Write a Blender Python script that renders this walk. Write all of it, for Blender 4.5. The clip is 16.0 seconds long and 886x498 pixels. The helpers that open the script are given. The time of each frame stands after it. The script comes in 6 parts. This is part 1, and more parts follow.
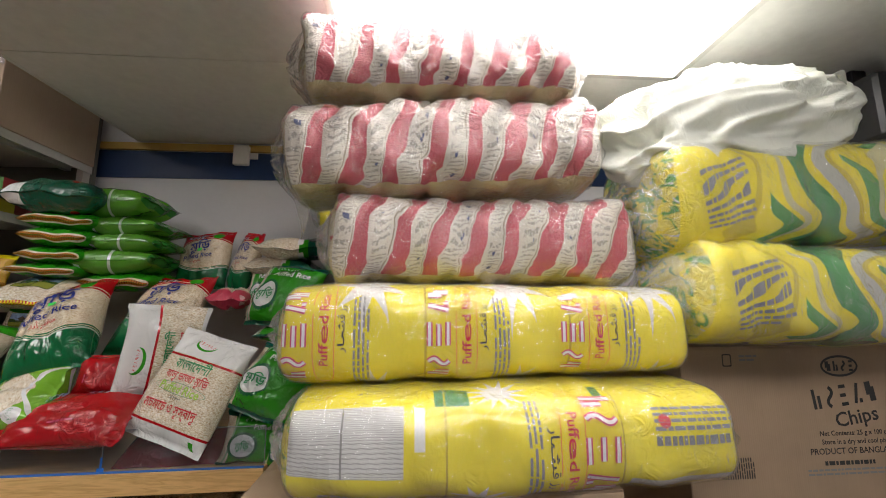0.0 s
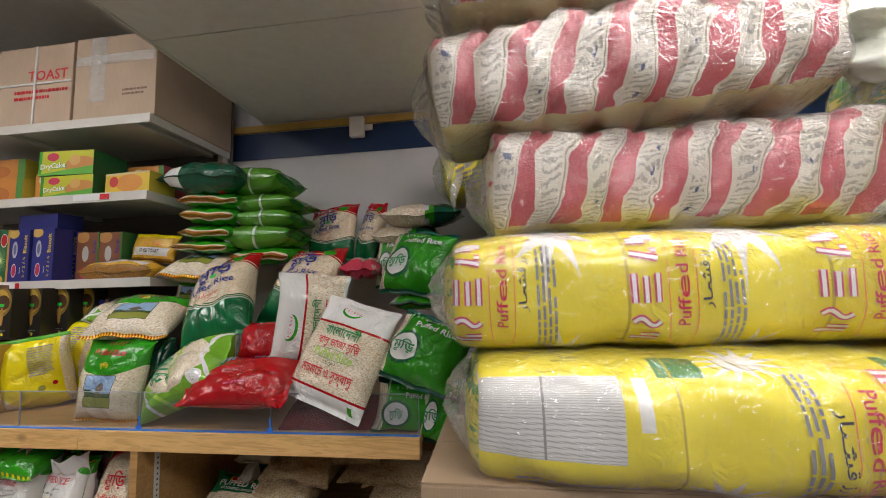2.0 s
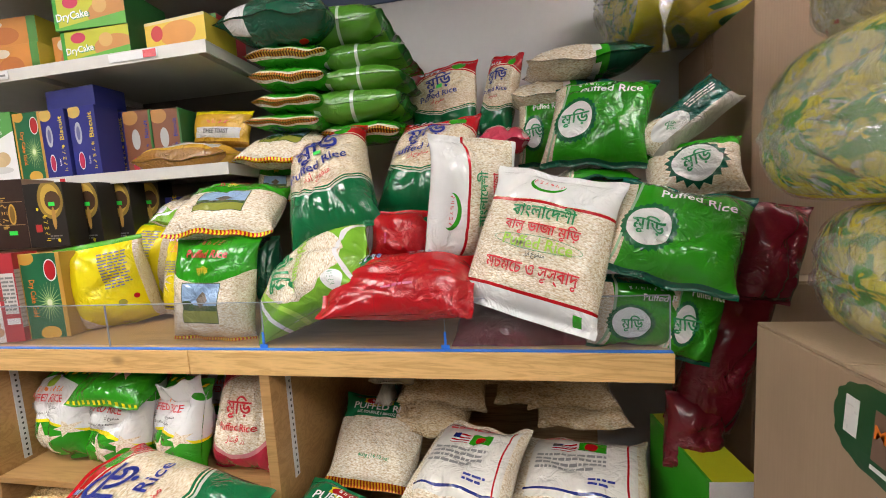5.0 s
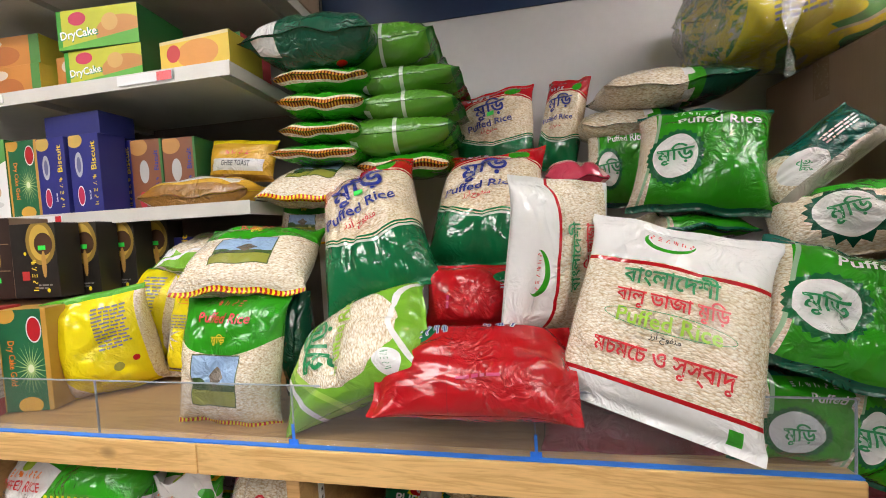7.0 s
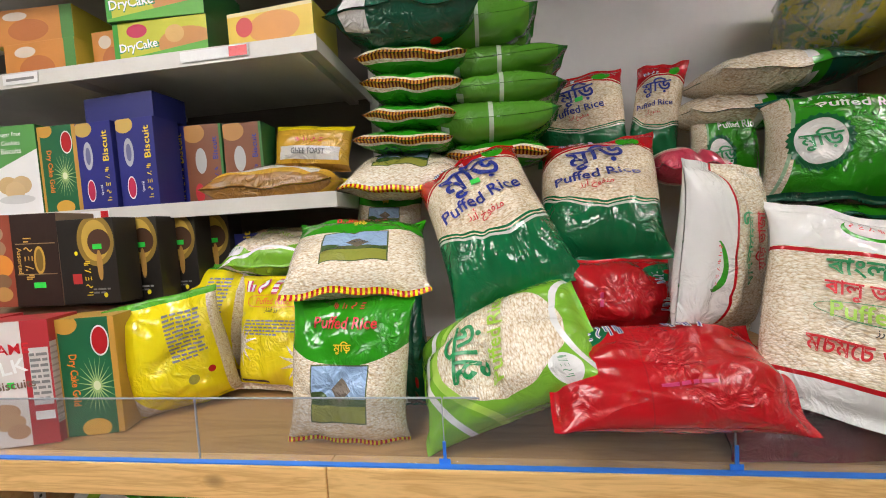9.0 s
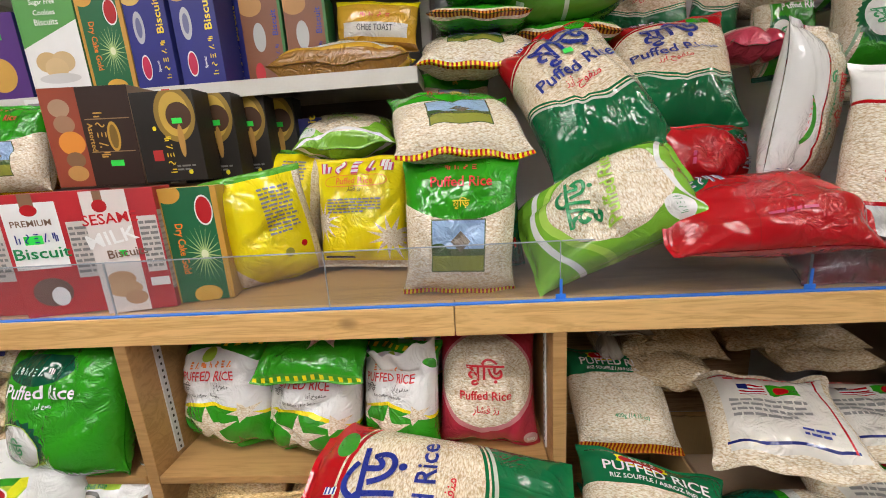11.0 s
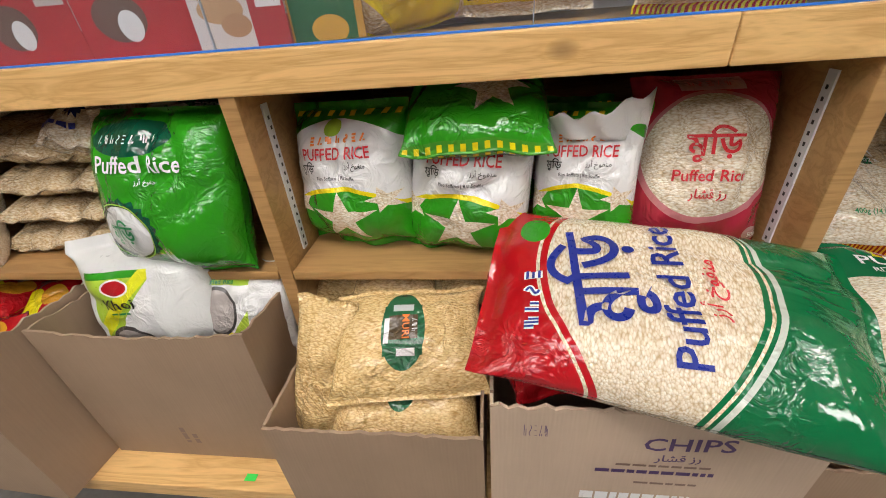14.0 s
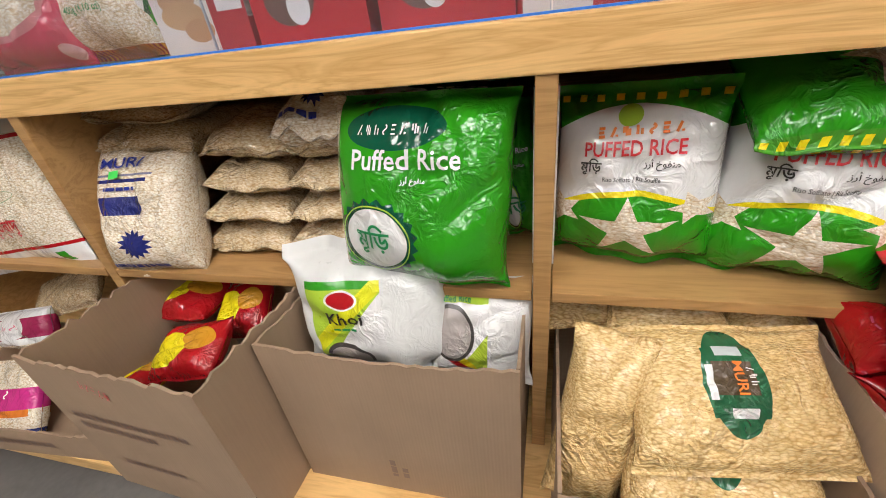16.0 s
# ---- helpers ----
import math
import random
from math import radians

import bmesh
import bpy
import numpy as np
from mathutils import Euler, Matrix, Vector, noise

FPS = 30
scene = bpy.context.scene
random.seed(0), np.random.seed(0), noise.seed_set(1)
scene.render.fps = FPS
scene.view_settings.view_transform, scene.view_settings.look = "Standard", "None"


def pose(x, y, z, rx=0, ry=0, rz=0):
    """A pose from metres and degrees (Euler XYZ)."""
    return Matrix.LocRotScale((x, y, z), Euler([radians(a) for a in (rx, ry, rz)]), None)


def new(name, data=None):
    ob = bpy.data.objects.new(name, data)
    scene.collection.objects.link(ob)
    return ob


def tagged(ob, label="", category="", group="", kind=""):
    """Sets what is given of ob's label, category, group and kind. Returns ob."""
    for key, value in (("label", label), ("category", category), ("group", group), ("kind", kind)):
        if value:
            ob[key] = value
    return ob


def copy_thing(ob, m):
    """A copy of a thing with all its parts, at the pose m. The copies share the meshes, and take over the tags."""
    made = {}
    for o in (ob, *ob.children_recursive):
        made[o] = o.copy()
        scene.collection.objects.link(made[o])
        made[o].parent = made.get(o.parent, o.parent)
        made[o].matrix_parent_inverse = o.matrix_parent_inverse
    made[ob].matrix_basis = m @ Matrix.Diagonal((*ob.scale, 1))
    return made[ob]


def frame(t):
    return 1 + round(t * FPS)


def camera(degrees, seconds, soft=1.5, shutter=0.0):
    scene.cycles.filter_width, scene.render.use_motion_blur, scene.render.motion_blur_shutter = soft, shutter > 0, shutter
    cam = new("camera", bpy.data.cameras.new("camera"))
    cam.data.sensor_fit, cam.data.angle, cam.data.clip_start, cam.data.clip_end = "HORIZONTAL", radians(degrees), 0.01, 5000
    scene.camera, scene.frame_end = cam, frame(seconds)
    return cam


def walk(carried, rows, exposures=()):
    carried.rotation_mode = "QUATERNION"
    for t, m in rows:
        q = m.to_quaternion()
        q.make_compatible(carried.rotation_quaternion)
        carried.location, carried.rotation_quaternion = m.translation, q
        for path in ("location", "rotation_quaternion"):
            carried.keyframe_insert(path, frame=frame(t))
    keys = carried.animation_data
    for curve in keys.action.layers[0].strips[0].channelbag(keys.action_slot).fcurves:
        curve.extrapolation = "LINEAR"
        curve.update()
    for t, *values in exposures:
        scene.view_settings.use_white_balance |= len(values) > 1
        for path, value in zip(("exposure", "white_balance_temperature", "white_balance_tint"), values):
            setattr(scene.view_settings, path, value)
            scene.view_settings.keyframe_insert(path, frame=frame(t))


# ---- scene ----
cam = camera(96.7, 16.0, soft=1.0)
METRES, EYE, TILT, LEAN, TURN = 2.6, 1.45, 0.0, 0.0, -4.9
ROWS = [
    (0.0, 0.0, 0.0, 0.0, 0.06, 8.59, 0.42),
    (0.5, -0.0177, 0.0036, 0.0006, 2.47, 8.91, 0.24),
    (1.0, -0.0303, 0.0084, 0.0018, 5.45, 8.79, 0.36),
    (1.5, -0.0481, 0.0194, -0.0031, 9.2, 7.9, 0.75),
    (2.0, -0.0748, 0.0486, -0.0169, 12.69, 5.75, 1.6),
    (2.5, -0.1168, 0.0792, -0.0313, 15.99, 2.42, 2.64),
    (3.0, -0.1533, 0.0955, -0.0398, 17.59, -0.9, 3.29),
    (3.5, -0.1932, 0.1175, -0.0511, 16.63, -3.88, 3.42),
    (4.0, -0.233, 0.1306, -0.0554, 15.01, -5.9, 3.44),
    (6.5, -0.3246, 0.189, -0.0527, 15.2, -5.17, 3.19),
    (7.0, -0.3489, 0.2068, -0.0257, 15.49, -2.88, 3.0),
    (7.5, -0.3701, 0.2179, -0.0142, 14.41, -1.94, 3.13),
    (8.0, -0.4026, 0.2227, -0.0147, 13.12, -2.2, 3.46),
    (8.5, -0.4382, 0.2178, -0.0188, 12.71, -2.64, 3.5),
    (11.0, -0.5626, 0.1644, -0.0684, 8.32, -12.85, 3.63),
    (11.5, -0.5876, 0.1736, -0.0926, 6.59, -17.32, 3.71),
    (12.0, -0.6049, 0.1781, -0.1122, 5.32, -21.47, 3.74),
    (12.5, -0.6151, 0.1837, -0.1291, 4.87, -24.97, 3.68),
    (13.0, -0.6318, 0.1904, -0.1427, 5.6, -27.95, 3.58),
    (13.5, -0.6599, 0.194, -0.151, 7.96, -29.75, 3.69),
    (14.0, -0.6911, 0.1968, -0.1581, 10.67, -31.37, 4.22),
    (14.5, -0.7229, 0.2103, -0.1659, 12.64, -32.14, 4.94),
    (15.0, -0.7575, 0.22, -0.1802, 14.26, -32.5, 5.61),
    (15.5, -0.7938, 0.2179, -0.1742, 16.6, -32.0, 6.34),
    (16.0, -0.8374, 0.2121, -0.164, 18.2, -30.87, 6.23),
]
walk(cam, [(t, pose(0, 0, EYE, TILT, LEAN, TURN) @ pose(METRES * x, METRES * y, METRES * z, 90 + pitch, roll, yaw)) for t, x, y, z, yaw, pitch, roll in ROWS],
     exposures=[(0.0, -0.92), (1.5, -0.88), (3.0, -0.58), (4.0, -0.17), (6.5, -0.06), (8.0, -0.16), (11.0, -0.3), (13.0, -0.34), (15.0, -0.24), (16.0, -0.16)])

# ---- world and light ----
world = bpy.data.worlds.new("shop_surroundings")
scene.world = world
world.use_nodes = True
world.node_tree.nodes["Background"].inputs[0].default_value = (0.9, 0.92, 1.0, 1)
world.node_tree.nodes["Background"].inputs[1].default_value = 0.02

CEIL = 2.285
BACK = 1.98


# ---- material helpers ----
class Ex:
    """A number in a node tree, with arithmetic."""

    def __init__(self, tree, s):
        self.tree, self.s = tree, s

    def op(self, kind, *rest):
        n = self.tree.nodes.new("ShaderNodeMath")
        n.operation = kind
        for k, a in enumerate((self, *rest)):
            a = a.s if isinstance(a, Ex) else a
            if isinstance(a, (int, float)):
                n.inputs[k].default_value = a
            else:
                self.tree.links.new(a, n.inputs[k])
        return Ex(self.tree, n.outputs[0])

    def __add__(self, o):
        return self.op("ADD", o)

    def __sub__(self, o):
        return self.op("SUBTRACT", o)

    def __mul__(self, o):
        return self.op("MULTIPLY", o)

    def __lt__(self, o):
        return self.op("LESS_THAN", o)

    def __gt__(self, o):
        return self.op("GREATER_THAN", o)

    def __and__(self, o):
        return self.op("MULTIPLY", o)

    def __or__(self, o):
        return self.op("MAXIMUM", o)


def between(e, a, b):
    return (e > a) & (e < b)


def box_mask(u, v, u0, u1, v0, v1):
    return between(u, u0, u1) & between(v, v0, v1)


def disc_mask(u, v, cu, cv, ru, rv):
    du, dv = (u - cu) * (1 / ru), (v - cv) * (1 / rv)
    return (du * du + dv * dv) < 1.0


def star_mask(u, v, cu, cv, ru, rv, points, deep=0.5, turn=0.0):
    du, dv = (u - cu) * (1 / ru), (v - cv) * (1 / rv)
    ang = dv.op("ARCTAN2", du) + turn
    beta = math.pi / points
    off = (ang * (points / math.pi)).op("PINGPONG", 1.0) * -beta + beta
    side = off.op("COSINE") * (deep * math.sin(beta)) + off.op("SINE") * (1 - deep * math.cos(beta))
    return (du * du + dv * dv).op("SQRT") * side < deep * math.sin(beta)


def tree_of(name):
    m = bpy.data.materials.new(name)
    m.use_nodes = True
    t = m.node_tree
    return m, t, t.nodes["Principled BSDF"]


def node(t, kind, **ins):
    n = t.nodes.new("ShaderNode" + kind)
    for k, a in ins.items():
        n.inputs[k.replace("_", " ")].default_value = a
    return n


def noise_tex(t, vec, scale, detail=3.0, rough=0.5, distortion=0.0):
    n = node(t, "TexNoise", Scale=scale, Detail=detail, Roughness=rough, Distortion=distortion)
    if vec is not None:
        t.links.new(vec, n.inputs["Vector"])
    return n


def mixed(t, fac, a, b, blend="MIX"):
    n = t.nodes.new("ShaderNodeMix")
    n.data_type, n.blend_type = "RGBA", blend
    for s, x in ((n.inputs[0], fac), (n.inputs[6], a), (n.inputs[7], b)):
        x = x.s if isinstance(x, Ex) else x
        if isinstance(x, (int, float)):
            s.default_value = x
        elif isinstance(x, tuple):
            s.default_value = (*x[:3], 1)
        else:
            t.links.new(x, s)
    return n.outputs[2]


def mapped(t, vec, scale=(1, 1, 1), rot=(0, 0, 0)):
    n = t.nodes.new("ShaderNodeMapping")
    n.inputs["Scale"].default_value = scale
    n.inputs["Rotation"].default_value = rot
    t.links.new(vec, n.inputs["Vector"])
    return n.outputs[0]


def bumped(t, bsdf, height, strength, dist):
    b = node(t, "Bump", Strength=strength, Distance=dist)
    t.links.new(height.s if isinstance(height, Ex) else height, b.inputs["Height"])
    t.links.new(b.outputs[0], bsdf.inputs["Normal"])


def ramp(t, fac, stops):
    n = t.nodes.new("ShaderNodeValToRGB")
    while len(n.color_ramp.elements) < len(stops):
        n.color_ramp.elements.new(0.5)
    for e, (p, c) in zip(n.color_ramp.elements, stops):
        e.position, e.color = p, (*c[:3], 1)
    t.links.new(fac, n.inputs[0])
    return n.outputs[0]


def grain_group():
    """Puffed rice: long pale grains lying every way, as colour and height."""
    g = bpy.data.node_groups.new("puffed_grain", "ShaderNodeTree")
    g.interface.new_socket("Vector", in_out="INPUT", socket_type="NodeSocketVector")
    g.interface.new_socket("Color", in_out="OUTPUT", socket_type="NodeSocketColor")
    g.interface.new_socket("Height", in_out="OUTPUT", socket_type="NodeSocketFloat")
    i, o = g.nodes.new("NodeGroupInput"), g.nodes.new("NodeGroupOutput")
    warp = noise_tex(g, i.outputs[0], 45, 1)
    rot = g.nodes.new("ShaderNodeVectorMath")
    rot.operation = "MULTIPLY_ADD"
    rot.inputs[1].default_value = (0.007, 0.007, 0.007)
    g.links.new(warp.outputs["Color"], rot.inputs[0])
    g.links.new(i.outputs[0], rot.inputs[2])
    cells = []
    for turn in ((0.3, 0.5, 0.9), (1.2, 0.2, -0.8)):
        v = mapped(g, rot.outputs[0], (120, 300, 300), turn)
        n = node(g, "TexVoronoi", Scale=1.0, Randomness=0.95)
        g.links.new(v, n.inputs["Vector"])
        cells.append(n)
    a = Ex(g, cells[0].outputs["Distance"])
    b = Ex(g, cells[1].outputs["Distance"])
    pick = a < b
    dist = a.op("MINIMUM", b)
    tint = mixed(g, pick, cells[1].outputs["Color"], cells[0].outputs["Color"])
    sep = g.nodes.new("ShaderNodeSeparateColor")
    g.links.new(tint, sep.inputs[0])
    col = ramp(g, sep.outputs[0], [(0, (0.78, 0.67, 0.50)), (0.5, (0.90, 0.81, 0.66)), (1, (0.93, 0.89, 0.79))])
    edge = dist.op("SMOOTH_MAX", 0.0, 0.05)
    # gaps between grains darkened: their shade is put into the colour
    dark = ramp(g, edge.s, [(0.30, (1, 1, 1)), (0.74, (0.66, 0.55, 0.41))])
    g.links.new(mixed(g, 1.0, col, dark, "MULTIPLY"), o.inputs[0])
    g.links.new((dist * -1.0 + 1.0).s, o.inputs[1])
    return g


GRAIN = grain_group()


def print_film(name, base, layers=None, rough=0.06, crinkle=0.6, tone=(1, 1, 1), packed=0.0, coat=0.25):
    """Printed plastic film. base and layer colours: a colour, or "grain" where the film is clear over puffed rice."""
    m, t, bsdf = tree_of(name)
    tc = t.nodes.new("ShaderNodeTexCoord")
    sep = t.nodes.new("ShaderNodeSeparateXYZ")
    t.links.new(tc.outputs["UV"], sep.inputs[0])
    u, v = Ex(t, sep.outputs[0]), Ex(t, sep.outputs[1])
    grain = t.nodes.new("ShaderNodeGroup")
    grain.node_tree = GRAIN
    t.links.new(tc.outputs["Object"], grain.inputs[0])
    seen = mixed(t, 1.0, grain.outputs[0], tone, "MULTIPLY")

    def hue(c):
        return seen if c == "grain" else c

    colour = hue(base)
    clear = Ex(t, (u * 0.0 + (1.0 if base == "grain" else packed)).s)
    for mask, c in (layers(u, v) if layers else ()):
        colour = mixed(t, mask, colour, hue(c))
        clear = clear * (mask * -1.0 + 1.0) + (mask * (1.0 if c == "grain" else packed))
    big = noise_tex(t, tc.outputs["Object"], 9, 3)
    shade = ramp(t, big.outputs[0], [(0.3, (0.88, 0.88, 0.88)), (0.7, (1.0, 1.0, 1.0))])
    t.links.new(mixed(t, 1.0, colour, shade, "MULTIPLY"), bsdf.inputs["Base Color"])
    bsdf.inputs["Specular IOR Level"].default_value = 0.5
    bsdf.inputs["Coat Weight"].default_value = coat
    bsdf.inputs["Coat Roughness"].default_value = 0.04
    fine = noise_tex(t, tc.outputs["Object"], 60, 2)
    r = Ex(t, fine.outputs[0]) * 0.08 + rough
    t.links.new(r.s, bsdf.inputs["Roughness"])
    w1 = noise_tex(t, tc.outputs["Object"], 26, 3, 0.5, 1.3)
    where = noise_tex(t, tc.outputs["Object"], 7, 1)
    patch = (Ex(t, where.outputs[0]) - 0.45).op("MAXIMUM", 0.0) * 4.0
    ridge = (Ex(t, w1.outputs[0]) - 0.5).op("ABSOLUTE") * -3.4 * patch.op("MINIMUM", 1.0)
    w2 = noise_tex(t, tc.outputs["Object"], 75, 1, 0.5, 0.3)
    w3 = noise_tex(t, mapped(t, tc.outputs["Object"], (1.0, 1.0, 0.55), (0.4, 0.2, 0.5)), 10, 2, 0.4, 1.8)
    ridge = ridge + (Ex(t, w3.outputs[0]) - 0.5).op("ABSOLUTE") * -1.1 * (patch * -0.5 + 1.0).op("MAXIMUM", 0.1)
    h = ridge * crinkle + Ex(t, w2.outputs[0]) * (0.12 * crinkle) + Ex(t, grain.outputs[1]) * clear * 0.15
    bumped(t, bsdf, h, 0.8, 0.014)
    return m


def plain(name, colour, rough=0.5, metal=0.0, spots=0.06, scale=12, relief=0.0):
    m, t, bsdf = tree_of(name)
    tc = t.nodes.new("ShaderNodeTexCoord")
    a = noise_tex(t, tc.outputs["Object"], scale, 4)
    b = noise_tex(t, tc.outputs["Object"], scale * 14, 2)
    k = Ex(t, a.outputs[0]) * 0.7 + Ex(t, b.outputs[0]) * 0.3
    lo = tuple(c * (1 - spots * 2) for c in colour)
    t.links.new(ramp(t, k.s, [(0.3, lo), (0.65, colour)]), bsdf.inputs["Base Color"])
    t.links.new((Ex(t, b.outputs[0]) * 0.2 + (rough - 0.1)).s, bsdf.inputs["Roughness"])
    bsdf.inputs["Metallic"].default_value = metal
    if relief:
        bumped(t, bsdf, k, relief, 0.004)
    return m


def wood(name, light, dark, scale=1.0, gloss=0.4):
    """Yellow pine or plywood with long grain along the object's x."""
    m, t, bsdf = tree_of(name)
    tc = t.nodes.new("ShaderNodeTexCoord")
    info = t.nodes.new("ShaderNodeObjectInfo")
    off = t.nodes.new("ShaderNodeVectorMath")
    off.operation = "ADD"
    com = t.nodes.new("ShaderNodeCombineXYZ")
    t.links.new((Ex(t, info.outputs["Random"]) * 7.0).s, com.inputs[0])
    t.links.new(tc.outputs["Object"], off.inputs[0])
    t.links.new(com.outputs[0], off.inputs[1])
    v = mapped(t, off.outputs[0], (1.6 * scale, 14 * scale, 22 * scale))
    a = noise_tex(t, v, 1.6, 4, 0.55, 1.6)
    bands = (Ex(t, a.outputs[0]) * 9.0).op("PINGPONG", 1.0)
    fib = noise_tex(t, mapped(t, off.outputs[0], (9, 160, 160)), 2.5, 3)
    k = bands * 0.55 + Ex(t, fib.outputs[0]) * 0.45
    col = ramp(t, k.s, [(0.15, dark), (0.55, light), (0.9, tuple(min(1, c * 1.12) for c in light))])
    kn = node(t, "TexVoronoi", Scale=1.0, Randomness=1.0)
    t.links.new(mapped(t, off.outputs[0], (5.5 * scale, 0.6 * scale, 9 * scale)), kn.inputs["Vector"])
    spot = ((Ex(t, kn.outputs["Distance"]) - 0.15) * -12.0).op("MAXIMUM", 0.0).op("MINIMUM", 0.8)
    col = mixed(t, spot, col, tuple(c * 0.5 for c in dark))
    t.links.new(col, bsdf.inputs["Base Color"])
    bsdf.inputs["Roughness"].default_value = gloss
    bumped(t, bsdf, k, 0.15, 0.002)
    return m


def cardboard(name, colour):
    m, t, bsdf = tree_of(name)
    tc = t.nodes.new("ShaderNodeTexCoord")
    a = noise_tex(t, tc.outputs["Object"], 7, 5)
    b = noise_tex(t, mapped(t, tc.outputs["Object"], (260, 260, 12)), 1, 3)
    k = Ex(t, a.outputs[0]) * 0.7 + Ex(t, b.outputs[0]) * 0.3
    t.links.new(ramp(t, k.s, [(0.3, tuple(c * 0.82 for c in colour)), (0.7, colour)]), bsdf.inputs["Base Color"])
    bsdf.inputs["Roughness"].default_value = 0.75
    wv = t.nodes.new("ShaderNodeTexWave")
    wv.inputs["Scale"].default_value = 55
    wv.inputs["Distortion"].default_value = 0.6
    t.links.new(tc.outputs["Object"], wv.inputs["Vector"])
    bumped(t, bsdf, Ex(t, wv.outputs["Fac"]) * 0.25 + k, 0.25, 0.002)
    return m


def clear_film(name, tint=(1, 1, 1), rough=0.08, haze=0.06, wrinkle=0.7):
    """Thin clear wrapping: see-through, with sharp wrinkled gloss."""
    m, t, bsdf = tree_of(name)
    out = t.nodes["Material Output"]
    tc = t.nodes.new("ShaderNodeTexCoord")
    w = noise_tex(t, tc.outputs["Object"], 24, 3, 0.5, 1.2)
    ridge = (Ex(t, w.outputs[0]) - 0.5).op("ABSOLUTE") * -2.5
    b = node(t, "Bump", Strength=wrinkle, Distance=0.008)
    t.links.new(ridge.s, b.inputs["Height"])
    gl = node(t, "BsdfGlossy", Roughness=rough)
    t.links.new(b.outputs[0], gl.inputs["Normal"])
    tr = t.nodes.new("ShaderNodeBsdfTransparent")
    tr.inputs[0].default_value = (*tint, 1)
    df = t.nodes.new("ShaderNodeBsdfDiffuse")
    df.inputs[0].default_value = (0.85, 0.85, 0.85, 1)
    hz = t.nodes.new("ShaderNodeMixShader")
    hz.inputs[0].default_value = haze
    t.links.new(tr.outputs[0], hz.inputs[1])
    t.links.new(df.outputs[0], hz.inputs[2])
    fr = node(t, "LayerWeight", Blend=0.5)
    t.links.new(b.outputs[0], fr.inputs["Normal"])
    mx = t.nodes.new("ShaderNodeMixShader")
    t.links.new((Ex(t, fr.outputs["Facing"]).op("POWER", 3.5) * 0.65 + 0.05).s, mx.inputs[0])
    t.links.new(hz.outputs[0], mx.inputs[1])
    t.links.new(gl.outputs[0], mx.inputs[2])
    t.links.new(mx.outputs[0], out.inputs["Surface"])
    t.nodes.remove(bsdf)
    return m


def glow(name, colour, strength):
    m, t, bsdf = tree_of(name)
    bsdf.inputs["Base Color"].default_value = (0.9, 0.9, 0.9, 1)
    bsdf.inputs["Emission Color"].default_value = (*colour, 1)
    bsdf.inputs["Emission Strength"].default_value = strength
    return m


# ---- surfaces ----
M_WALL = plain("white_wall_paint", (0.60, 0.60, 0.62), 0.55, spots=0.04, scale=3, relief=0.05)
M_BLUE = plain("navy_wall_paint", (0.012, 0.035, 0.11), 0.45, spots=0.1)
M_YELLOW_TRIM = plain("yellow_trim_paint", (0.55, 0.35, 0.08), 0.45)
M_CEIL = plain("ceiling_board", (0.74, 0.73, 0.70), 0.85, spots=0.05, scale=30, relief=0.25)
M_GRID = plain("ceiling_strip", (0.60, 0.59, 0.55), 0.5)
# for unseen closing walls, added dark so the glossy film reflects less
M_TAN_UNSEEN = plain("unseen_wall_dark_tan", (0.24, 0.20, 0.16), 0.7, scale=3)
M_FLOOR = plain("grey_vinyl_floor", (0.20, 0.19, 0.18), 0.45, spots=0.2, scale=4)
M_PINE = wood("yellow_pine", (0.74, 0.47, 0.19), (0.60, 0.34, 0.115))
M_PLY = wood("plywood", (0.44, 0.255, 0.10), (0.35, 0.19, 0.068), 0.7)
M_PLYDARK = wood("raw_board", (0.42, 0.29, 0.16), (0.28, 0.17, 0.08), 0.8, 0.6)
M_SHELF = plain("cream_shelf_enamel", (0.62, 0.60, 0.56), 0.35, spots=0.05)
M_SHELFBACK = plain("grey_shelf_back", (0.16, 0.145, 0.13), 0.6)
M_TAPE = plain("blue_masking_tape", (0.03, 0.20, 0.75), 0.5)
M_PLASTIC = plain("white_plastic", (0.75, 0.73, 0.68), 0.4)
M_BLACK = plain("black_plastic", (0.015, 0.015, 0.017), 0.4)
M_CARD = cardboard("brown_cardboard", (0.36, 0.25, 0.165))
M_CARDGOLD = cardboard("yellowish_cardboard", (0.46, 0.30, 0.13))
# Lightened in place of missing light on top cartons; the chips carton is pale
M_KRAFT_PALE_LIT = cardboard("pale_and_lit_kraft_cardboard", (0.55, 0.42, 0.31))
M_CARD2 = cardboard("pale_cardboard", (0.42, 0.30, 0.20))
M_STEEL = plain("slotted_steel", (0.72, 0.72, 0.74), 0.35, 0.0)
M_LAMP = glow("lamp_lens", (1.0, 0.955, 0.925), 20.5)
M_FILM = clear_film("clear_wrapping", (1, 1, 1), 0.05, 0.09, 1.0)
M_PLEX = clear_film("clear_acrylic", (0.90, 0.92, 0.95), 0.02, 0.02, 0.004)
M_PLEXEDGE = plain("acrylic_cut_edge", (0.34, 0.38, 0.43), 0.25)
M_BAGWHITE = print_film("white_carrier_film", (0.84, 0.86, 0.78), None, 0.35, 0.22)
M_TAG = plain("green_price_sticker", (0.05, 0.75, 0.10), 0.5)
M_LABELWHITE = plain("white_label_paper", (0.78, 0.78, 0.78), 0.5)
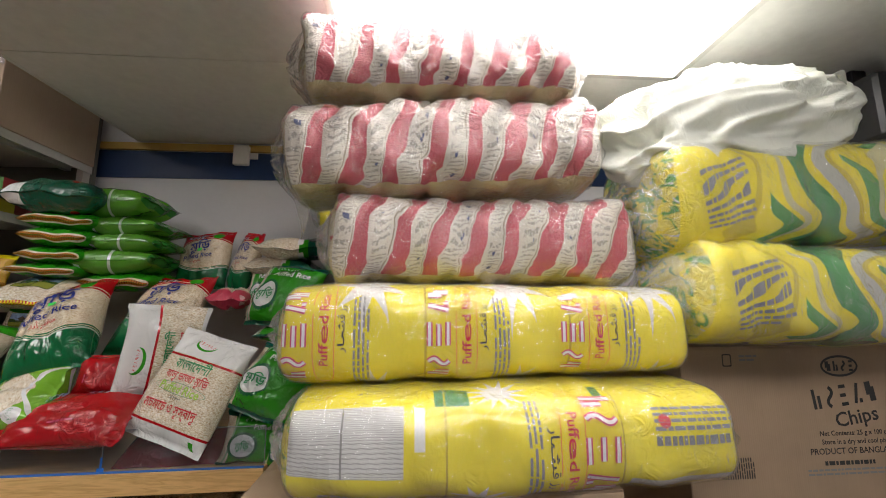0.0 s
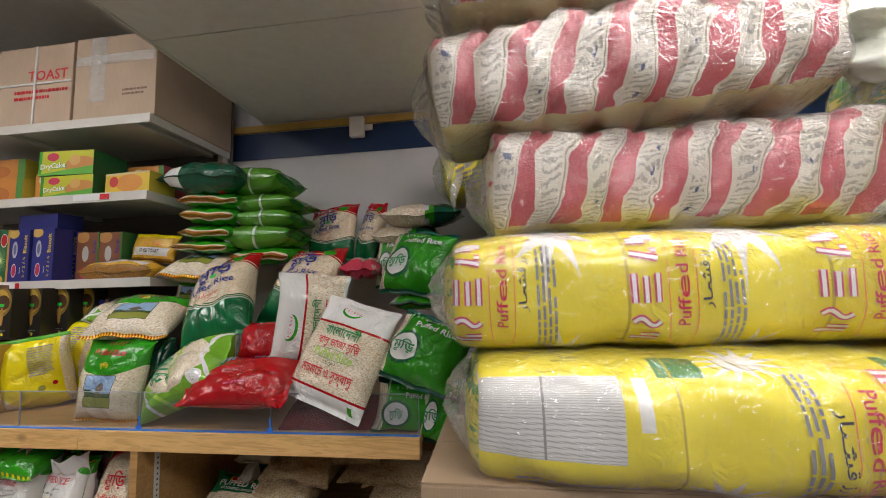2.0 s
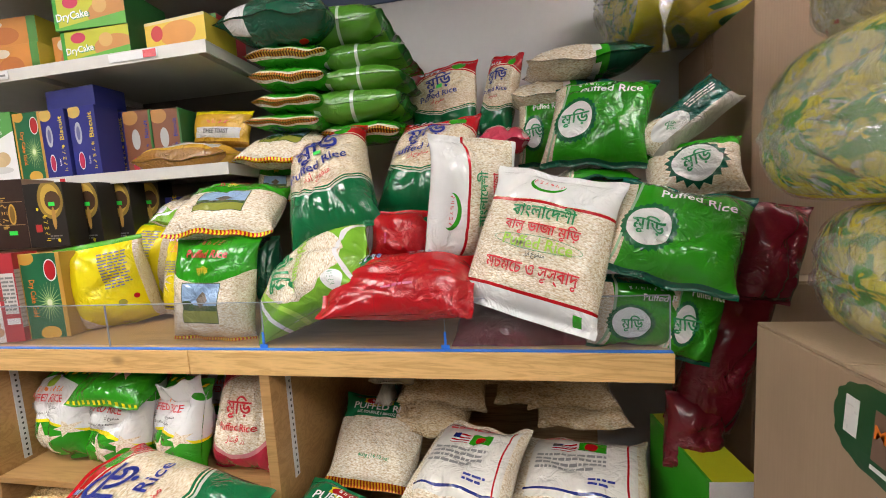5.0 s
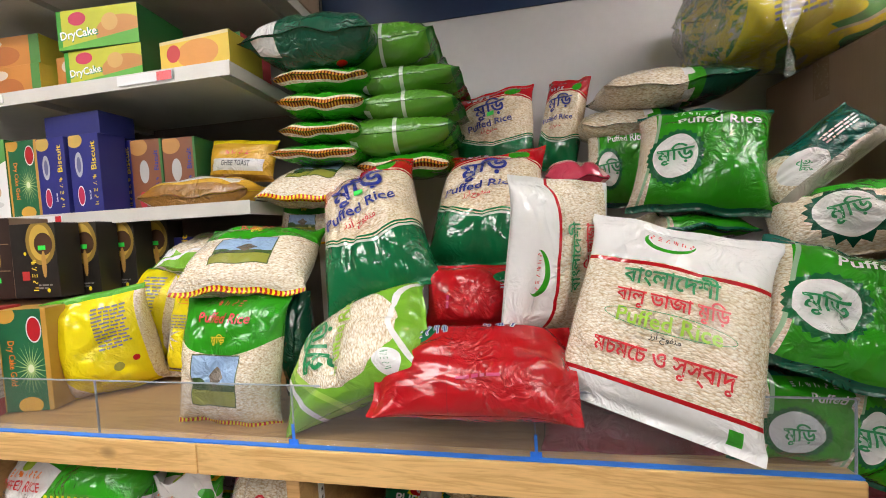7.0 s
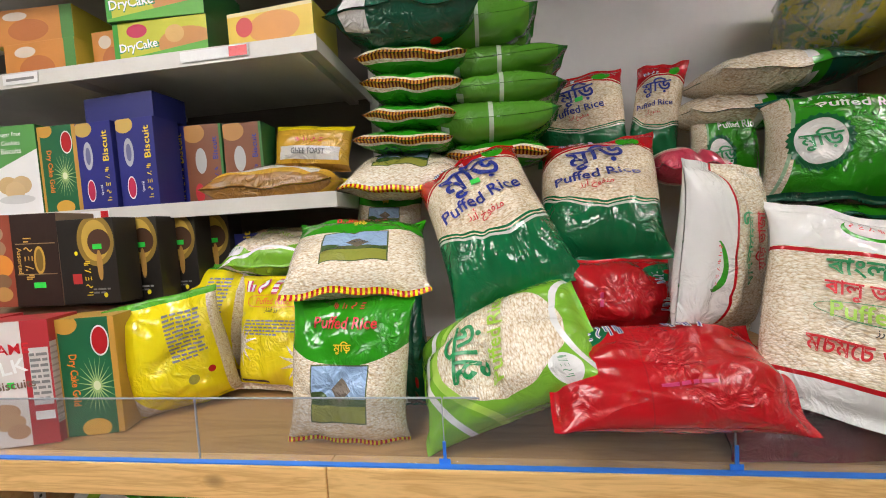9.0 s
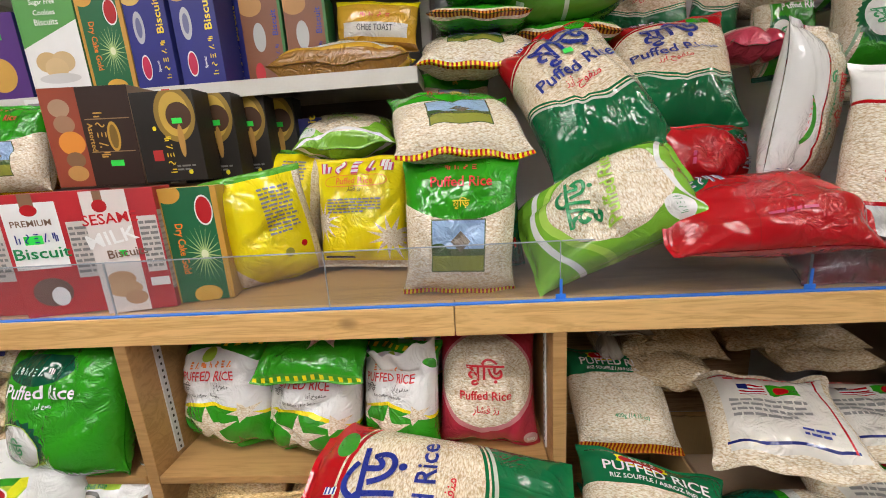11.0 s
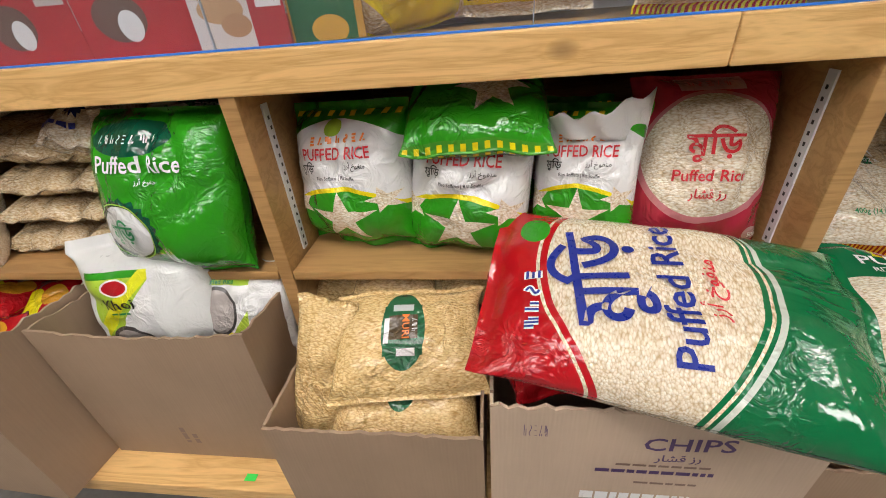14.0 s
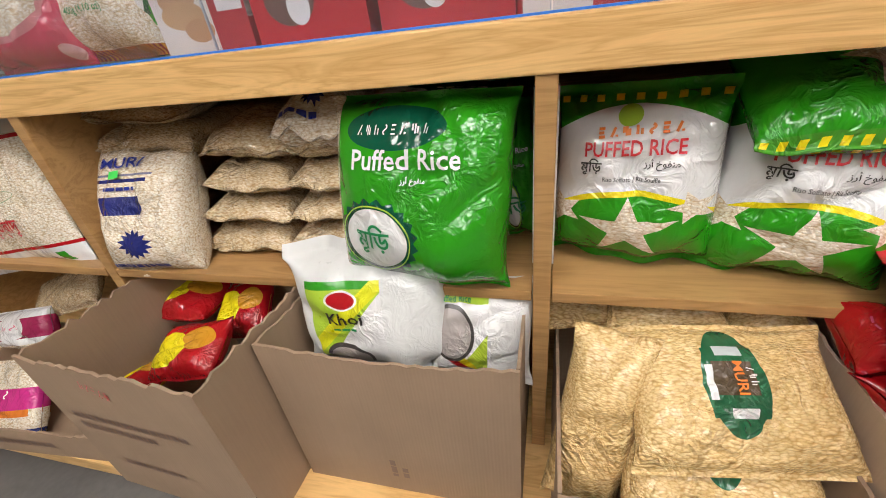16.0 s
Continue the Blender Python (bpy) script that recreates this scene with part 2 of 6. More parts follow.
INK = {
    "blue": plain("ink_blue", (0.015, 0.03, 0.26), 0.3, spots=0.02),
    "red": plain("ink_red", (0.62, 0.02, 0.03), 0.3, spots=0.02),
    "green": plain("ink_green", (0.01, 0.25, 0.08), 0.3, spots=0.02),
    "white": plain("ink_white", (0.82, 0.82, 0.82), 0.3, spots=0.02),
    "black": plain("ink_black", (0.02, 0.02, 0.02), 0.35, spots=0.02),
    "yellow": plain("ink_yellow", (0.85, 0.62, 0.03), 0.3, spots=0.02),
    "orange": plain("ink_orange", (0.80, 0.20, 0.02), 0.3, spots=0.02),
    "pink": plain("ink_pink", (0.62, 0.04, 0.15), 0.3, spots=0.02),
    "grey": plain("ink_grey", (0.22, 0.22, 0.22), 0.4, spots=0.02),
    "brown": plain("ink_brown", (0.19, 0.115, 0.08), 0.4, spots=0.02),
    "lime": plain("ink_lime", (0.35, 0.60, 0.05), 0.3, spots=0.02),
    "purple": plain("ink_purple", (0.075, 0.035, 0.12), 0.5, spots=0.02),
    "gold": plain("ink_gold", (0.60, 0.36, 0.08), 0.3, spots=0.02),
}

# colours of print
GREEN, DKGREEN, LIME = (0.026, 0.31, 0.010), (0.004, 0.085, 0.045), (0.20, 0.47, 0.035)
RED, DKRED, PINK = (0.47, 0.006, 0.012), (0.17, 0.008, 0.02), (0.58, 0.05, 0.10)
YELLOW, WHITE, CREAM, NAVY = (0.86, 0.73, 0.01), (0.80, 0.80, 0.80), (0.70, 0.62, 0.48), (0.012, 0.02, 0.16)
ORANGE, BLACK, TEAL, SKY = (0.75, 0.22, 0.03), (0.02, 0.02, 0.02), (0.005, 0.10, 0.075), (0.25, 0.45, 0.70)


def crimp(u, v, top, a, b):
    """Striped seal in red and yellow across one end."""
    zone = between(v, a, b)
    return zone, zone & ((u * 58.0).op("PINGPONG", 1.0) > 0.5)


def d_shad(u, v):
    bow = (u - 0.5) * (u - 0.5) * -0.45 + (u - 0.5) * 0.08
    return [((v + bow) < 0.29, (0.005, 0.15, 0.05)), (between(v + bow, 0.298, 0.312), (0.005, 0.15, 0.05)), (between(v + bow, 0.265, 0.28), (0.55, 0.62, 0.55)), ((v - bow) > 0.86, RED), (between(v - bow, 0.83, 0.85), RED),
            (disc_mask(u, v, 0.78, 0.88, 0.10, 0.045), GREEN)]


def d_father(u, v):
    return [(v > 0.74, WHITE), (v < 0.13, WHITE), (between(v, 0.715, 0.735), RED), (between(v, 0.13, 0.15), RED), (box_mask(u, v, 0.84, 0.90, 0.04, 0.10), GREEN),
            (disc_mask(u, v, 0.45, 0.87, 0.14, 0.06), GREEN), (disc_mask(u, v, 0.46, 0.885, 0.13, 0.055), WHITE)]


def d_father_side(u, v):
    return [(u < 0.36, WHITE), (between(u, 0.36, 0.39), RED), (u > 0.93, WHITE), (disc_mask(u, v, 0.20, 0.42, 0.10, 0.14), GREEN), (disc_mask(u, v, 0.17, 0.43, 0.09, 0.13), WHITE)]


def d_shah(u, v):
    return [(u < 0.13, "grain"), (between(v, 0.90, 1.0), TEAL), (between(u - v * 0.1, 0.06, 0.085), (0.35, 0.55, 0.35)), (star_mask(u, v, 0.29, 0.40, 0.22, 0.25, 26, 0.92), (0.006, 0.13, 0.04)), (disc_mask(u, v, 0.29, 0.40, 0.17, 0.20), WHITE), (v < 0.05, DKGREEN)]


def d_shah_big(u, v):
    return [(disc_mask(u, v, 0.42, 0.84, 0.27, 0.10), DKGREEN), (star_mask(u, v, 0.32, 0.30, 0.27, 0.22, 20, 0.88), DKGREEN), (disc_mask(u, v, 0.32, 0.30, 0.20, 0.165), WHITE), (u < 0.07, "grain")]


def d_shah_round(u, v):
    return [(v > 0.72, GREEN), (star_mask(u, v, 0.55, 0.40, 0.34, 0.36, 18, 0.85), DKGREEN), (disc_mask(u, v, 0.55, 0.40, 0.26, 0.28), WHITE)]


def d_village(u, v):
    zone, bars = crimp(u, v, False, 0.0, 0.04)
    bow = (u - 0.5) * (u - 0.5) * -0.5
    hill = noise_like(u)
    return [((v + bow) > 0.56, GREEN), (box_mask(u, v, 0.24, 0.72, 0.19, 0.57), (0.10, 0.13, 0.05)), (box_mask(u, v, 0.25, 0.71, 0.36, 0.56), (0.30, 0.45, 0.68)),
            (box_mask(u, v, 0.25, 0.71, 0.30, 0.40) & (v < (hill * 0.06 + 0.36)), (0.05, 0.10, 0.03)), (box_mask(u, v, 0.25, 0.71, 0.20, 0.31), (0.28, 0.30, 0.05)),
            (star_mask(u, v, 0.50, 0.41, 0.16, 0.075, 2, 0.55), (0.16, 0.13, 0.10)), (zone, YELLOW), (bars, RED)]


def noise_like(u):
    return (u * 9.0).op("SINE") + (u * 23.0).op("SINE") * 0.5


def d_stripe(u, v):
    zone, bars = crimp(u, v, False, 0.0, 0.04)
    return [((v - (u - 0.5) * (u - 0.5) * 0.1) > 0.055, GREEN), (zone, (0.66, 0.30, 0.03)), (bars, (0.16, 0.03, 0.01))]


def d_lime(u, v):
    return [(between(v - (u - 0.5) * 0.05, 0.44, 0.475), (0.55, 0.68, 0.50)), (between(v, 0.10, 0.16) & between(u, 0.86, 0.98), (0.6, 0.65, 0.6)), (v > 0.93, (0.03, 0.20, 0.03))]


def d_putul_lime(u, v):
    bow = (u - 0.5) * (u - 0.5)
    return [(disc_mask(u, v, 0.48, 0.44, 0.42, 0.34), "grain"), (between(v + bow * 0.6, 0.86, 0.90), WHITE), (between(v + bow * 0.6, 0.12, 0.15), WHITE), (between(v + bow, 0.78, 0.83), (0.40, 0.66, 0.10)),
            (disc_mask(u, v, 0.12, 0.16, 0.10, 0.07), WHITE)]


def d_putul_red(u, v):
    return [(disc_mask(u, v, 0.5, 0.53, 0.49, 0.37), (0.68, 0.25, 0.27)), (disc_mask(u, v, 0.5, 0.54, 0.46, 0.34), "grain"), (box_mask(u, v, 0.30, 0.72, 0.90, 0.98), (0.68, 0.35, 0.38)), (disc_mask(u, v, 0.92, 0.08, 0.07, 0.05), (0.7, 0.4, 0.42))]


def d_banoful(u, v):
    top = (u - 0.5) * (u - 0.5)
    band = v + top * 0.5
    return [(between(band, 0.48, 0.90), WHITE), (between(band, 0.46, 0.49), YELLOW), (star_mask(u, v, 0.50, 0.27, 0.31, 0.19, 5, 0.36, 0.3), "grain"), (star_mask(u, v, 0.86, 0.40, 0.15, 0.09, 5, 0.45), "grain"),
            (star_mask(u, v, 0.08, 0.36, 0.15, 0.10, 5, 0.45), "grain"), (disc_mask(u, v, 0.46, 0.85, 0.07, 0.05), (0.35, 0.55, 0.05)), (between(v, 0.915, 0.945) & ((u * 18.0).op("PINGPONG", 1.0) > 0.6), YELLOW)]


def d_banoful_top(u, v):
    return [(star_mask(u, v, 0.62, 0.55, 0.26, 0.30, 6, 0.45, 0.5), "grain"), (v < 0.06, (0.06, 0.30, 0.02)), (between(v, 0.02, 0.045) & ((u * 26.0).op("PINGPONG", 1.0) > 0.55), YELLOW)]


def d_pran(u, v):
    zone, bars = crimp(u, v, False, 0.0, 0.06)
    return [((v - (u - 0.5) * 0.05) > 0.70, (0.01, 0.16, 0.06)), (zone, (0.72, 0.32, 0.02)), (bars, (0.30, 0.03, 0.01)), (star_mask(u, v, 0.42, 0.90, 0.20, 0.075, 8, 0.85), YELLOW), (disc_mask(u, v, 0.42, 0.90, 0.16, 0.058), RED)]


def d_flag(u, v):
    stripes = box_mask(u, v, 0.28, 0.48, 0.62, 0.76)
    return [(box_mask(u, v, 0.12, 0.94, 0.10, 0.92), (0.74, 0.71, 0.66)), (box_mask(u, v, 0.10, 0.90, 0.88, 0.90), RED), (box_mask(u, v, 0.10, 0.90, 0.15, 0.17), NAVY), (box_mask(u, v, 0.87, 0.885, 0.15, 0.9), RED),
            (stripes, WHITE), (stripes & ((v * 50.0).op("PINGPONG", 1.0) > 0.5), RED), (box_mask(u, v, 0.28, 0.36, 0.69, 0.76), NAVY), (box_mask(u, v, 0.50, 0.72, 0.62, 0.76), GREEN), (disc_mask(u, v, 0.60, 0.69, 0.055, 0.05), RED)]


def d_kcb(u, v):
    shape = disc_mask(u, v, 0.46, 0.58, 0.15, 0.36) | box_mask(u, v, 0.33, 0.59, 0.34, 0.80)
    return [(shape, (0.02, 0.13, 0.055)), (box_mask(u, v, 0.36, 0.56, 0.48, 0.70), (0.10, 0.07, 0.04)), (box_mask(u, v, 0.39, 0.53, 0.74, 0.81), (0.55, 0.60, 0.62)), (box_mask(u, v, 0.33, 0.365, 0.45, 0.68), WHITE),
            (box_mask(u, v, 0.42, 0.54, 0.34, 0.40), WHITE)]


def d_muri(u, v):
    return [(box_mask(u, v, 0.12, 0.60, 0.47, 0.60), NAVY), (star_mask(u, v, 0.50, 0.26, 0.17, 0.11, 14, 0.7), NAVY), (box_mask(u, v, 0.10, 0.70, 0.70, 0.725), NAVY), (box_mask(u, v, 0.10, 0.75, 0.745, 0.76), (0.2, 0.2, 0.3))]


def d_khoi(u, v):
    v = v - 0.14
    lab = box_mask(u, v, 0.14, 0.66, 0.0, 0.62)
    return [(lab, (0.42, 0.62, 0.05)), (box_mask(u, v, 0.14, 0.66, 0.57, 0.62), GREEN), (lab & ((u * -1.1 + v) < -0.18), WHITE), (lab & between(u * -0.9 + v, -0.04, 0.08), (0.75, 0.75, 0.02)), (disc_mask(u, v, 0.40, 0.50, 0.11, 0.065), WHITE),
            (disc_mask(u, v, 0.40, 0.50, 0.095, 0.053), RED), (disc_mask(u, v, 0.35, 0.06, 0.17, 0.12), (0.06, 0.05, 0.05)), (disc_mask(u, v, 0.35, 0.05, 0.145, 0.10), (0.42, 0.38, 0.36))]


def d_khoi2(u, v):
    lab = u < 0.60
    return [(lab, WHITE), (lab & (v > 0.80), (0.42, 0.62, 0.05)), (lab & ((u - v * 0.8) > 0.14), (0.45, 0.62, 0.05)), (lab & between(u * 0.8 + v, 0.58, 0.66), YELLOW), (lab & between(u * 0.8 + v, 0.50, 0.58), RED), (lab & (v < 0.14), GREEN),
            (disc_mask(u, v, 0.27, 0.55, 0.21, 0.24), (0.05, 0.045, 0.04)), (disc_mask(u, v, 0.27, 0.55, 0.18, 0.21), (0.40, 0.36, 0.34)), (box_mask(u, v, 0.32, 0.58, 0.14, 0.24), WHITE)]


def d_ruchi(u, v):
    return [(star_mask(u, v, 0.12, 0.40, 0.22, 0.20, 12, 0.35), "grain"), (star_mask(u, v, 0.90, 0.26, 0.26, 0.20, 12, 0.35), "grain"), (v < 0.06, "grain"), (box_mask(u, v, 0.1, 0.45, 0.08, 0.10), BLACK)]


def d_ruchi_plain(u, v):
    return [((v + u * 0.9) < 0.30, "grain"), (u > 0.90, "grain"), ((v + u * 0.4) < 0.10, YELLOW), (v > 0.95, (0.10, 0.40, 0.03)), (disc_mask(u, v, 0.62, 0.30, 0.05, 0.04), (0.35, 0.33, 0.05)), (disc_mask(u, v, 0.80, 0.34, 0.035, 0.03), RED)]


def d_white_green(u, v):
    return [(u > 0.66, DKGREEN), (between(u, 0.56, 0.67), GREEN), (box_mask(u, v, 0.54, 0.61, 0.05, 0.6), WHITE), (v > 0.9, DKGREEN)]


def d_teal(u, v):
    return [(u < 0.30, "grain"), (disc_mask(u, v, 0.28, 0.45, 0.20, 0.30), WHITE), (between(v, 0.0, 0.25), (0.45, 0.42, 0.36))]


def d_snack(u, v):
    return [(disc_mask(u, v, 0.30, 0.45, 0.35, 0.30), YELLOW), (disc_mask(u, v, 0.75, 0.6, 0.2, 0.2), (0.65, 0.30, 0.02)), (between(v, 0.94, 1.0), DKRED)]


def d_swad(u, v):
    return [(between(v, 0.30, 0.80), (0.35, 0.02, 0.09)), (disc_mask(u, v, 0.55, 0.58, 0.24, 0.30), WHITE), (v < 0.15, "grain")]


def d_parmal(u, v):
    return [(between(v, 0.42, 0.66), (0.62, 0.03, 0.25)), (box_mask(u, v, 0.55, 0.95, 0.34, 0.42), ORANGE), (box_mask(u, v, 0.7, 1.0, 0.0, 0.2), NAVY)]


def d_red(u, v):
    return [(disc_mask(u, v, 1.0, 0.80, 0.34, 0.13), (0.005, 0.15, 0.05)), (disc_mask(u, v, 0.93, 0.80, 0.05, 0.03), RED), (between(v, 0.596, 0.602), (0.36, 0.01, 0.015))]


def d_dark_green(u, v):
    return [(box_mask(u, v, 0.10, 0.28, 0.02, 0.12), WHITE), (disc_mask(u, v, 0.72, 0.25, 0.045, 0.05), RED)]


FILM = {
    "shad": print_film("rice_bag_cream_print", "grain", d_shad, tone=(1.0, 0.97, 0.92)),
    "father": print_film("rice_bag_white_print", "grain", d_father),
    "father_side": print_film("rice_bag_white_side_print", "grain", d_father_side),
    "shah": print_film("rice_bag_green_print", GREEN, d_shah),
    "shah_big": print_film("rice_bag_big_green_print", GREEN, d_shah_big),
    "shah_round": print_film("rice_bag_round_print", "grain", d_shah_round),
    "village": print_film("rice_bag_village_print", "grain", d_village),
    "stripe_rice": print_film("rice_bag_striped_print", "grain", d_stripe),
    "lime": print_film("rice_bag_lime_print", (0.09, 0.30, 0.025), d_lime),
    "putul_lime": print_film("rice_bag_lime_window_print", LIME, d_putul_lime),
    "putul": print_film("rice_bag_pink_print", PINK, d_putul_red),
    "putul_red": print_film("rice_bag_red_window_print", (0.55, 0.035, 0.07), d_putul_red),
    "banoful": print_film("rice_bag_star_print", GREEN, d_banoful),
    "banoful_top": print_film("rice_bag_star_top_print", GREEN, d_banoful_top),
    "pran": print_film("rice_bag_header_print", "grain", d_pran),
    "pran_low": print_film("rice_bag_header_low_print", "grain", d_pran),
    "flag": print_film("rice_bag_flag_print", "grain", d_flag),
    "kcb": print_film("rice_bag_clear_label", "grain", d_kcb, 0.07, 1.1, (0.98, 0.79, 0.46), coat=0.4),
    "muri": print_film("rice_bag_blue_print", "grain", d_muri, 0.15, 0.7),
    "rice_clear": print_film("rice_bag_clear", "grain", None, 0.08, 1.2, (0.82, 0.73, 0.58), coat=0.4),
    "rice_gold": print_film("rice_bag_clear_golden", "grain", None, 0.07, 1.2, (0.98, 0.79, 0.46), coat=0.4),
    "khoi": print_film("popped_rice_label", (0.74, 0.75, 0.74), d_khoi, 0.25, 0.35),
    "khoi2": print_film("popped_rice_label_round", (0.74, 0.74, 0.74), d_khoi2, 0.3),
    "ruchi": print_film("rice_bag_yellow_print", YELLOW, d_ruchi),
    "ruchi_plain": print_film("rice_bag_yellow_back", YELLOW, d_ruchi_plain),
    "white_green": print_film("rice_bag_white_green", "grain", d_white_green),
    "teal": print_film("rice_bag_teal", TEAL, d_teal),
    "snack": print_film("snack_bag_red", (0.45, 0.01, 0.015), d_snack, 0.15, 0.9),
    "swad": print_film("flour_bag_white", WHITE, d_swad),
    "parmal": print_film("rice_bag_magenta", "grain", d_parmal),
    "red": print_film("rice_bag_red", RED, d_red, 0.16),
    "gold": print_film("toast_packet_gold", (0.60, 0.34, 0.03), lambda u, v: [(v > 0.86, YELLOW), (box_mask(u, v, 0.1, 0.9, 0.2, 0.48), (0.62, 0.60, 0.55)), (v < 0.12, (0.30, 0.14, 0.02))], 0.14, 0.8),
    "dark_red": print_film("rice_bag_dark_red", DKRED, None, 0.18),
    "dark_green": print_film("rice_bag_dark_green", DKGREEN, d_dark_green, 0.16),
}


# ---- mesh helpers ----
def mesh_ob(name, bm, mats, parent=None, smooth=False, at=None):
    me = bpy.data.meshes.new(name)
    bm.normal_update()
    bm.to_mesh(me)
    bm.free()
    for m in mats if isinstance(mats, (list, tuple)) else [mats]:
        me.materials.append(m)
    if smooth:
        me.shade_smooth()
    ob = new(name, me)
    if at is not None:
        ob.matrix_world = at
    ob.parent = parent
    return ob


def add_box(bm, lo, hi, bevel=0.0, turn=None):
    r = bmesh.ops.create_cube(bm, size=1.0)
    c = [(a + b) / 2 for a, b in zip(lo, hi)]
    s = [b - a for a, b in zip(lo, hi)]
    bmesh.ops.scale(bm, vec=s, verts=r["verts"])
    if bevel:
        es = {e for v in r["verts"] for e in v.link_edges}
        q = bmesh.ops.bevel(bm, geom=list(es), offset=bevel, segments=2, affect="EDGES", profile=0.6)
        vs = q["verts"]
        vs = list({v for f in q["faces"] for v in f.verts} | {v for v in vs})
    else:
        vs = r["verts"]
    if turn is not None:
        bmesh.ops.transform(bm, matrix=turn, verts=vs)
    bmesh.ops.translate(bm, vec=c, verts=vs)
    return vs


def slab(name, lo, hi, mat, bevel=0.0, parent=None):
    """A box-like piece with its own origin at its middle."""
    c = Vector([(a + b) / 2 for a, b in zip(lo, hi)])
    bm = bmesh.new()
    add_box(bm, [a - m for a, m in zip(lo, c)], [b - m for b, m in zip(hi, c)], bevel)
    ob = mesh_ob(name, bm, mat)
    ob.location = c if parent is None else c - parent.location
    ob.parent = parent
    return ob


def setting(ob, label=""):
    return tagged(ob, label, kind="structure")


def thing(name, at, label, category, group=""):
    e = new(name)
    e.empty_display_size = 0.05
    e.matrix_world = at if isinstance(at, Matrix) else Matrix.Translation(at)
    return tagged(e, label, category, group)


# ---- the room ----
setting(slab("floor", (-5.0, -3.0, -0.05), (3.0, BACK + 0.1, 0.0), M_FLOOR), "dark grey vinyl floor")
setting(slab("wall_north", (-5.0, BACK, 0.0), (3.0, BACK + 0.1, 2.9), M_WALL), "white painted back wall of the shop")
# south and west walls are unseen; their dark tan only tones down reflections
setting(slab("wall_south", (-5.0, -3.1, 0.0), (3.0, -3.0, 2.9), M_TAN_UNSEEN), "unseen plain wall behind, dark tan to cut reflections")
setting(slab("wall_west", (-5.1, -3.1, 0.0), (-5.0, BACK + 0.1, 2.9), M_TAN_UNSEEN), "unseen plain end wall, dark tan to cut reflections")
setting(slab("wall_east", (1.75, -3.1, 0.0), (1.85, BACK, 2.9), M_WALL), "plain white side wall")
setting(slab("trim_blue_band", (-1.9, BACK - 0.006, 2.095), (1.75, BACK - 0.0005, 2.232), M_BLUE), "navy blue painted band on the wall")
setting(slab("trim_yellow_strip", (-1.9, BACK - 0.018, 2.236), (1.75, BACK - 0.0005, 2.272), M_YELLOW_TRIM, 0.003), "yellow painted strip under the ceiling")

# ceiling of boards with seams, higher over the shelves; holes for the light troughs
LAMPS = [(-0.237, 0.672), (-0.237, -0.55)]
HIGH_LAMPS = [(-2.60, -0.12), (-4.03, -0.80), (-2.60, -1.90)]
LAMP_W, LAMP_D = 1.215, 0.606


def ceiling():
    bm = bmesh.new()
    xs = [-1.335 + 1.22 * k for k in range(0, 1)] + [-0.237, 0.979, 1.75]
    ys = [-3.0, -1.77, -1.16, -0.55, 0.056, 0.672, 1.278, BACK]
    for i in range(len(xs) - 1):
        for j in range(len(ys) - 1):
            mx, my = (xs[i] + xs[i + 1]) / 2, (ys[j] + ys[j + 1]) / 2
            if any(a < mx < a + LAMP_W and b < my < b + LAMP_D for a, b in LAMPS):
                continue
            g = 0.002
            add_box(bm, (xs[i] + g, ys[j] + g, CEIL), (xs[i + 1] - g, ys[j + 1] - g, CEIL + 0.012))
    add_box(bm, (-1.335, -3.0, CEIL + 0.013), (-0.3, BACK, CEIL + 0.02))
    return setting(mesh_ob("ceiling", bm, M_CEIL), "grey-white ceiling boards with thin seams")


ceiling()


def high_ceiling():
    bm = bmesh.new()
    xs = [-5.0, -4.03, -4.03 + LAMP_W, -2.60, -2.60 + LAMP_W, -1.35]
    ys = [-3.0, -1.90, -1.90 + LAMP_D, -0.80, -0.80 + LAMP_D, -0.12, -0.12 + LAMP_D, BACK]
    for i in range(len(xs) - 1):
        for j in range(len(ys) - 1):
            mx, my = (xs[i] + xs[i + 1]) / 2, (ys[j] + ys[j + 1]) / 2
            if any(a < mx < a + LAMP_W and b < my < b + LAMP_D for a, b in HIGH_LAMPS):
                continue
            add_box(bm, (xs[i], ys[j], 2.78), (xs[i + 1], ys[j + 1], 2.80))
    add_box(bm, (-1.35, -3.0, CEIL), (-1.336, BACK, 2.80))
    return setting(mesh_ob("ceiling_raised", bm, M_CEIL), "raised part of the ceiling over the shelves")


high_ceiling()


def light_trough(x, y, z):
    e = thing("ceiling_light", (x, y, z), "white ceiling light panel with a bright diffusing lens", "ceiling light", "ceiling lights")
    bm = bmesh.new()
    w, d = LAMP_W, LAMP_D
    for lo, hi in (((0, 0, -0.006), (w, 0.022, 0.05)), ((0, d - 0.022, -0.006), (w, d, 0.05)), ((0, 0.0225, -0.006), (0.022, d - 0.0225, 0.05)), ((w - 0.022, 0.0225, -0.006), (w, d - 0.0225, 0.05)), ((0.0, 0.0, 0.052), (w, d, 0.06))):
        add_box(bm, lo, hi)
    mesh_ob("housing", bm, M_GRID, e)
    bm = bmesh.new()
    add_box(bm, (0.023, 0.023, 0.004), (w - 0.023, d - 0.023, 0.010))
    mesh_ob("lens", bm, M_LAMP, e)
    return e


lamp = light_trough(LAMPS[0][0], LAMPS[0][1], CEIL)
copy_thing(lamp, Matrix.Translation((LAMPS[1][0], LAMPS[1][1], CEIL)))
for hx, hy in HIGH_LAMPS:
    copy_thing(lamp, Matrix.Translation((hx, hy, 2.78)))


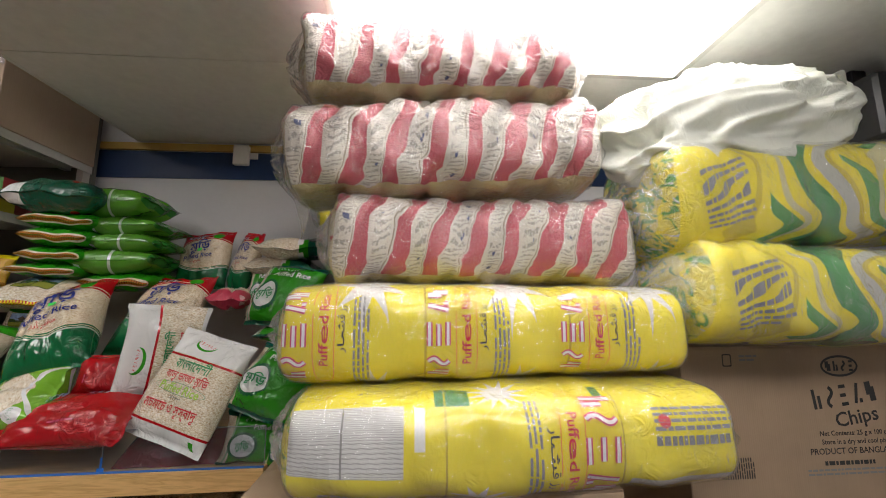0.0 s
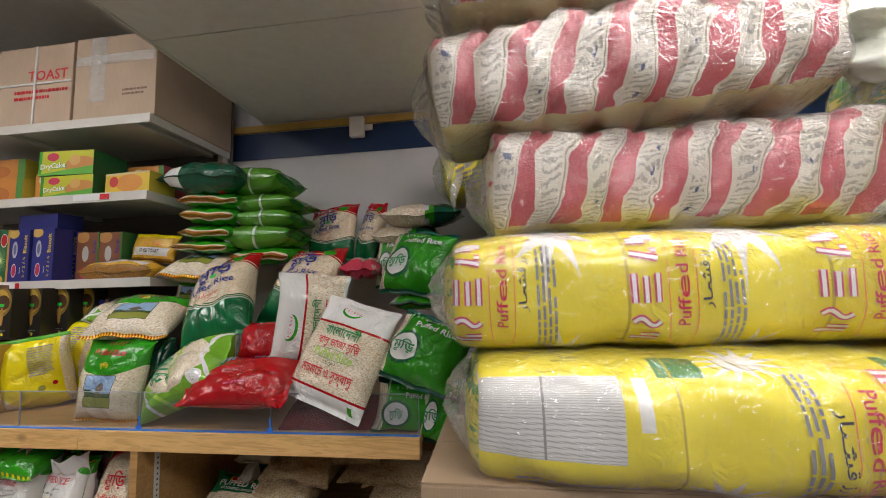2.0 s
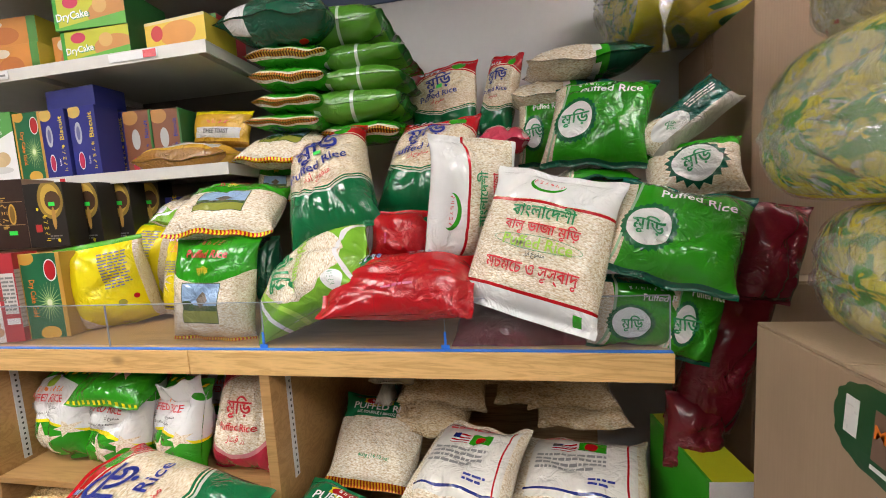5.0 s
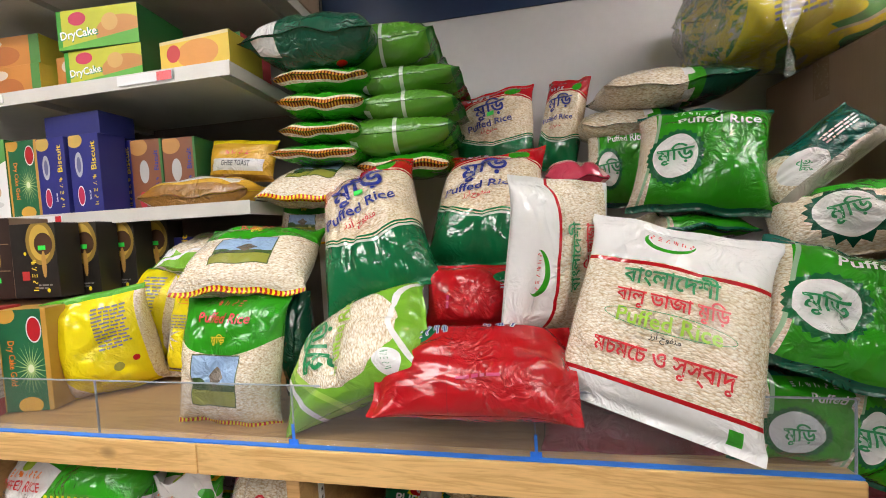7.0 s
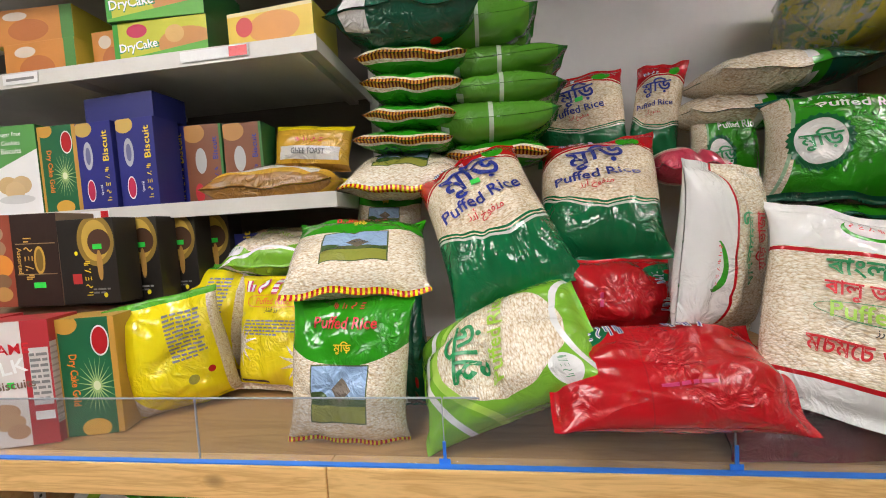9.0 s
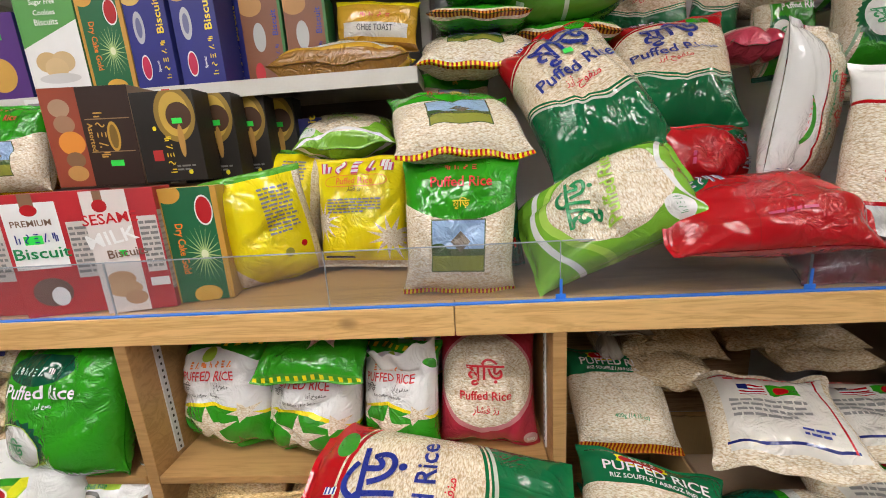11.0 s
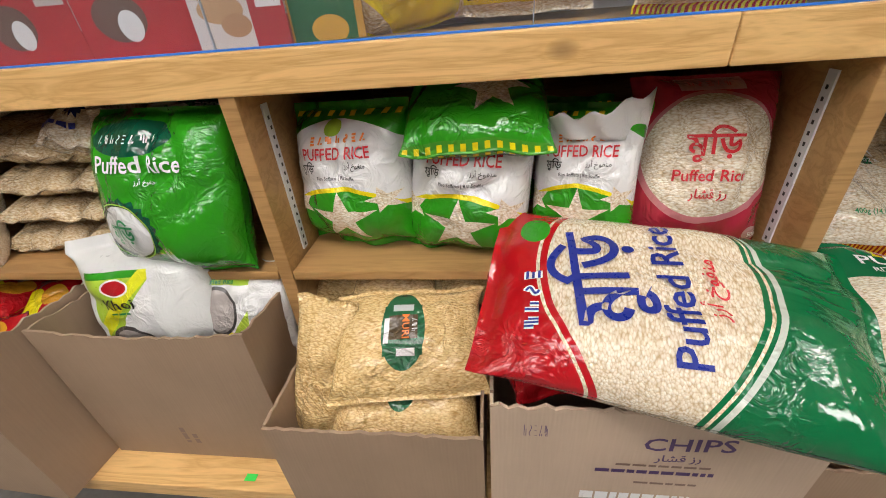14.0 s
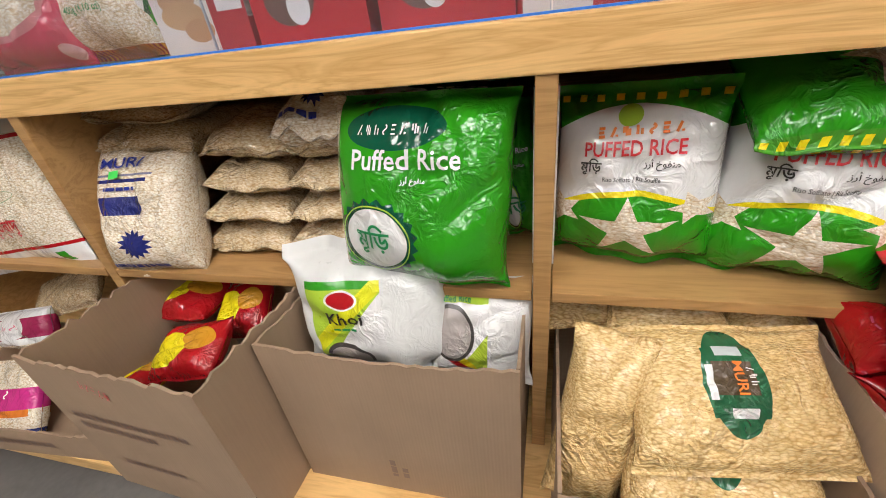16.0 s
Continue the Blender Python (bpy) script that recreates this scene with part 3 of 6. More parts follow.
def junction_box():
    e = thing("cable_box", (-0.835, BACK - 0.02, 2.205), "cream plastic cable box on the yellow strip", "cable box")
    bm = bmesh.new()
    add_box(bm, (-0.036, -0.03, -0.045), (0.036, 0.002, 0.055), 0.006)
    mesh_ob("cover", bm, M_PLASTIC, e)
    bm = bmesh.new()
    add_box(bm, (0.037, -0.012, -0.01), (0.075, 0.0, 0.02), 0.003)
    mesh_ob("clip", bm, M_PLASTIC, e)


junction_box()

# ---- wooden shelving: deck with a pine edge, cubbies below, plinth ----
DECK, SHELF, PLINTH = 1.011, 0.648, 0.262
unit = thing("wooden_shelving", (-1.9, 1.6, 0.0), "built-in shelving of yellow pine and plywood", "shelving")
slab("deck", (-4.6, 1.262, 0.985), (-0.405, BACK - 0.01, DECK - 0.002), M_PLY, 0.002, unit)
slab("edge_board", (-4.6, 1.222, 0.953), (-1.4585, 1.26, DECK), M_PINE, 0.003, unit)
slab("edge_board", (-1.457, 1.222, 0.953), (-0.405, 1.26, DECK), M_PINE, 0.003, unit)
for x in (-3.862, -3.004, -2.139, -1.281):
    slab("divider", (x, 1.226, PLINTH), (x + 0.026, BACK - 0.03, 0.984), M_PLY, 0.002, unit)
for a, b, z in ((-3.834, -3.006, SHELF), (-2.976, -2.141, SHELF), (-2.111, -1.283, SHELF)):
    slab("shelf_board", (a, 1.225, z - 0.018), (b, BACK - 0.04, z), M_PLY, 0.002, unit)
slab("back_board", (-4.6, BACK - 0.028, PLINTH), (-0.41, BACK - 0.012, 0.984), M_PLYDARK, 0.0, unit)
slab("base_board", (-4.6, 1.03, PLINTH - 0.04), (-0.45, BACK - 0.03, PLINTH - 0.001), M_PINE, 0.003, unit)
slab("base_riser", (-4.6, 1.20, 0.0), (-0.45, 1.24, PLINTH - 0.041), M_PLYDARK, 0.0, unit)


def slotted_strip(x, y, z0, z1, face):
    """A slotted shelf upright on the side of a divider."""
    bm = bmesh.new()
    add_box(bm, (0, -0.009, 0), (0.003, 0.009, z1 - z0))
    holes = bmesh.new()
    n = int((z1 - z0) / 0.016)
    for k in range(n):
        z = 0.008 + k * 0.016
        add_box(holes, (0.0032 if face > 0 else -0.0006, -0.0022, z - 0.003), (0.0038 if face > 0 else -0.0002, 0.0022, z + 0.003))
    e = thing("shelf_standard", (x, y, z0), "slotted pale steel shelf strip screwed to the divider", "shelf strip", "shelf strips")
    mesh_ob("strip", bm, M_STEEL, e)
    mesh_ob("slots", holes, M_BLACK, e)


slotted_strip(-2.1125, 1.295, 0.66, 0.93, 1)
slotted_strip(-1.2845, 1.295, 0.66, 0.93, -1)
slotted_strip(-1.2545, 1.295, 0.66, 0.93, 1)
slotted_strip(-2.1425, 1.295, 0.66, 0.93, -1)

# acrylic guard standing on the edge board, blue tape along its foot
JOINTS = [-4.27, -3.84, -3.41, -2.98, -2.552, -2.123, -1.692, -1.264, -0.842, -0.408]
for a, b in zip(JOINTS, JOINTS[1:]):
    g = slab("acrylic_guard", (a + 0.0015, 1.236, DECK + 0.001), (b - 0.0015, 1.240, DECK + 0.108), M_PLEX, 0.0008)
    g.visible_shadow = False
    slab("cut_edge", (a + 0.0015, 1.2359, DECK + 0.1082), (b - 0.0015, 1.2401, DECK + 0.1098), M_PLEXEDGE, 0.0, g)
    slab("cut_edge", (b - 0.0014, 1.2359, DECK + 0.002), (b - 0.0002, 1.2401, DECK + 0.1078), M_PLEXEDGE, 0.0, g)
    tagged(g, "clear acrylic guard panel along the shelf edge", "shelf guard", "acrylic guards")
bm = bmesh.new()
add_box(bm, (-4.3, 1.2255, DECK + 0.0005), (-0.407, 1.2355, DECK + 0.003))
for x in (-1.264, -0.842):
    add_box(bm, (x - 0.010, 1.2335, DECK + 0.003), (x + 0.008, 1.2355, DECK + 0.012))
    add_box(bm, (x - 0.003, 1.2338, DECK + 0.012), (x + 0.002, 1.2352, DECK + 0.040))
tagged(mesh_ob("blue_tape", bm, M_TAPE), "blue masking tape along the shelf edge", "tape")

# ---- metal shelves above ----
rack = thing("metal_shelving", (-2.6, 1.7, 1.02), "cream enamelled metal shop shelving", "shelving")
for z, y, x1 in ((2.125, 1.465, -1.505), (1.825, 1.497, -1.535), (1.482, 1.650 - 0.13, -1.525)):
    bm = bmesh.new()
    x0 = -4.2
    add_box(bm, (x0, y, z - 0.004), (x1, BACK - 0.05, z))
    add_box(bm, (x0, y - 0.003, z - 0.034), (x1, y - 0.0002, z + 0.002))
    add_box(bm, (x1 - 0.004, y, z - 0.034), (x1, BACK - 0.05, z - 0.0045))
    for k in range(5):
        xx = x0 + 0.1 + k * 0.62
        add_box(bm, (xx, y + 0.02, z - 0.022), (xx + 0.03, BACK - 0.06, z - 0.0045))
    ob = mesh_ob("shelf_board", bm, M_SHELF)
    ob.location = -rack.location
    ob.parent = rack
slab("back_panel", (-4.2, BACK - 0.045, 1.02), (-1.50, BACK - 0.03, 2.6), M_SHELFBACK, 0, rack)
for x in (-3.37, -2.45, -1.53):
    slab("upright", (x - 0.015, BACK - 0.085, 1.02), (x + 0.015, BACK - 0.046, 2.6), M_SHELF, 0.002, rack)

# price labels on the shelf edges
for x, y, z, w, red in ((-1.78, 1.4905, 1.81, 0.17, True), (-2.30, 1.4905, 1.81, 0.10, False), (-2.16, 1.5135, 1.466, 0.08, True), (-2.46, 1.5135, 1.466, 0.08, False)):
    e = thing("price_label", (x, y, z), "white paper price label on a shelf edge", "price label", "price labels")
    bm = bmesh.new()
    add_box(bm, (-w / 2, 0.0, -0.012), (w / 2, 0.0012, 0.012))
    mesh_ob("paper", bm, M_LABELWHITE, e)
    bm = bmesh.new()
    if red:
        add_box(bm, (w * 0.22, -0.0006, -0.011), (w * 0.48, -0.0001, 0.011))
    else:
        add_box(bm, (-w * 0.4, -0.0006, -0.004), (w * 0.4, -0.0001, 0.002))
    mesh_ob("print", bm, INK["red" if red else "grey"], e)


# ---- printed lettering laid onto a surface ----
LETTERS = {}


def flat_text(body):
    """The outline of a text as a flat mesh, 1 high, middle at the origin: points and faces."""
    if body in LETTERS:
        return LETTERS[body]
    c = bpy.data.curves.new("lettering", "FONT")
    c.body, c.align_x, c.align_y, c.resolution_u = body, "CENTER", "CENTER", 2
    c.offset = 0.015 if ord(body[0]) > 0x900 and ord(body[0]) < 0xA00 else 0.014
    ob = new("lettering_source", c)
    me = bpy.data.meshes.new_from_object(ob.evaluated_get(bpy.context.evaluated_depsgraph_get()))
    bpy.data.objects.remove(ob)
    bpy.data.curves.remove(c)
    bm = bmesh.new()
    bm.from_mesh(me)
    bpy.data.meshes.remove(me)
    bmesh.ops.triangulate(bm, faces=bm.faces)
    for _ in range(3):
        far = [e for e in bm.edges if e.calc_length() > 0.15]
        if far:
            bmesh.ops.subdivide_edges(bm, edges=far, cuts=1)
            bmesh.ops.triangulate(bm, faces=bm.faces)
    pts = np.array([v.co[:2] for v in bm.verts])
    bm.verts.index_update()
    faces = [[v.index for v in f.verts] for f in bm.faces]
    bm.free()
    pts = pts - (pts.max(0) + pts.min(0)) / 2
    LETTERS[body] = (pts / max(1e-6, np.ptp(pts[:, 1])), faces)
    return LETTERS[body]


def lay(parent, name, pts, faces, mat, surf):
    """pts: u, v in metres on the surface's front."""
    out = surf(pts[:, 0], pts[:, 1])
    me = bpy.data.meshes.new(name)
    me.from_pydata(out.tolist(), [], faces)
    me.materials.append(mat)
    ob = new(name, me)
    ob.parent = parent
    return ob


def letter(parent, body, x, z, h, ink, surf, turn=0.0, stretch=1.0, name="lettering"):
    pts, faces = flat_text(body)
    p = pts * (h * stretch, h)
    c, s = math.cos(radians(turn)), math.sin(radians(turn))
    p = np.column_stack([p[:, 0] * c - p[:, 1] * s + x, p[:, 0] * s + p[:, 1] * c + z])
    return lay(parent, name, p, faces, INK[ink], surf)


def fitted_letter(room, parent, body, x, z, h, ink, surf, turn=0.0, stretch=1.0):
    wide = np.ptp(flat_text(body)[0][:, 0]) * h * stretch
    k = min(1.0, room / wide) if abs(turn) < 45 else 1.0
    return letter(parent, body, x, z, h * k, ink, surf, turn, stretch)


def bars(parent, x, z, w, h, rows, ink, surf, turn=0.0, seed=1):
    """Small print too small to read: rows of short bars."""
    rng = random.Random(seed)
    pts, faces = [], []
    pitch = h / rows
    for r in range(rows):
        y, xx = h / 2 - (r + 0.5) * pitch, -w / 2
        end = w / 2 * (1 if r < rows - 1 else rng.uniform(0.2, 0.9))
        while xx < end - 0.004:
            n = min(rng.uniform(0.006, 0.022), end - xx)
            steps = max(1, int(n / 0.008))
            for k in range(steps):
                a, b = xx + n * k / steps, xx + n * (k + 1) / steps
                i = len(pts)
                pts += [(a, y - pitch * 0.25), (b, y - pitch * 0.25), (b, y + pitch * 0.25), (a, y + pitch * 0.25)]
                faces.append((i, i + 1, i + 2, i + 3))
            xx += n + 0.003
    p = np.array(pts)
    c, s = math.cos(radians(turn)), math.sin(radians(turn))
    p = np.column_stack([p[:, 0] * c - p[:, 1] * s + x, p[:, 0] * s + p[:, 1] * c + z])
    return lay(parent, "small_print", p, faces, INK[ink], surf)


def ring(parent, x, z, rx, rz, wide, ink, surf, n=48, power=2.0, name="printed_ring"):
    pts, faces = [], []
    for k in range(n):
        a = 2 * math.pi * k / n
        c, s = math.cos(a), math.sin(a)
        c, s = math.copysign(abs(c) ** (2 / power), c), math.copysign(abs(s) ** (2 / power), s)
        pts += [(x + rx * c, z + rz * s), (x + (rx - wide) * c, z + (rz - wide) * s)]
        j = (k + 1) % n
        faces.append((2 * k, 2 * j, 2 * j + 1, 2 * k + 1))
    return lay(parent, name, np.array(pts), faces, INK[ink], surf)


def strokes(kind):
    """Plain shapes of a brand mark: uneven pills, a wave, stacked dashes, a leaning pill with a dot."""
    wave = [(0.55 * math.sin(math.pi * (k / 8 - 1)), -0.9 + 1.8 * k / 16) for k in range(17)]
    return ([[(-0.5, -0.9), (-0.5, 0.9)], [(0.5, -0.9), (0.5, 0.25)]], [wave], [[(-0.7, -0.8), (0.7, -0.8)], [(-0.7, 0.0), (0.5, 0.0)], [(-0.7, 0.8), (0.7, 0.8)]],
            [[(-0.6, -0.9), (0.3, 0.9)], [(0.6, -0.9), (0.6, -0.5)]], [[(-0.6, -0.3), (-0.6, 0.9)], [(0.0, -0.9), (0.0, 0.9)], [(0.6, -0.9), (0.6, 0.4)]])[kind % 5]


def blob_mark(parent, x, z, w, h, ink, surf, turn=0.0, n=5, name="logo_shape", halo=None, thick=0.30):
    """A brand mark as a row of plain shapes in its colours."""
    c0, s0 = math.cos(radians(turn)), math.sin(radians(turn))
    cell = w / n
    half = (cell * 0.44, h / 2)
    for fat, colour, lift in (((thick + 0.42, halo, 0.0), (thick, ink, 0.0008)) if halo else ((thick, ink, 0.0),)):
        pts, faces = [], []
        wd = fat * min(half)
        for k in range(n):
            if h > 0.055 and pts:
                p = np.array(pts)
                p = np.column_stack([p[:, 0] * c0 - p[:, 1] * s0 + x, p[:, 0] * s0 + p[:, 1] * c0 + z])
                lay(parent, name, p, faces, INK[colour], lambda a, b: surf(a, b) - np.array([0, lift, 0]))
                pts, faces = [], []
            cx = -w / 2 + cell * (k + 0.5)
            for line in strokes(k + n):
                q = [(cx + px * half[0] * 0.8, pz * half[1] * 0.8) for px, pz in line]
                fine = []
                for (ax, az), (bx, bz) in zip(q, q[1:]):
                    m = max(1, int(math.hypot(bx - ax, bz - az) / 0.008))
                    fine += [(ax + (bx - ax) * i / m, az + (bz - az) * i / m) for i in range(m)]
                fine.append(q[-1])
                base = len(pts)
                for i, (px, pz) in enumerate(fine):
                    ax, az = fine[max(0, i - 1)]
                    bx, bz = fine[min(len(fine) - 1, i + 1)]
                    d = math.hypot(bx - ax, bz - az) or 1
                    nx, nz = -(bz - az) / d * wd / 2, (bx - ax) / d * wd / 2
                    pts += [(px + nx, pz + nz), (px - nx, pz - nz)]
                faces += [(base + 2 * i, base + 2 * i + 1, base + 2 * i + 3, base + 2 * i + 2) for i in range(len(fine) - 1)]
        p = np.array(pts)
        p = np.column_stack([p[:, 0] * c0 - p[:, 1] * s0 + x, p[:, 0] * s0 + p[:, 1] * c0 + z])
        ob = lay(parent, name, p, faces, INK[colour], lambda a, b: surf(a, b) - np.array([0, lift, 0]))
    return ob


# ---- pillow bags ----
MURI = "\u09ae\u09c1\u09bf\u09dc"
MURI_V = "\u09ae\u09c1\u09bf\u09a1\u09bc"
AR_PUFF = "\ufee3\ufee8\ufed4\ufeee\ufea5 \ufe83\ufead\ufeaf"[::-1]
AR_RICE = "\ufead\ufeaf \ufed7\ufeb8\ufe8e\ufead"[::-1]

LABELS = {
    "shad": "cream and green puffed rice bag with blue lettering",
    "father": "clear and white puffed rice bag with red lettering", "father_side": "white-edged puffed rice bag turned on its side",
    "shah": "shiny green puffed rice bag with a white disc", "shah_big": "large shiny green puffed rice bag with white lettering", "shah_round": "clear rice bag with green top and white disc",
    "village": "green and clear puffed rice bag with a village picture", "stripe_rice": "flat puffed rice bag with a striped orange seal", "lime": "light green bag of puffed rice lying in a stack",
    "putul_lime": "lime green puffed rice bag with a clear window", "putul": "pink puffed rice bag with a clear window", "putul_red": "red puffed rice bag with a large round window",
    "banoful": "green and white puffed rice bag with star windows", "banoful_top": "green puffed rice bag with star window lying on others", "pran": "clear puffed rice bag with dark green header",
    "pran_low": "puffed rice bag with striped seal under another", "flag": "clear rice bag with two small flags printed", "kcb": "clear bag of golden puffed rice with green label",
    "rice_gold": "clear bag of golden puffed rice in a carton",
    "muri": "clear puffed rice bag with dark blue printing", "rice_clear": "plain clear bag of puffed rice in a stack", "khoi": "white bag of popped rice with lime label", "khoi2": "white bag of popped rice with bowl picture",
    "ruchi": "yellow puffed rice bag with ragged star windows", "ruchi_plain": "crumpled yellow puffed rice bag seen from its back", "white_green": "white and dark green rice bag lying flat",
    "teal": "dark teal rice bag with a white disc", "snack": "shiny red and yellow snack bag", "swad": "white flour bag with maroon band", "parmal": "clear rice bag with magenta band",
    "red": "shiny red puffed rice bag", "gold": "shiny gold toast packet on the shelf", "dark_red": "dark red bag lying behind the guard", "dark_green": "shiny dark green bag",
}


def bag_shape(W, H, D, seed, sag=0.25, flap=0.045, slump=0.0, boxy=2.8, taper=0.0):
    rng = np.random.RandomState(seed)
    waves = [(rng.uniform(2, 6), rng.uniform(2, 6), rng.uniform(0, 6.3), rng.uniform(0.5, 1)) for _ in range(4)]
    folds = [(rng.uniform(-1, 1), rng.uniform(-1, 1), rng.uniform(0, math.pi), rng.uniform(0.05, 0.11), rng.uniform(0.3, 1.0)) for _ in range(14)]
    k1, k2, p1, p2 = rng.uniform(7, 12), rng.uniform(7, 12), rng.uniform(0, 6), rng.uniform(0, 6)
    skew, curl = rng.uniform(-0.05, 0.05), rng.uniform(-0.03, 0.05)

    def shape(u, v, side):
        u, v = np.asarray(u, float), np.asarray(v, float)
        a = np.clip(np.abs(v) / (1 - flap), 0, 1)
        fill = (1 - a ** 3.0) ** 0.60
        edge = np.sqrt(np.clip(1 - np.abs(u) ** boxy, 0, 1))
        th = D / 2 * fill * edge * (1 - sag * v * 0.6)
        x = W / 2 * u * (0.925 + 0.075 * a ** 5 + 0.018 * np.sin(3 * v + p1)) + skew * W * v * 0.5
        x = x * (1 - taper * a ** 3)
        z = H / 2 * v - slump * H * 0.05 * (1 - u * u)
        near = np.exp(-(1 - a) / 0.22)
        pleat = 0.07 * D * near * (1 - a) * 4 * np.where(v > 0, np.sin(k1 * u + p1), np.sin(k2 * u + p2))
        lump = sum(c * np.sin(p * u + q * v + r) for p, q, r, c in waves) * 0.018 * D
        crease = 0
        for cu, cv, ang, wide, amp in folds:
            d = (u - cu) * math.cos(ang) + (v - cv) * math.sin(ang)
            al = -(u - cu) * math.sin(ang) + (v - cv) * math.cos(ang)
            crease = crease - amp * np.exp(-(d / wide) ** 2) * np.exp(-(al / 0.55) ** 2)
        y = -side * (th + (lump + pleat + crease * 0.085 * D) * edge * np.sqrt(fill) + 0.0007)
        y = y + D * (0.055 + 0.9 * max(0.0, flap - 0.06)) * (np.sin(4 * u + p2) + 0.6 * np.sin(9 * u + p1)) * a ** 6 + curl * H * np.where(v > 0, v ** 4, 0)
        return np.stack([x, y, z], -1)
    return shape


FLAP = {"khoi": 0.20, "khoi2": 0.14, "father": 0.09, "father_side": 0.09, "banoful": 0.10, "shah": 0.08, "shad": 0.07, "red": 0.08, "flag": 0.12, "kcb": 0.08, "rice_clear": 0.08, "muri": 0.10, "village": 0.07, "ruchi": 0.07}
SEED = [10]
BAG_RES = (40, 44)


def bag(kind, place, turn, W, H, D, flip=False, sag=0.25, category="rice bag"):
    SEED[0] += 1
    seed = SEED[0]
    shape = bag_shape(W, H, D, seed, sag, FLAP.get(kind, 0.05), taper=-0.06 if kind == "red" else 0.0, boxy=2.3 if kind in ("red", "dark_red") else 5.0 if kind in ("rice_clear", "kcb", "stripe_rice", "lime", "muri") else 3.0)
    nu, nv = BAG_RES
    s = np.linspace(-1, 1, nu + 1)
    uu, vv = np.sin(s * math.pi / 2), np.linspace(-1, 1, nv + 1)
    vv = 0.55 * vv + 0.45 * np.sin(vv * math.pi / 2)
    U, V = np.meshgrid(uu, vv)
    verts, faces, uvs = [], [], []
    row = nu + 1
    for side in (1, -1):
        verts.append(shape(U, V, side).reshape(-1, 3))
    n = row * (nv + 1)
    for side, base in ((1, 0), (-1, n)):
        for j in range(nv):
            for i in range(nu):
                q = [base + j * row + i, base + j * row + i + 1, base + (j + 1) * row + i + 1, base + (j + 1) * row + i]
                faces.append(q if side == 1 else q[::-1])
    grid = verts[0].reshape(nv + 1, nu + 1, 3)
    verts = np.concatenate(verts)
    bm = bmesh.new()
    vs = [bm.verts.new(p) for p in verts.tolist()]
    uvl = bm.loops.layers.uv.new("UVMap")
    tex = np.column_stack([np.tile((U.ravel() + 1) / 2, 2), np.tile((V.ravel() + 1) / 2, 2)]).tolist()
    for f in faces:
        face = bm.faces.new([vs[k] for k in f])
        face.smooth = True
        for lp, k in zip(face.loops, f):
            lp[uvl].uv = tex[k]
    bmesh.ops.remove_doubles(bm, verts=bm.verts, dist=0.0006)
    e = thing(category.replace(" ", "_"), pose(*place, *turn), LABELS[kind], category, "rice bags on the shelves")
    mesh_ob("pouch", bm, FILM[kind], e)

    def surf(x, z):
        u, v = np.clip(np.asarray(x) / (W / 2), -0.97, 0.97), np.clip(np.asarray(z) / (H / 2), -0.99, 0.99)
        a = (np.arcsin(u) / (math.pi / 2) + 1) / 2 * nu
        b = np.interp(v, vv, np.arange(nv + 1))
        i, j = np.clip(a.astype(int), 0, nu - 1), np.clip(b.astype(int), 0, nv - 1)
        fa, fb = (a - i)[:, None], (b - j)[:, None]
        p = (grid[j, i] * (1 - fa) + grid[j, i + 1] * fa) * (1 - fb) + (grid[j + 1, i] * (1 - fa) + grid[j + 1, i + 1] * fa) * fb
        p[:, 1] -= 0.0036
        return p
    decorate(kind, e, W, H, surf, seed)
    return e


def open_top(e, W, H):
    """The torn white film of a bag's top, standing up in two soft points."""
    bm = bmesh.new()
    rows = []
    for j in range(9):
        g = j / 8
        row = []
        for i in range(25):
            f = i / 24 * 2 - 1
            peak = 0.035 + 0.042 * max(0.0, f - 0.1) ** 1.2 + 0.030 * max(0.0, -f - 0.45)
            x = f * W * (0.47 + 0.03 * g)
            y = -0.052 + 0.055 * f * f - 0.018 * g + 0.006 * math.sin(9 * f + 3 * g)
            z = 0.27 * H + g * (peak + 0.006 * math.sin(13 * f))
            row.append(bm.verts.new((x, y, z)))
        rows.append(row)
    for r0, r1 in zip(rows, rows[1:]):
        for i in range(24):
            bm.faces.new([r0[i], r0[i + 1], r1[i + 1], r1[i]]).smooth = True
    ob = mesh_ob("torn_top", bm, FILM_WHITE, e)
    so = ob.modifiers.new("thickness", "SOLIDIFY")
    so.thickness = 0.001
    return e


FILM_WHITE = print_film("white_bag_film", (0.78, 0.78, 0.78), None, 0.12, 0.6)


def sticker(e, x, z, surf):
    w, h = 0.011, 0.007
    p = np.array([(x - w, z - h - 0.002), (x + w, z - h), (x + w, z + h), (x - w, z + h - 0.002)])
    return lay(e, "price_sticker", p, [(0, 1, 2, 3)], M_TAG, lambda a, b: surf(a, b) - np.array([0, 0.0015, 0]))


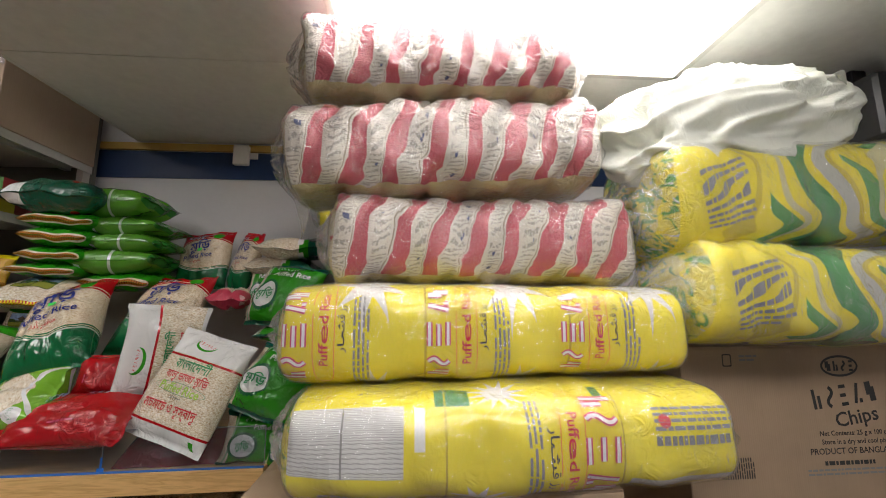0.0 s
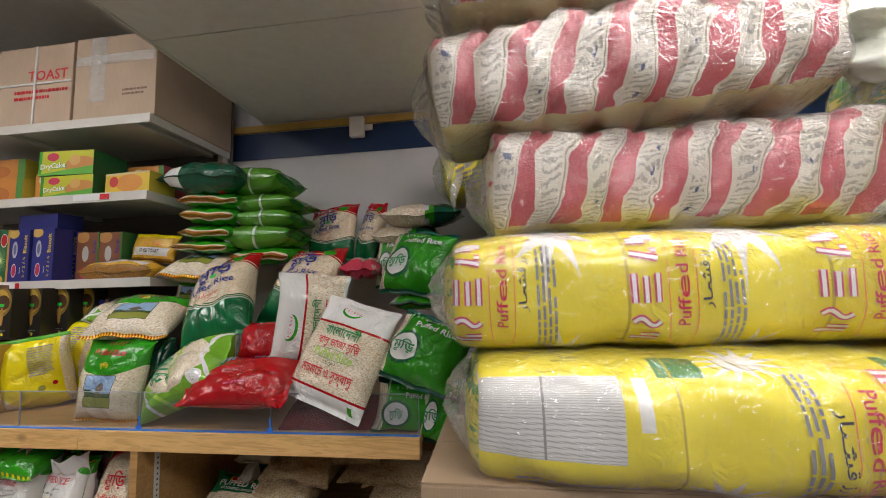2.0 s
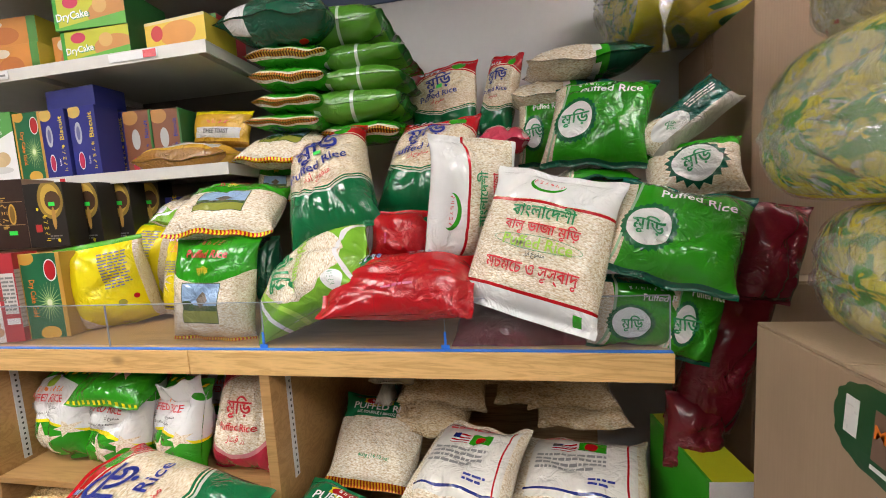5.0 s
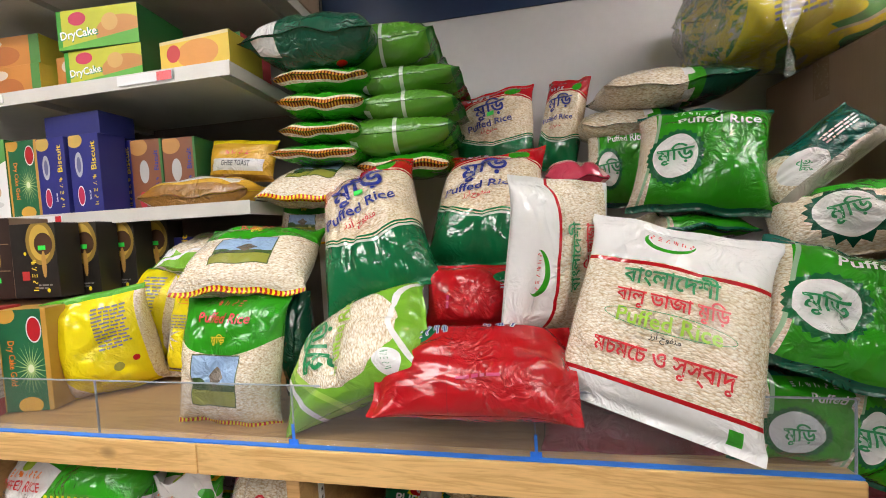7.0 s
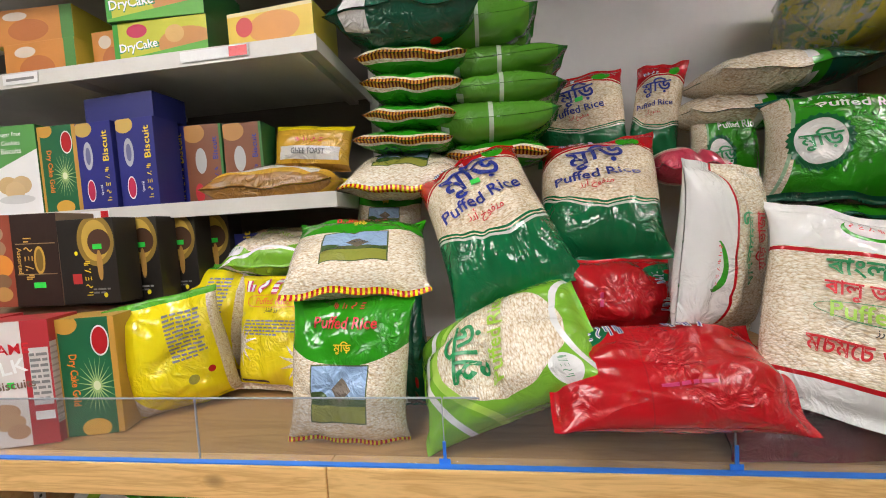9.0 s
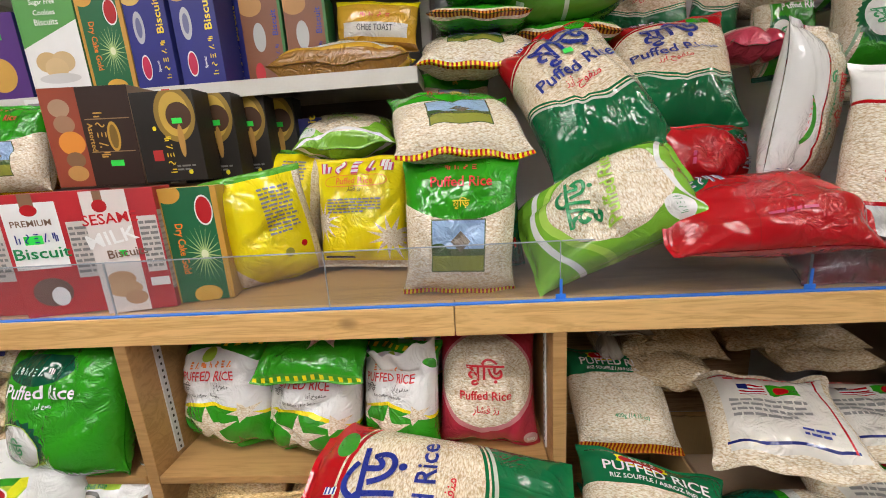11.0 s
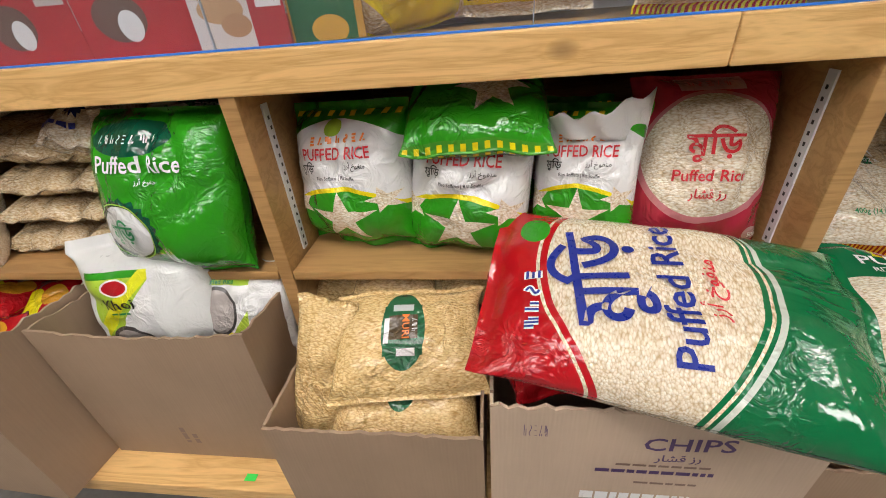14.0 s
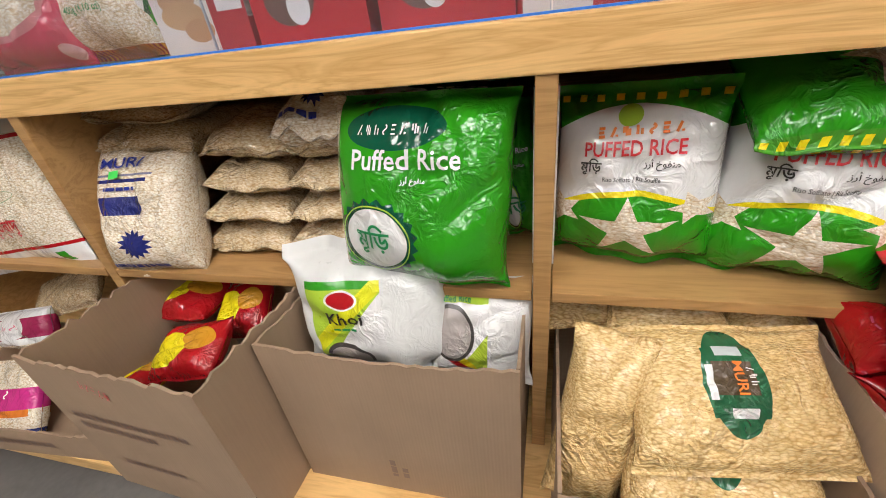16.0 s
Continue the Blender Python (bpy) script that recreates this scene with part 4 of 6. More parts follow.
def decorate(kind, e, W, H, surf, seed):
    def letter(*a, **k):
        return fitted_letter(0.74 * W, *a, **k)

    if kind == "shad":
        big = min(0.27 * H, 0.44 * W)
        letter(e, MURI, 0.0, 0.195 * H, big, "blue", surf, 8, 1.0)
        letter(e, "Puffed Rice", 0, 0.015 * H, min(0.085 * H, 0.145 * W), "blue", surf, 7, 1.0)
        letter(e, AR_PUFF, 0, -0.075 * H, min(0.075 * H, 0.12 * W), "red", surf, 2)
        blob_mark(e, -0.16 * W, 0.36 * H, 0.34 * W, 0.05 * H, "blue", surf, 4, 4, halo="white")
        if seed % 2:
            sticker(e, 0.02 * W, 0.13 * H, surf)
    elif kind == "father":
        letter(e, "\u09ac\u09be\u0982\u09b2\u09be\u09c7\u09a6\u09b6\u09c0", -0.02 * W, 0.165 * H, 0.115 * H, "green", surf, 0, 0.9)
        letter(e, "\u09ac\u09be\u09b2\u09c1 \u09ad\u09be\u099c\u09be \u09ae\u09c1\u09bf\u09dc", 0, 0.045 * H, 0.115 * H, "red", surf, 0, 0.9)
        letter(e, "Puffed Rice", 0, -0.055 * H, 0.075 * H, "lime", surf, 0, 1.0)
        letter(e, AR_PUFF, 0, -0.125 * H, 0.05 * H, "black", surf)
        letter(e, "\u09ae\u099a\u09ae\u09c7\u099a \u0993 \u09b8\u09c1\u09b8\u09cd\u09ac\u09be\u09a6\u09c1", 0, -0.225 * H, 0.115 * H, "red", surf, 0, 0.85)
        blob_mark(e, -0.04 * W, 0.375 * H, 0.26 * W, 0.035 * H, "red", surf, -6, 6)
        ring(e, 0, -0.055 * H, 0.33 * W, 0.048 * H, 0.0012, "green", surf)
    elif kind == "father_side":
        blob_mark(e, -0.31 * W, -0.07 * H, 0.24 * H, 0.05 * W, "red", surf, 90, 6)
        letter(e, "\u09ac\u09be\u0982\u09b2\u09be\u09c7\u09a6\u09b6\u09c0", 0.03 * W, 0.02 * H, 0.14 * W, "green", surf, 90, 0.9)
        letter(e, "\u09ae\u09c1\u09bf\u09dc \u09ad\u09be\u099c\u09be", 0.20 * W, 0.06 * H, 0.14 * W, "red", surf, 90, 0.9)
    elif kind == "shah":
        letter(e, MURI, -0.21 * W, -0.10 * H, 0.21 * H, "green", surf, 5, 1.0)
        letter(e, "Puffed Rice", 0.10 * W, 0.24 * H, 0.09 * H, "white", surf, 0, min(1.1, 1.1 * W / H))
        blob_mark(e, -0.05 * W, 0.35 * H, 0.4 * W, 0.045 * H, "white", surf, 0, 7)
    elif kind == "shah_big":
        letter(e, MURI, -0.18 * W, -0.195 * H, 0.17 * H, "green", surf, 0, 1.0)
        letter(e, "Puffed Rice", 0.0, 0.20 * H, 0.095 * H, "white", surf, 0, 1.0)
        letter(e, AR_PUFF, 0.05 * W, 0.10 * H, 0.045 * H, "white", surf)
        blob_mark(e, -0.08 * W, 0.335 * H, 0.40 * W, 0.06 * H, "white", surf, 0, 8)
        ring(e, -0.18 * W, -0.20 * H, 0.225 * W, 0.185 * H, 0.002, "lime", surf)
    elif kind == "shah_round":
        letter(e, MURI, 0.05 * W, -0.10 * H, 0.30 * H, "green", surf, 4, 1.0)
    elif kind == "village":
        letter(e, "Puffed Rice", 0.0, 0.335 * H, 0.075 * H, "red", surf, 0, 1.05 * min(1, W / H * 1.1))
        letter(e, MURI, 0.0, 0.18 * H, 0.085 * H, "yellow", surf, 0, 1.1)
        blob_mark(e, 0.0, 0.44 * H, 0.3 * W, 0.05 * H, "red", surf, 0, 4)
    elif kind == "putul_lime":
        letter(e, MURI, -0.02 * W, 0.10 * H, 0.24 * H, "green", surf, -12, 1.0)
        letter(e, "Puffed Rice", 0.02 * W, -0.08 * H, 0.085 * H, "lime", surf, -12, 1.0)
        blob_mark(e, -0.38 * W, -0.34 * H, 0.15 * W, 0.05 * H, "green", surf, 0, 5)
    elif kind == "putul_red":
        letter(e, MURI, 0, 0.11 * H, 0.20 * H, "red", surf, 0, 1.15)
        letter(e, "Puffed Rice", 0, -0.06 * H, 0.065 * H, "red", surf, 0, 1.05)
        letter(e, AR_RICE, 0.0, -0.17 * H, 0.07 * H, "red", surf, 0, 1.0)
        letter(e, "500", 0.42 * W, -0.42 * H, 0.03 * H, "white", surf)
        blob_mark(e, 0, 0.44 * H, 0.30 * W, 0.04 * H, "red", surf, 0, 5)
    elif kind == "putul":
        blob_mark(e, 0, 0.0, 0.5 * W, 0.16 * H, "white", surf, 0, 5)
    elif kind == "banoful":
        letter(e, "PUFFED RICE", 0, 0.20 * H, 0.075 * H, "red", surf, 1, 0.86 * min(1, W / H * 1.25))
        blob_mark(e, 0.02 * W, 0.285 * H, 0.50 * W, 0.06 * H, "orange", surf, 3, 7, thick=0.5)
        letter(e, MURI, -0.24 * W, 0.11 * H, 0.085 * H, "black", surf)
        letter(e, AR_PUFF, 0.16 * W, 0.12 * H, 0.055 * H, "black", surf, 2, 1.15)
        letter(e, "Riso Soffiato | Riz Souffle", 0.0, 0.045 * H, 0.03 * H, "black", surf, 0, 0.9)
    elif kind == "pran":
        letter(e, "PUFFED RICE", 0, 0.315 * H, 0.085 * H, "white", surf, 0, 1.15)
        letter(e, "RIZ SOUFFLE / ARROZ INFLADO", 0.03 * W, 0.235 * H, 0.036 * H, "white", surf, 0, 1.0)
        letter(e, "400g (14.10 oz)", 0.0, -0.24 * H, 0.05 * H, "green", surf, 0, 1.1)
        blob_mark(e, -0.08 * W, 0.40 * H, 0.20 * W, 0.05 * H, "white", surf, 0, 4)
    elif kind == "flag":
        bars(e, 0, 0.33 * H, 0.6 * W, 0.06 * H, 1, "red", surf, seed=seed)
        bars(e, -0.05 * W, -0.05 * H, 0.55 * W, 0.22 * H, 4, "grey", surf, seed=seed)
        bars(e, 0.2 * W, -0.25 * H, 0.2 * W, 0.08 * H, 2, "blue", surf, seed=seed)
    elif kind == "kcb":
        letter(e, "MURI", -0.02 * W, 0.09 * H, 0.07 * H, "orange", surf, -90, 1.0)
        blob_mark(e, 0.04 * W, 0.10 * H, 0.14 * H, 0.05 * W, "white", surf, -90, 3)
    elif kind == "muri":
        sticker(e, -0.15 * W, 0.26 * H, surf)
        letter(e, "MURI", -0.1 * W, 0.34 * H, 0.075 * H, "blue", surf, 0, 1.6)
        bars(e, -0.08 * W, 0.155 * H, 0.4 * W, 0.05 * H, 1, "blue", surf, seed=seed)
        bars(e, -0.02 * W, -0.40 * H, 0.7 * W, 0.05 * H, 1, "blue", surf, seed=seed)
    elif kind == "khoi":
        letter(e, "Khoi", -0.09 * W, 0.02 * H, 0.085 * H, "black", surf, 0, 1.3)
        bars(e, -0.08 * W, -0.06 * H, 0.2 * W, 0.03 * H, 1, "green", surf, seed=seed)
    elif kind == "khoi2":
        letter(e, "Khoi", -0.20 * W, 0.43 * H, 0.10 * H, "black", surf, 0, 1.2)
        letter(e, "Puffed Rice", -0.2 * W, 0.335 * H, 0.045 * H, "green", surf)
    elif kind == "ruchi":
        letter(e, "Puffed Rice", 0, 0.265 * H, 0.06 * H, "orange", surf, 0, 1.0)
        ring(e, 0, 0.265 * H, 0.36 * W, 0.055 * H, 0.0016, "orange", surf, power=3.5)
        blob_mark(e, 0, 0.40 * H, 0.86 * W, 0.14 * H, "white", surf, 0, 5, halo="pink", thick=0.40)
        letter(e, AR_RICE, 0, 0.185 * H, 0.05 * H, "black", surf)
        bars(e, 0, 0.04 * H, 0.6 * W, 0.14 * H, 5, "grey", surf, seed=seed)
    elif kind == "ruchi_plain":
        bars(e, 0.15 * W, 0.18 * H, 0.34 * W, 0.40 * H, 12, "grey", surf, seed=seed)
    elif kind == "red":
        blob_mark(e, 0.30 * W, 0.22 * H, 0.18 * H, 0.20 * W, "blue", surf, 96, 4, halo="white")
        blob_mark(e, 0.34 * W, -0.14 * H, 0.20 * H, 0.16 * W, "blue", surf, 92, 3, halo="white")
        bars(e, -0.30 * W, 0.0, 0.30 * H, 0.05 * W, 1, "pink", surf, 90, seed=seed)
    elif kind == "teal":
        letter(e, MURI, -0.22 * W, -0.05 * H, 0.25 * H, "green", surf, 30, 0.8)
        bars(e, 0.2 * W, 0.1 * H, 0.35 * W, 0.2 * H, 3, "white", surf, seed=seed)
    elif kind == "gold":
        letter(e, "GHEE TOAST", 0.0, -0.14 * H, 0.13 * H, "black", surf, 0, 0.75)
        blob_mark(e, 0.0, 0.12 * H, 0.4 * W, 0.12 * H, "red", surf, 0, 4)
    elif kind == "swad":
        blob_mark(e, 0.05 * W, 0.1 * H, 0.34 * W, 0.14 * H, "pink", surf, 0, 4)
    elif kind == "parmal":
        blob_mark(e, -0.05 * W, 0.05 * H, 0.6 * W, 0.11 * H, "white", surf, 8, 6)




# ---- bales of packs in clear wrapping ----
M_FILMHAZE = clear_film("crumpled_clear_wrapping", (1, 1, 1), 0.12, 0.22)


def wander(u, v, scale, seed):
    """Smooth noise over the print, about -0.5 to 0.5."""
    com = u.tree.nodes.new("ShaderNodeCombineXYZ")
    for k, x in enumerate((u * 2.6, v)):
        u.tree.links.new(x.s, com.inputs[k])
    com.inputs[2].default_value = seed
    return Ex(u.tree, noise_tex(u.tree, com.outputs[0], scale, 2).outputs[0]) - 0.5


def d_bale_red(u, v):
    s = u - (v - 0.5) * 0.10 + wander(u, v, 2.0, 1.0) * 0.11 + wander(u, v, 7.0, 4.0) * 0.018
    k = (s * 9.0).op("FRACT")
    wide = wander(u, v, 3.0, 7.0) * 0.5 + 0.43
    spots = wander(u, v, 60.0, 2.0)
    return [(k < wide, (0.52, 0.05, 0.085)), (between(k, 0.50, 0.88) & ((v * 150.0 + wander(u, v, 8.0, 3.0) * 20.0).op("SINE") > 0.2) & (spots > -0.06), (0.36, 0.33, 0.30)), (between(k, 0.93, 0.96), (0.34, 0.28, 0.22)), (between(k, 0.60, 0.80) & (wander(u, v, 11.0, 9.0) > 0.17), (0.05, 0.07, 0.20)), ((v + wander(u, v, 6.0, 5.0) * 0.2) < 0.12, (0.60, 0.50, 0.24))]


def d_bale_yellow(u, v):
    k = ((u - 0.03) * 3.1).op("FRACT")
    stars = star_mask(k, v, 0.62, 0.98, 0.27, 0.52, 9, 0.42) | star_mask(k, v, 0.66, -0.04, 0.17, 0.34, 9, 0.42)
    return [(stars, (0.72, 0.70, 0.66)), (between(k, 0.985, 1.0), (0.55, 0.42, 0.02))]


def d_bale_back(u, v):
    s = u * 3.3 + (v * 6.0 + u * 9.0).op("SINE") * 0.16 + (v * 14.0 - u * 17.0).op("SINE") * 0.07
    k = s.op("FRACT")
    late = u > 0.24
    return [(between(k, 0.10, 0.36) & late, (0.04, 0.26, 0.06)), (between(k, 0.44, 0.60) & late, (0.52, 0.52, 0.46)), (between(k, 0.74, 0.88) & ((v * 9.0 + u * 21.0).op("SINE") > -0.2), (0.08, 0.32, 0.06)), (between(k, 0.88, 0.95) & late, (0.62, 0.58, 0.30)), (between(k, 0.60, 0.66), (0.62, 0.50, 0.02))]


def d_bale_label(u, v):
    lab = box_mask(u, v, 0.03, 0.27, 0.42, 0.82)
    return [(lab, (0.70, 0.70, 0.70)), (lab & ((v * 130.0).op("PINGPONG", 1.0) > 0.55) & ((u * 260.0 + v * 900.0).op("SINE") > -0.5), (0.42, 0.42, 0.42)), (between(u, 0.152, 0.156) & between(v, 0.42, 0.82), (0.3, 0.3, 0.3)), (box_mask(u, v, 0.29, 0.31, 0.52, 0.80), WHITE), (star_mask(u, v, 0.46, 0.93, 0.07, 0.17, 12, 0.4), (0.74, 0.72, 0.68)), (star_mask(u, v, 0.41, 0.16, 0.08, 0.18, 12, 0.4), (0.74, 0.72, 0.68)),
            (box_mask(u, v, 0.33, 0.40, 0.80, 1.0), (0.03, 0.22, 0.05)), (box_mask(u, v, 0.66, 0.68, 0.82, 1.0), (0.03, 0.22, 0.05)), (box_mask(u, v, 0.72, 0.99, 0.16, 0.30), (0.66, 0.66, 0.62)), (between(u, 0.348, 0.352), (0.5, 0.4, 0.02)), (between(u, 0.698, 0.702), (0.5, 0.4, 0.02))]


BALE = {
    "red": print_film("bale_red_white", (0.66, 0.61, 0.54), d_bale_red, 0.25, 0.9, packed=0.8),
    "yellow": print_film("bale_yellow", YELLOW, d_bale_yellow, 0.2, 0.4),
    "back": print_film("bale_yellow_green", YELLOW, d_bale_back, 0.2, 0.5),
    "label": print_film("bale_yellow_label", YELLOW, d_bale_label, 0.2, 0.4),
}


def pack_ends(name, ground, leaves):
    """The folded tips of packs at the end of a bale: overlapping leaves of colour."""
    m = print_film(name, ground, None, 0.2, 1.0)
    t = m.node_tree
    tc = t.nodes.new("ShaderNodeTexCoord")
    v = mapped(t, tc.outputs["Object"], (1.0, 1.0, 1.6), (0.7, 0.3, 0.2))
    colour = ground
    for k, (hue, much) in enumerate(leaves):
        n = noise_tex(t, mapped(t, v, (1, 1 + 0.3 * k, 1), (0.5 * k, 0, 0)), 13 + 4 * k, 2, 0.5, 1.6)
        edge = (Ex(t, n.outputs[0]) - (1 - much)) * 14.0
        colour = mixed(t, edge.op("MAXIMUM", 0.0).op("MINIMUM", 1.0), colour, hue)
    t.links.new(colour, t.nodes["Principled BSDF"].inputs["Base Color"])
    return m


BALE_END = {"yellow": pack_ends("bale_end_yellow_green", (0.66, 0.58, 0.10), (((0.10, 0.30, 0.06), 0.52), ((0.55, 0.56, 0.46), 0.40), ((0.74, 0.60, 0.03), 0.44))),
            "red": pack_ends("bale_end_cream_red", (0.56, 0.49, 0.36), (((0.50, 0.07, 0.10), 0.40), ((0.62, 0.58, 0.50), 0.45), ((0.50, 0.40, 0.14), 0.36)))}
BALE_LABEL = {"red": "red and white puffed rice packs bundled in clear wrapping", "yellow": "yellow puffed rice packs bundled in clear wrapping", "back": "yellow and green packs bundled in clear wrapping", "label": "yellow puffed rice packs bundled in clear wrapping"}


def bale_shape(L, ry, rz, seed, packs, slant, rough):
    rng = np.random.RandomState(seed)
    ph = rng.uniform(0, 6.3, 8)

    def shape(a, th, grow=0.0):
        """a: -1..1 along, th: 0 at the front, counting upwards."""
        a, th = np.asarray(a, float), np.asarray(th, float)
        far = np.clip((np.abs(a) - 0.86) / 0.14, 0, 1) * math.pi / 2
        end = np.cos(far) ** 0.75 * (0.96 + 0.04 * np.cos(3 * a + ph[0]))
        reach = np.where(np.abs(a) > 0.86, np.sign(a) * (0.90 + 0.10 * np.sin(far) ** 0.9), a * 0.90 / 0.86)
        c, s = np.cos(th), np.sin(th)
        q = 2 / 3.3
        cy, sz = np.sign(c) * np.abs(c) ** q, np.sign(s) * np.abs(s) ** q
        cut = ((a + slant * s * 0.35) * packs / 2 + ph[1]) % 1.0
        groove = -0.06 * rough * np.exp(-((cut - 0.5) / 0.10) ** 2)
        lump = 0.02 * rough * (np.sin(7 * a + 2 * th + ph[2]) + np.sin(11 * a - 3 * th + ph[3]) + np.sin(17 * a + 5 * th + ph[4])) + 0.012 * rough * np.sin(31 * a + 4 * np.sin(3 * th + ph[5]))
        k = end * (1 + groove + lump) + grow
        dent = 0.010 * rough * np.sin(3 * th + ph[6] + 9 * k) * np.sin(far) * np.sign(a)
        return np.stack([reach * L / 2 + dent, -cy * ry * k, sz * rz * k], -1)
    return shape


def bale(kind, x0, x1, y, z0, z1, ry, seed, packs=6, slant=0.0, rough=1.0, tilt=0.0, tuft=1):
    L, rz = x1 - x0, (z1 - z0) / 2
    shape = bale_shape(L, ry, rz, seed, packs, slant, rough)
    e = thing("wrapped_bale", pose((x0 + x1) / 2, y, (z0 + z1) / 2, 0, tilt, 0), BALE_LABEL[kind], "bundled packs", "stacked bales")
    na, nt = 96, 56
    cap = np.sin(np.linspace(0, 1, 15) * math.pi / 2) * 0.14 + 0.86
    A = np.concatenate([-cap[::-1], np.linspace(-0.86, 0.86, na - 27)[1:-1], cap])
    na = len(A) - 1
    T = np.linspace(-math.pi, math.pi, nt + 1)

    def tube(name, grow, mat):
        bm = bmesh.new()
        uvl = bm.loops.layers.uv.new("UVMap")
        AA, TT = np.meshgrid(A, T[:-1], indexing="ij")
        vs = [bm.verts.new(p) for p in shape(AA, TT, grow).reshape(-1, 3).tolist()]
        for i in range(na):
            for j in range(nt):
                k = (j + 1) % nt
                f = bm.faces.new([vs[i * nt + j], vs[(i + 1) * nt + j], vs[(i + 1) * nt + k], vs[i * nt + k]])
                f.smooth = True
                f.material_index = 1 if mat is not M_FILM and abs(A[i] + A[i + 1]) > 1.78 else 0
                for lp, (ii, jj) in zip(f.loops, ((i, j), (i + 1, j), (i + 1, j + 1), (i, j + 1))):
                    lp[uvl].uv = ((A[ii] + 1) / 2, 0.5 + T[jj] / 2.2)
        bmesh.ops.remove_doubles(bm, verts=bm.verts, dist=0.0004)
        return mesh_ob(name, bm, mat if mat is M_FILM else [mat, BALE_END["red" if kind == "red" else "yellow"]], e)

    tube("packs", 0.0, BALE[kind])
    w = tube("wrapper", 0.03, M_FILM)
    w.visible_shadow = False
    if tuft:
        # gathered end of the wrapping
        rng = random.Random(seed)
        for sgn in (1, -1):
            bm = bmesh.new()
            rings = []
            for k in range(9):
                f = k / 8
                r = (0.70 * (1 - f) ** 0.8 + 0.06 + 0.12 * f * f)
                x = sgn * (L / 2 * 0.985 + f * 0.05)
                rings.append([bm.verts.new((x + rng.uniform(-1, 1) * 0.006 * f, -math.cos(a) * ry * r * (1 + 0.30 * math.sin(9 * a + seed) * (0.3 + f)), math.sin(a) * rz * r * (1 + 0.30 * math.sin(7 * a + seed) * (0.3 + f)))) for a in [2 * math.pi * q / 40 for q in range(40)]])
            for r0, r1 in zip(rings, rings[1:]):
                for q in range(40):
                    bm.faces.new([r0[q], r0[(q + 1) % 40], r1[(q + 1) % 40], r1[q]]).smooth = True
            t = mesh_ob("gathered_end", bm, M_FILMHAZE, e)
            t.visible_shadow = False

    def surf(x, z):
        p = shape(np.clip(np.asarray(x) / (L / 2), -0.98, 0.98), np.clip(np.asarray(z) / rz * 1.1, -1.5, 1.5))
        p[:, 1] -= 0.003
        return p
    if kind == "yellow":
        for k in range(3):
            lead = L * (-0.5 + 0.115 + k * 0.30)
            blob_mark(e, lead - 0.035, 0.0, 1.45 * rz, 0.058, "white", surf, 90, 5, halo="pink", thick=0.40)
            letter(e, "Puffed Rice", lead + 0.022, 0.12 * rz, 0.019, "red", surf, 90, 0.95)
            ring(e, lead + 0.022, 0.12 * rz, 0.022, 0.105, 0.0018, "orange", surf, power=3.5)
            letter(e, AR_RICE, lead + 0.058, 0.1 * rz, 0.018, "black", surf, 90)
            bars(e, lead + 0.095, -0.02, 0.16, 0.036, 4, "grey", surf, 90, k)
    if kind == "label":
        blob_mark(e, 0.155 * L, 0.0, 1.6 * rz, 0.085, "white", surf, -90, 5, halo="pink", thick=0.40)
        letter(e, "Puffed Rice", 0.095 * L, -0.1 * rz, 0.020, "red", surf, -90, 0.95)
        ring(e, 0.095 * L, -0.1 * rz, 0.024, 0.105, 0.0018, "orange", surf, power=3.5)
        letter(e, AR_RICE, 0.055 * L, -0.1 * rz, 0.022, "black", surf, -90)
        bars(e, 0.02 * L, -0.1 * rz, 0.17, 0.03, 3, "grey", surf, -90, 4)
        bars(e, 0.36 * L, 0.25 * rz, 0.17, 0.06, 5, "grey", surf, 0, 5)
        bars(e, -0.30 * L, -0.62 * rz, 0.17, 0.03, 2, "grey", surf, 0, 6)
        ring(e, 0.29 * L, 0.25 * rz, 0.012, 0.012, 0.011, "red", surf, 20)
    if kind == "back":
        blob_mark(e, 0.24 * L, -0.1 * rz, 1.2 * rz, 0.05, "white", surf, 90, 5, halo="pink", thick=0.40)
        bars(e, -0.34 * L, -0.1 * rz, 0.12, 0.10, 7, "grey", surf, 15, seed)
    return e



# ---- boxes of biscuits ----
def box_surf(w, h, d, lift=0.0):
    def surf(x, z):
        x, z = np.asarray(x, float), np.asarray(z, float)
        return np.stack([x, np.full_like(x, -d / 2 - 0.0008) - lift, z], -1)
    return surf


def packet(name, x0, x1, z0, z1, yf, d, front, side, label, yaw=0.0, tilt=0.0, decor=None, group="biscuit boxes"):
    w, h = x1 - x0, z1 - z0
    e = thing(name, pose((x0 + x1) / 2, yf + d / 2, (z0 + z1) / 2, 0, tilt, yaw), label, "box", group)
    bm = bmesh.new()
    add_box(bm, (-w / 2, -d / 2, -h / 2), (w / 2, d / 2, h / 2), 0.0012)
    uvl = bm.loops.layers.uv.new("UVMap")
    bm.normal_update()
    for f in bm.faces:
        if f.normal.y < -0.9:
            f.material_index = 0
        else:
            f.material_index = 1
        for lp in f.loops:
            lp[uvl].uv = (lp.vert.co.x / w + 0.5, lp.vert.co.z / h + 0.5)
    mesh_ob("carton", bm, [front, side], e)
    if decor:
        decor(e, w, h, box_surf(w, h, d))
    return e


def card_print(name, base, layers):
    return print_film(name, base, layers, 0.42, 0.03, coat=0.0)


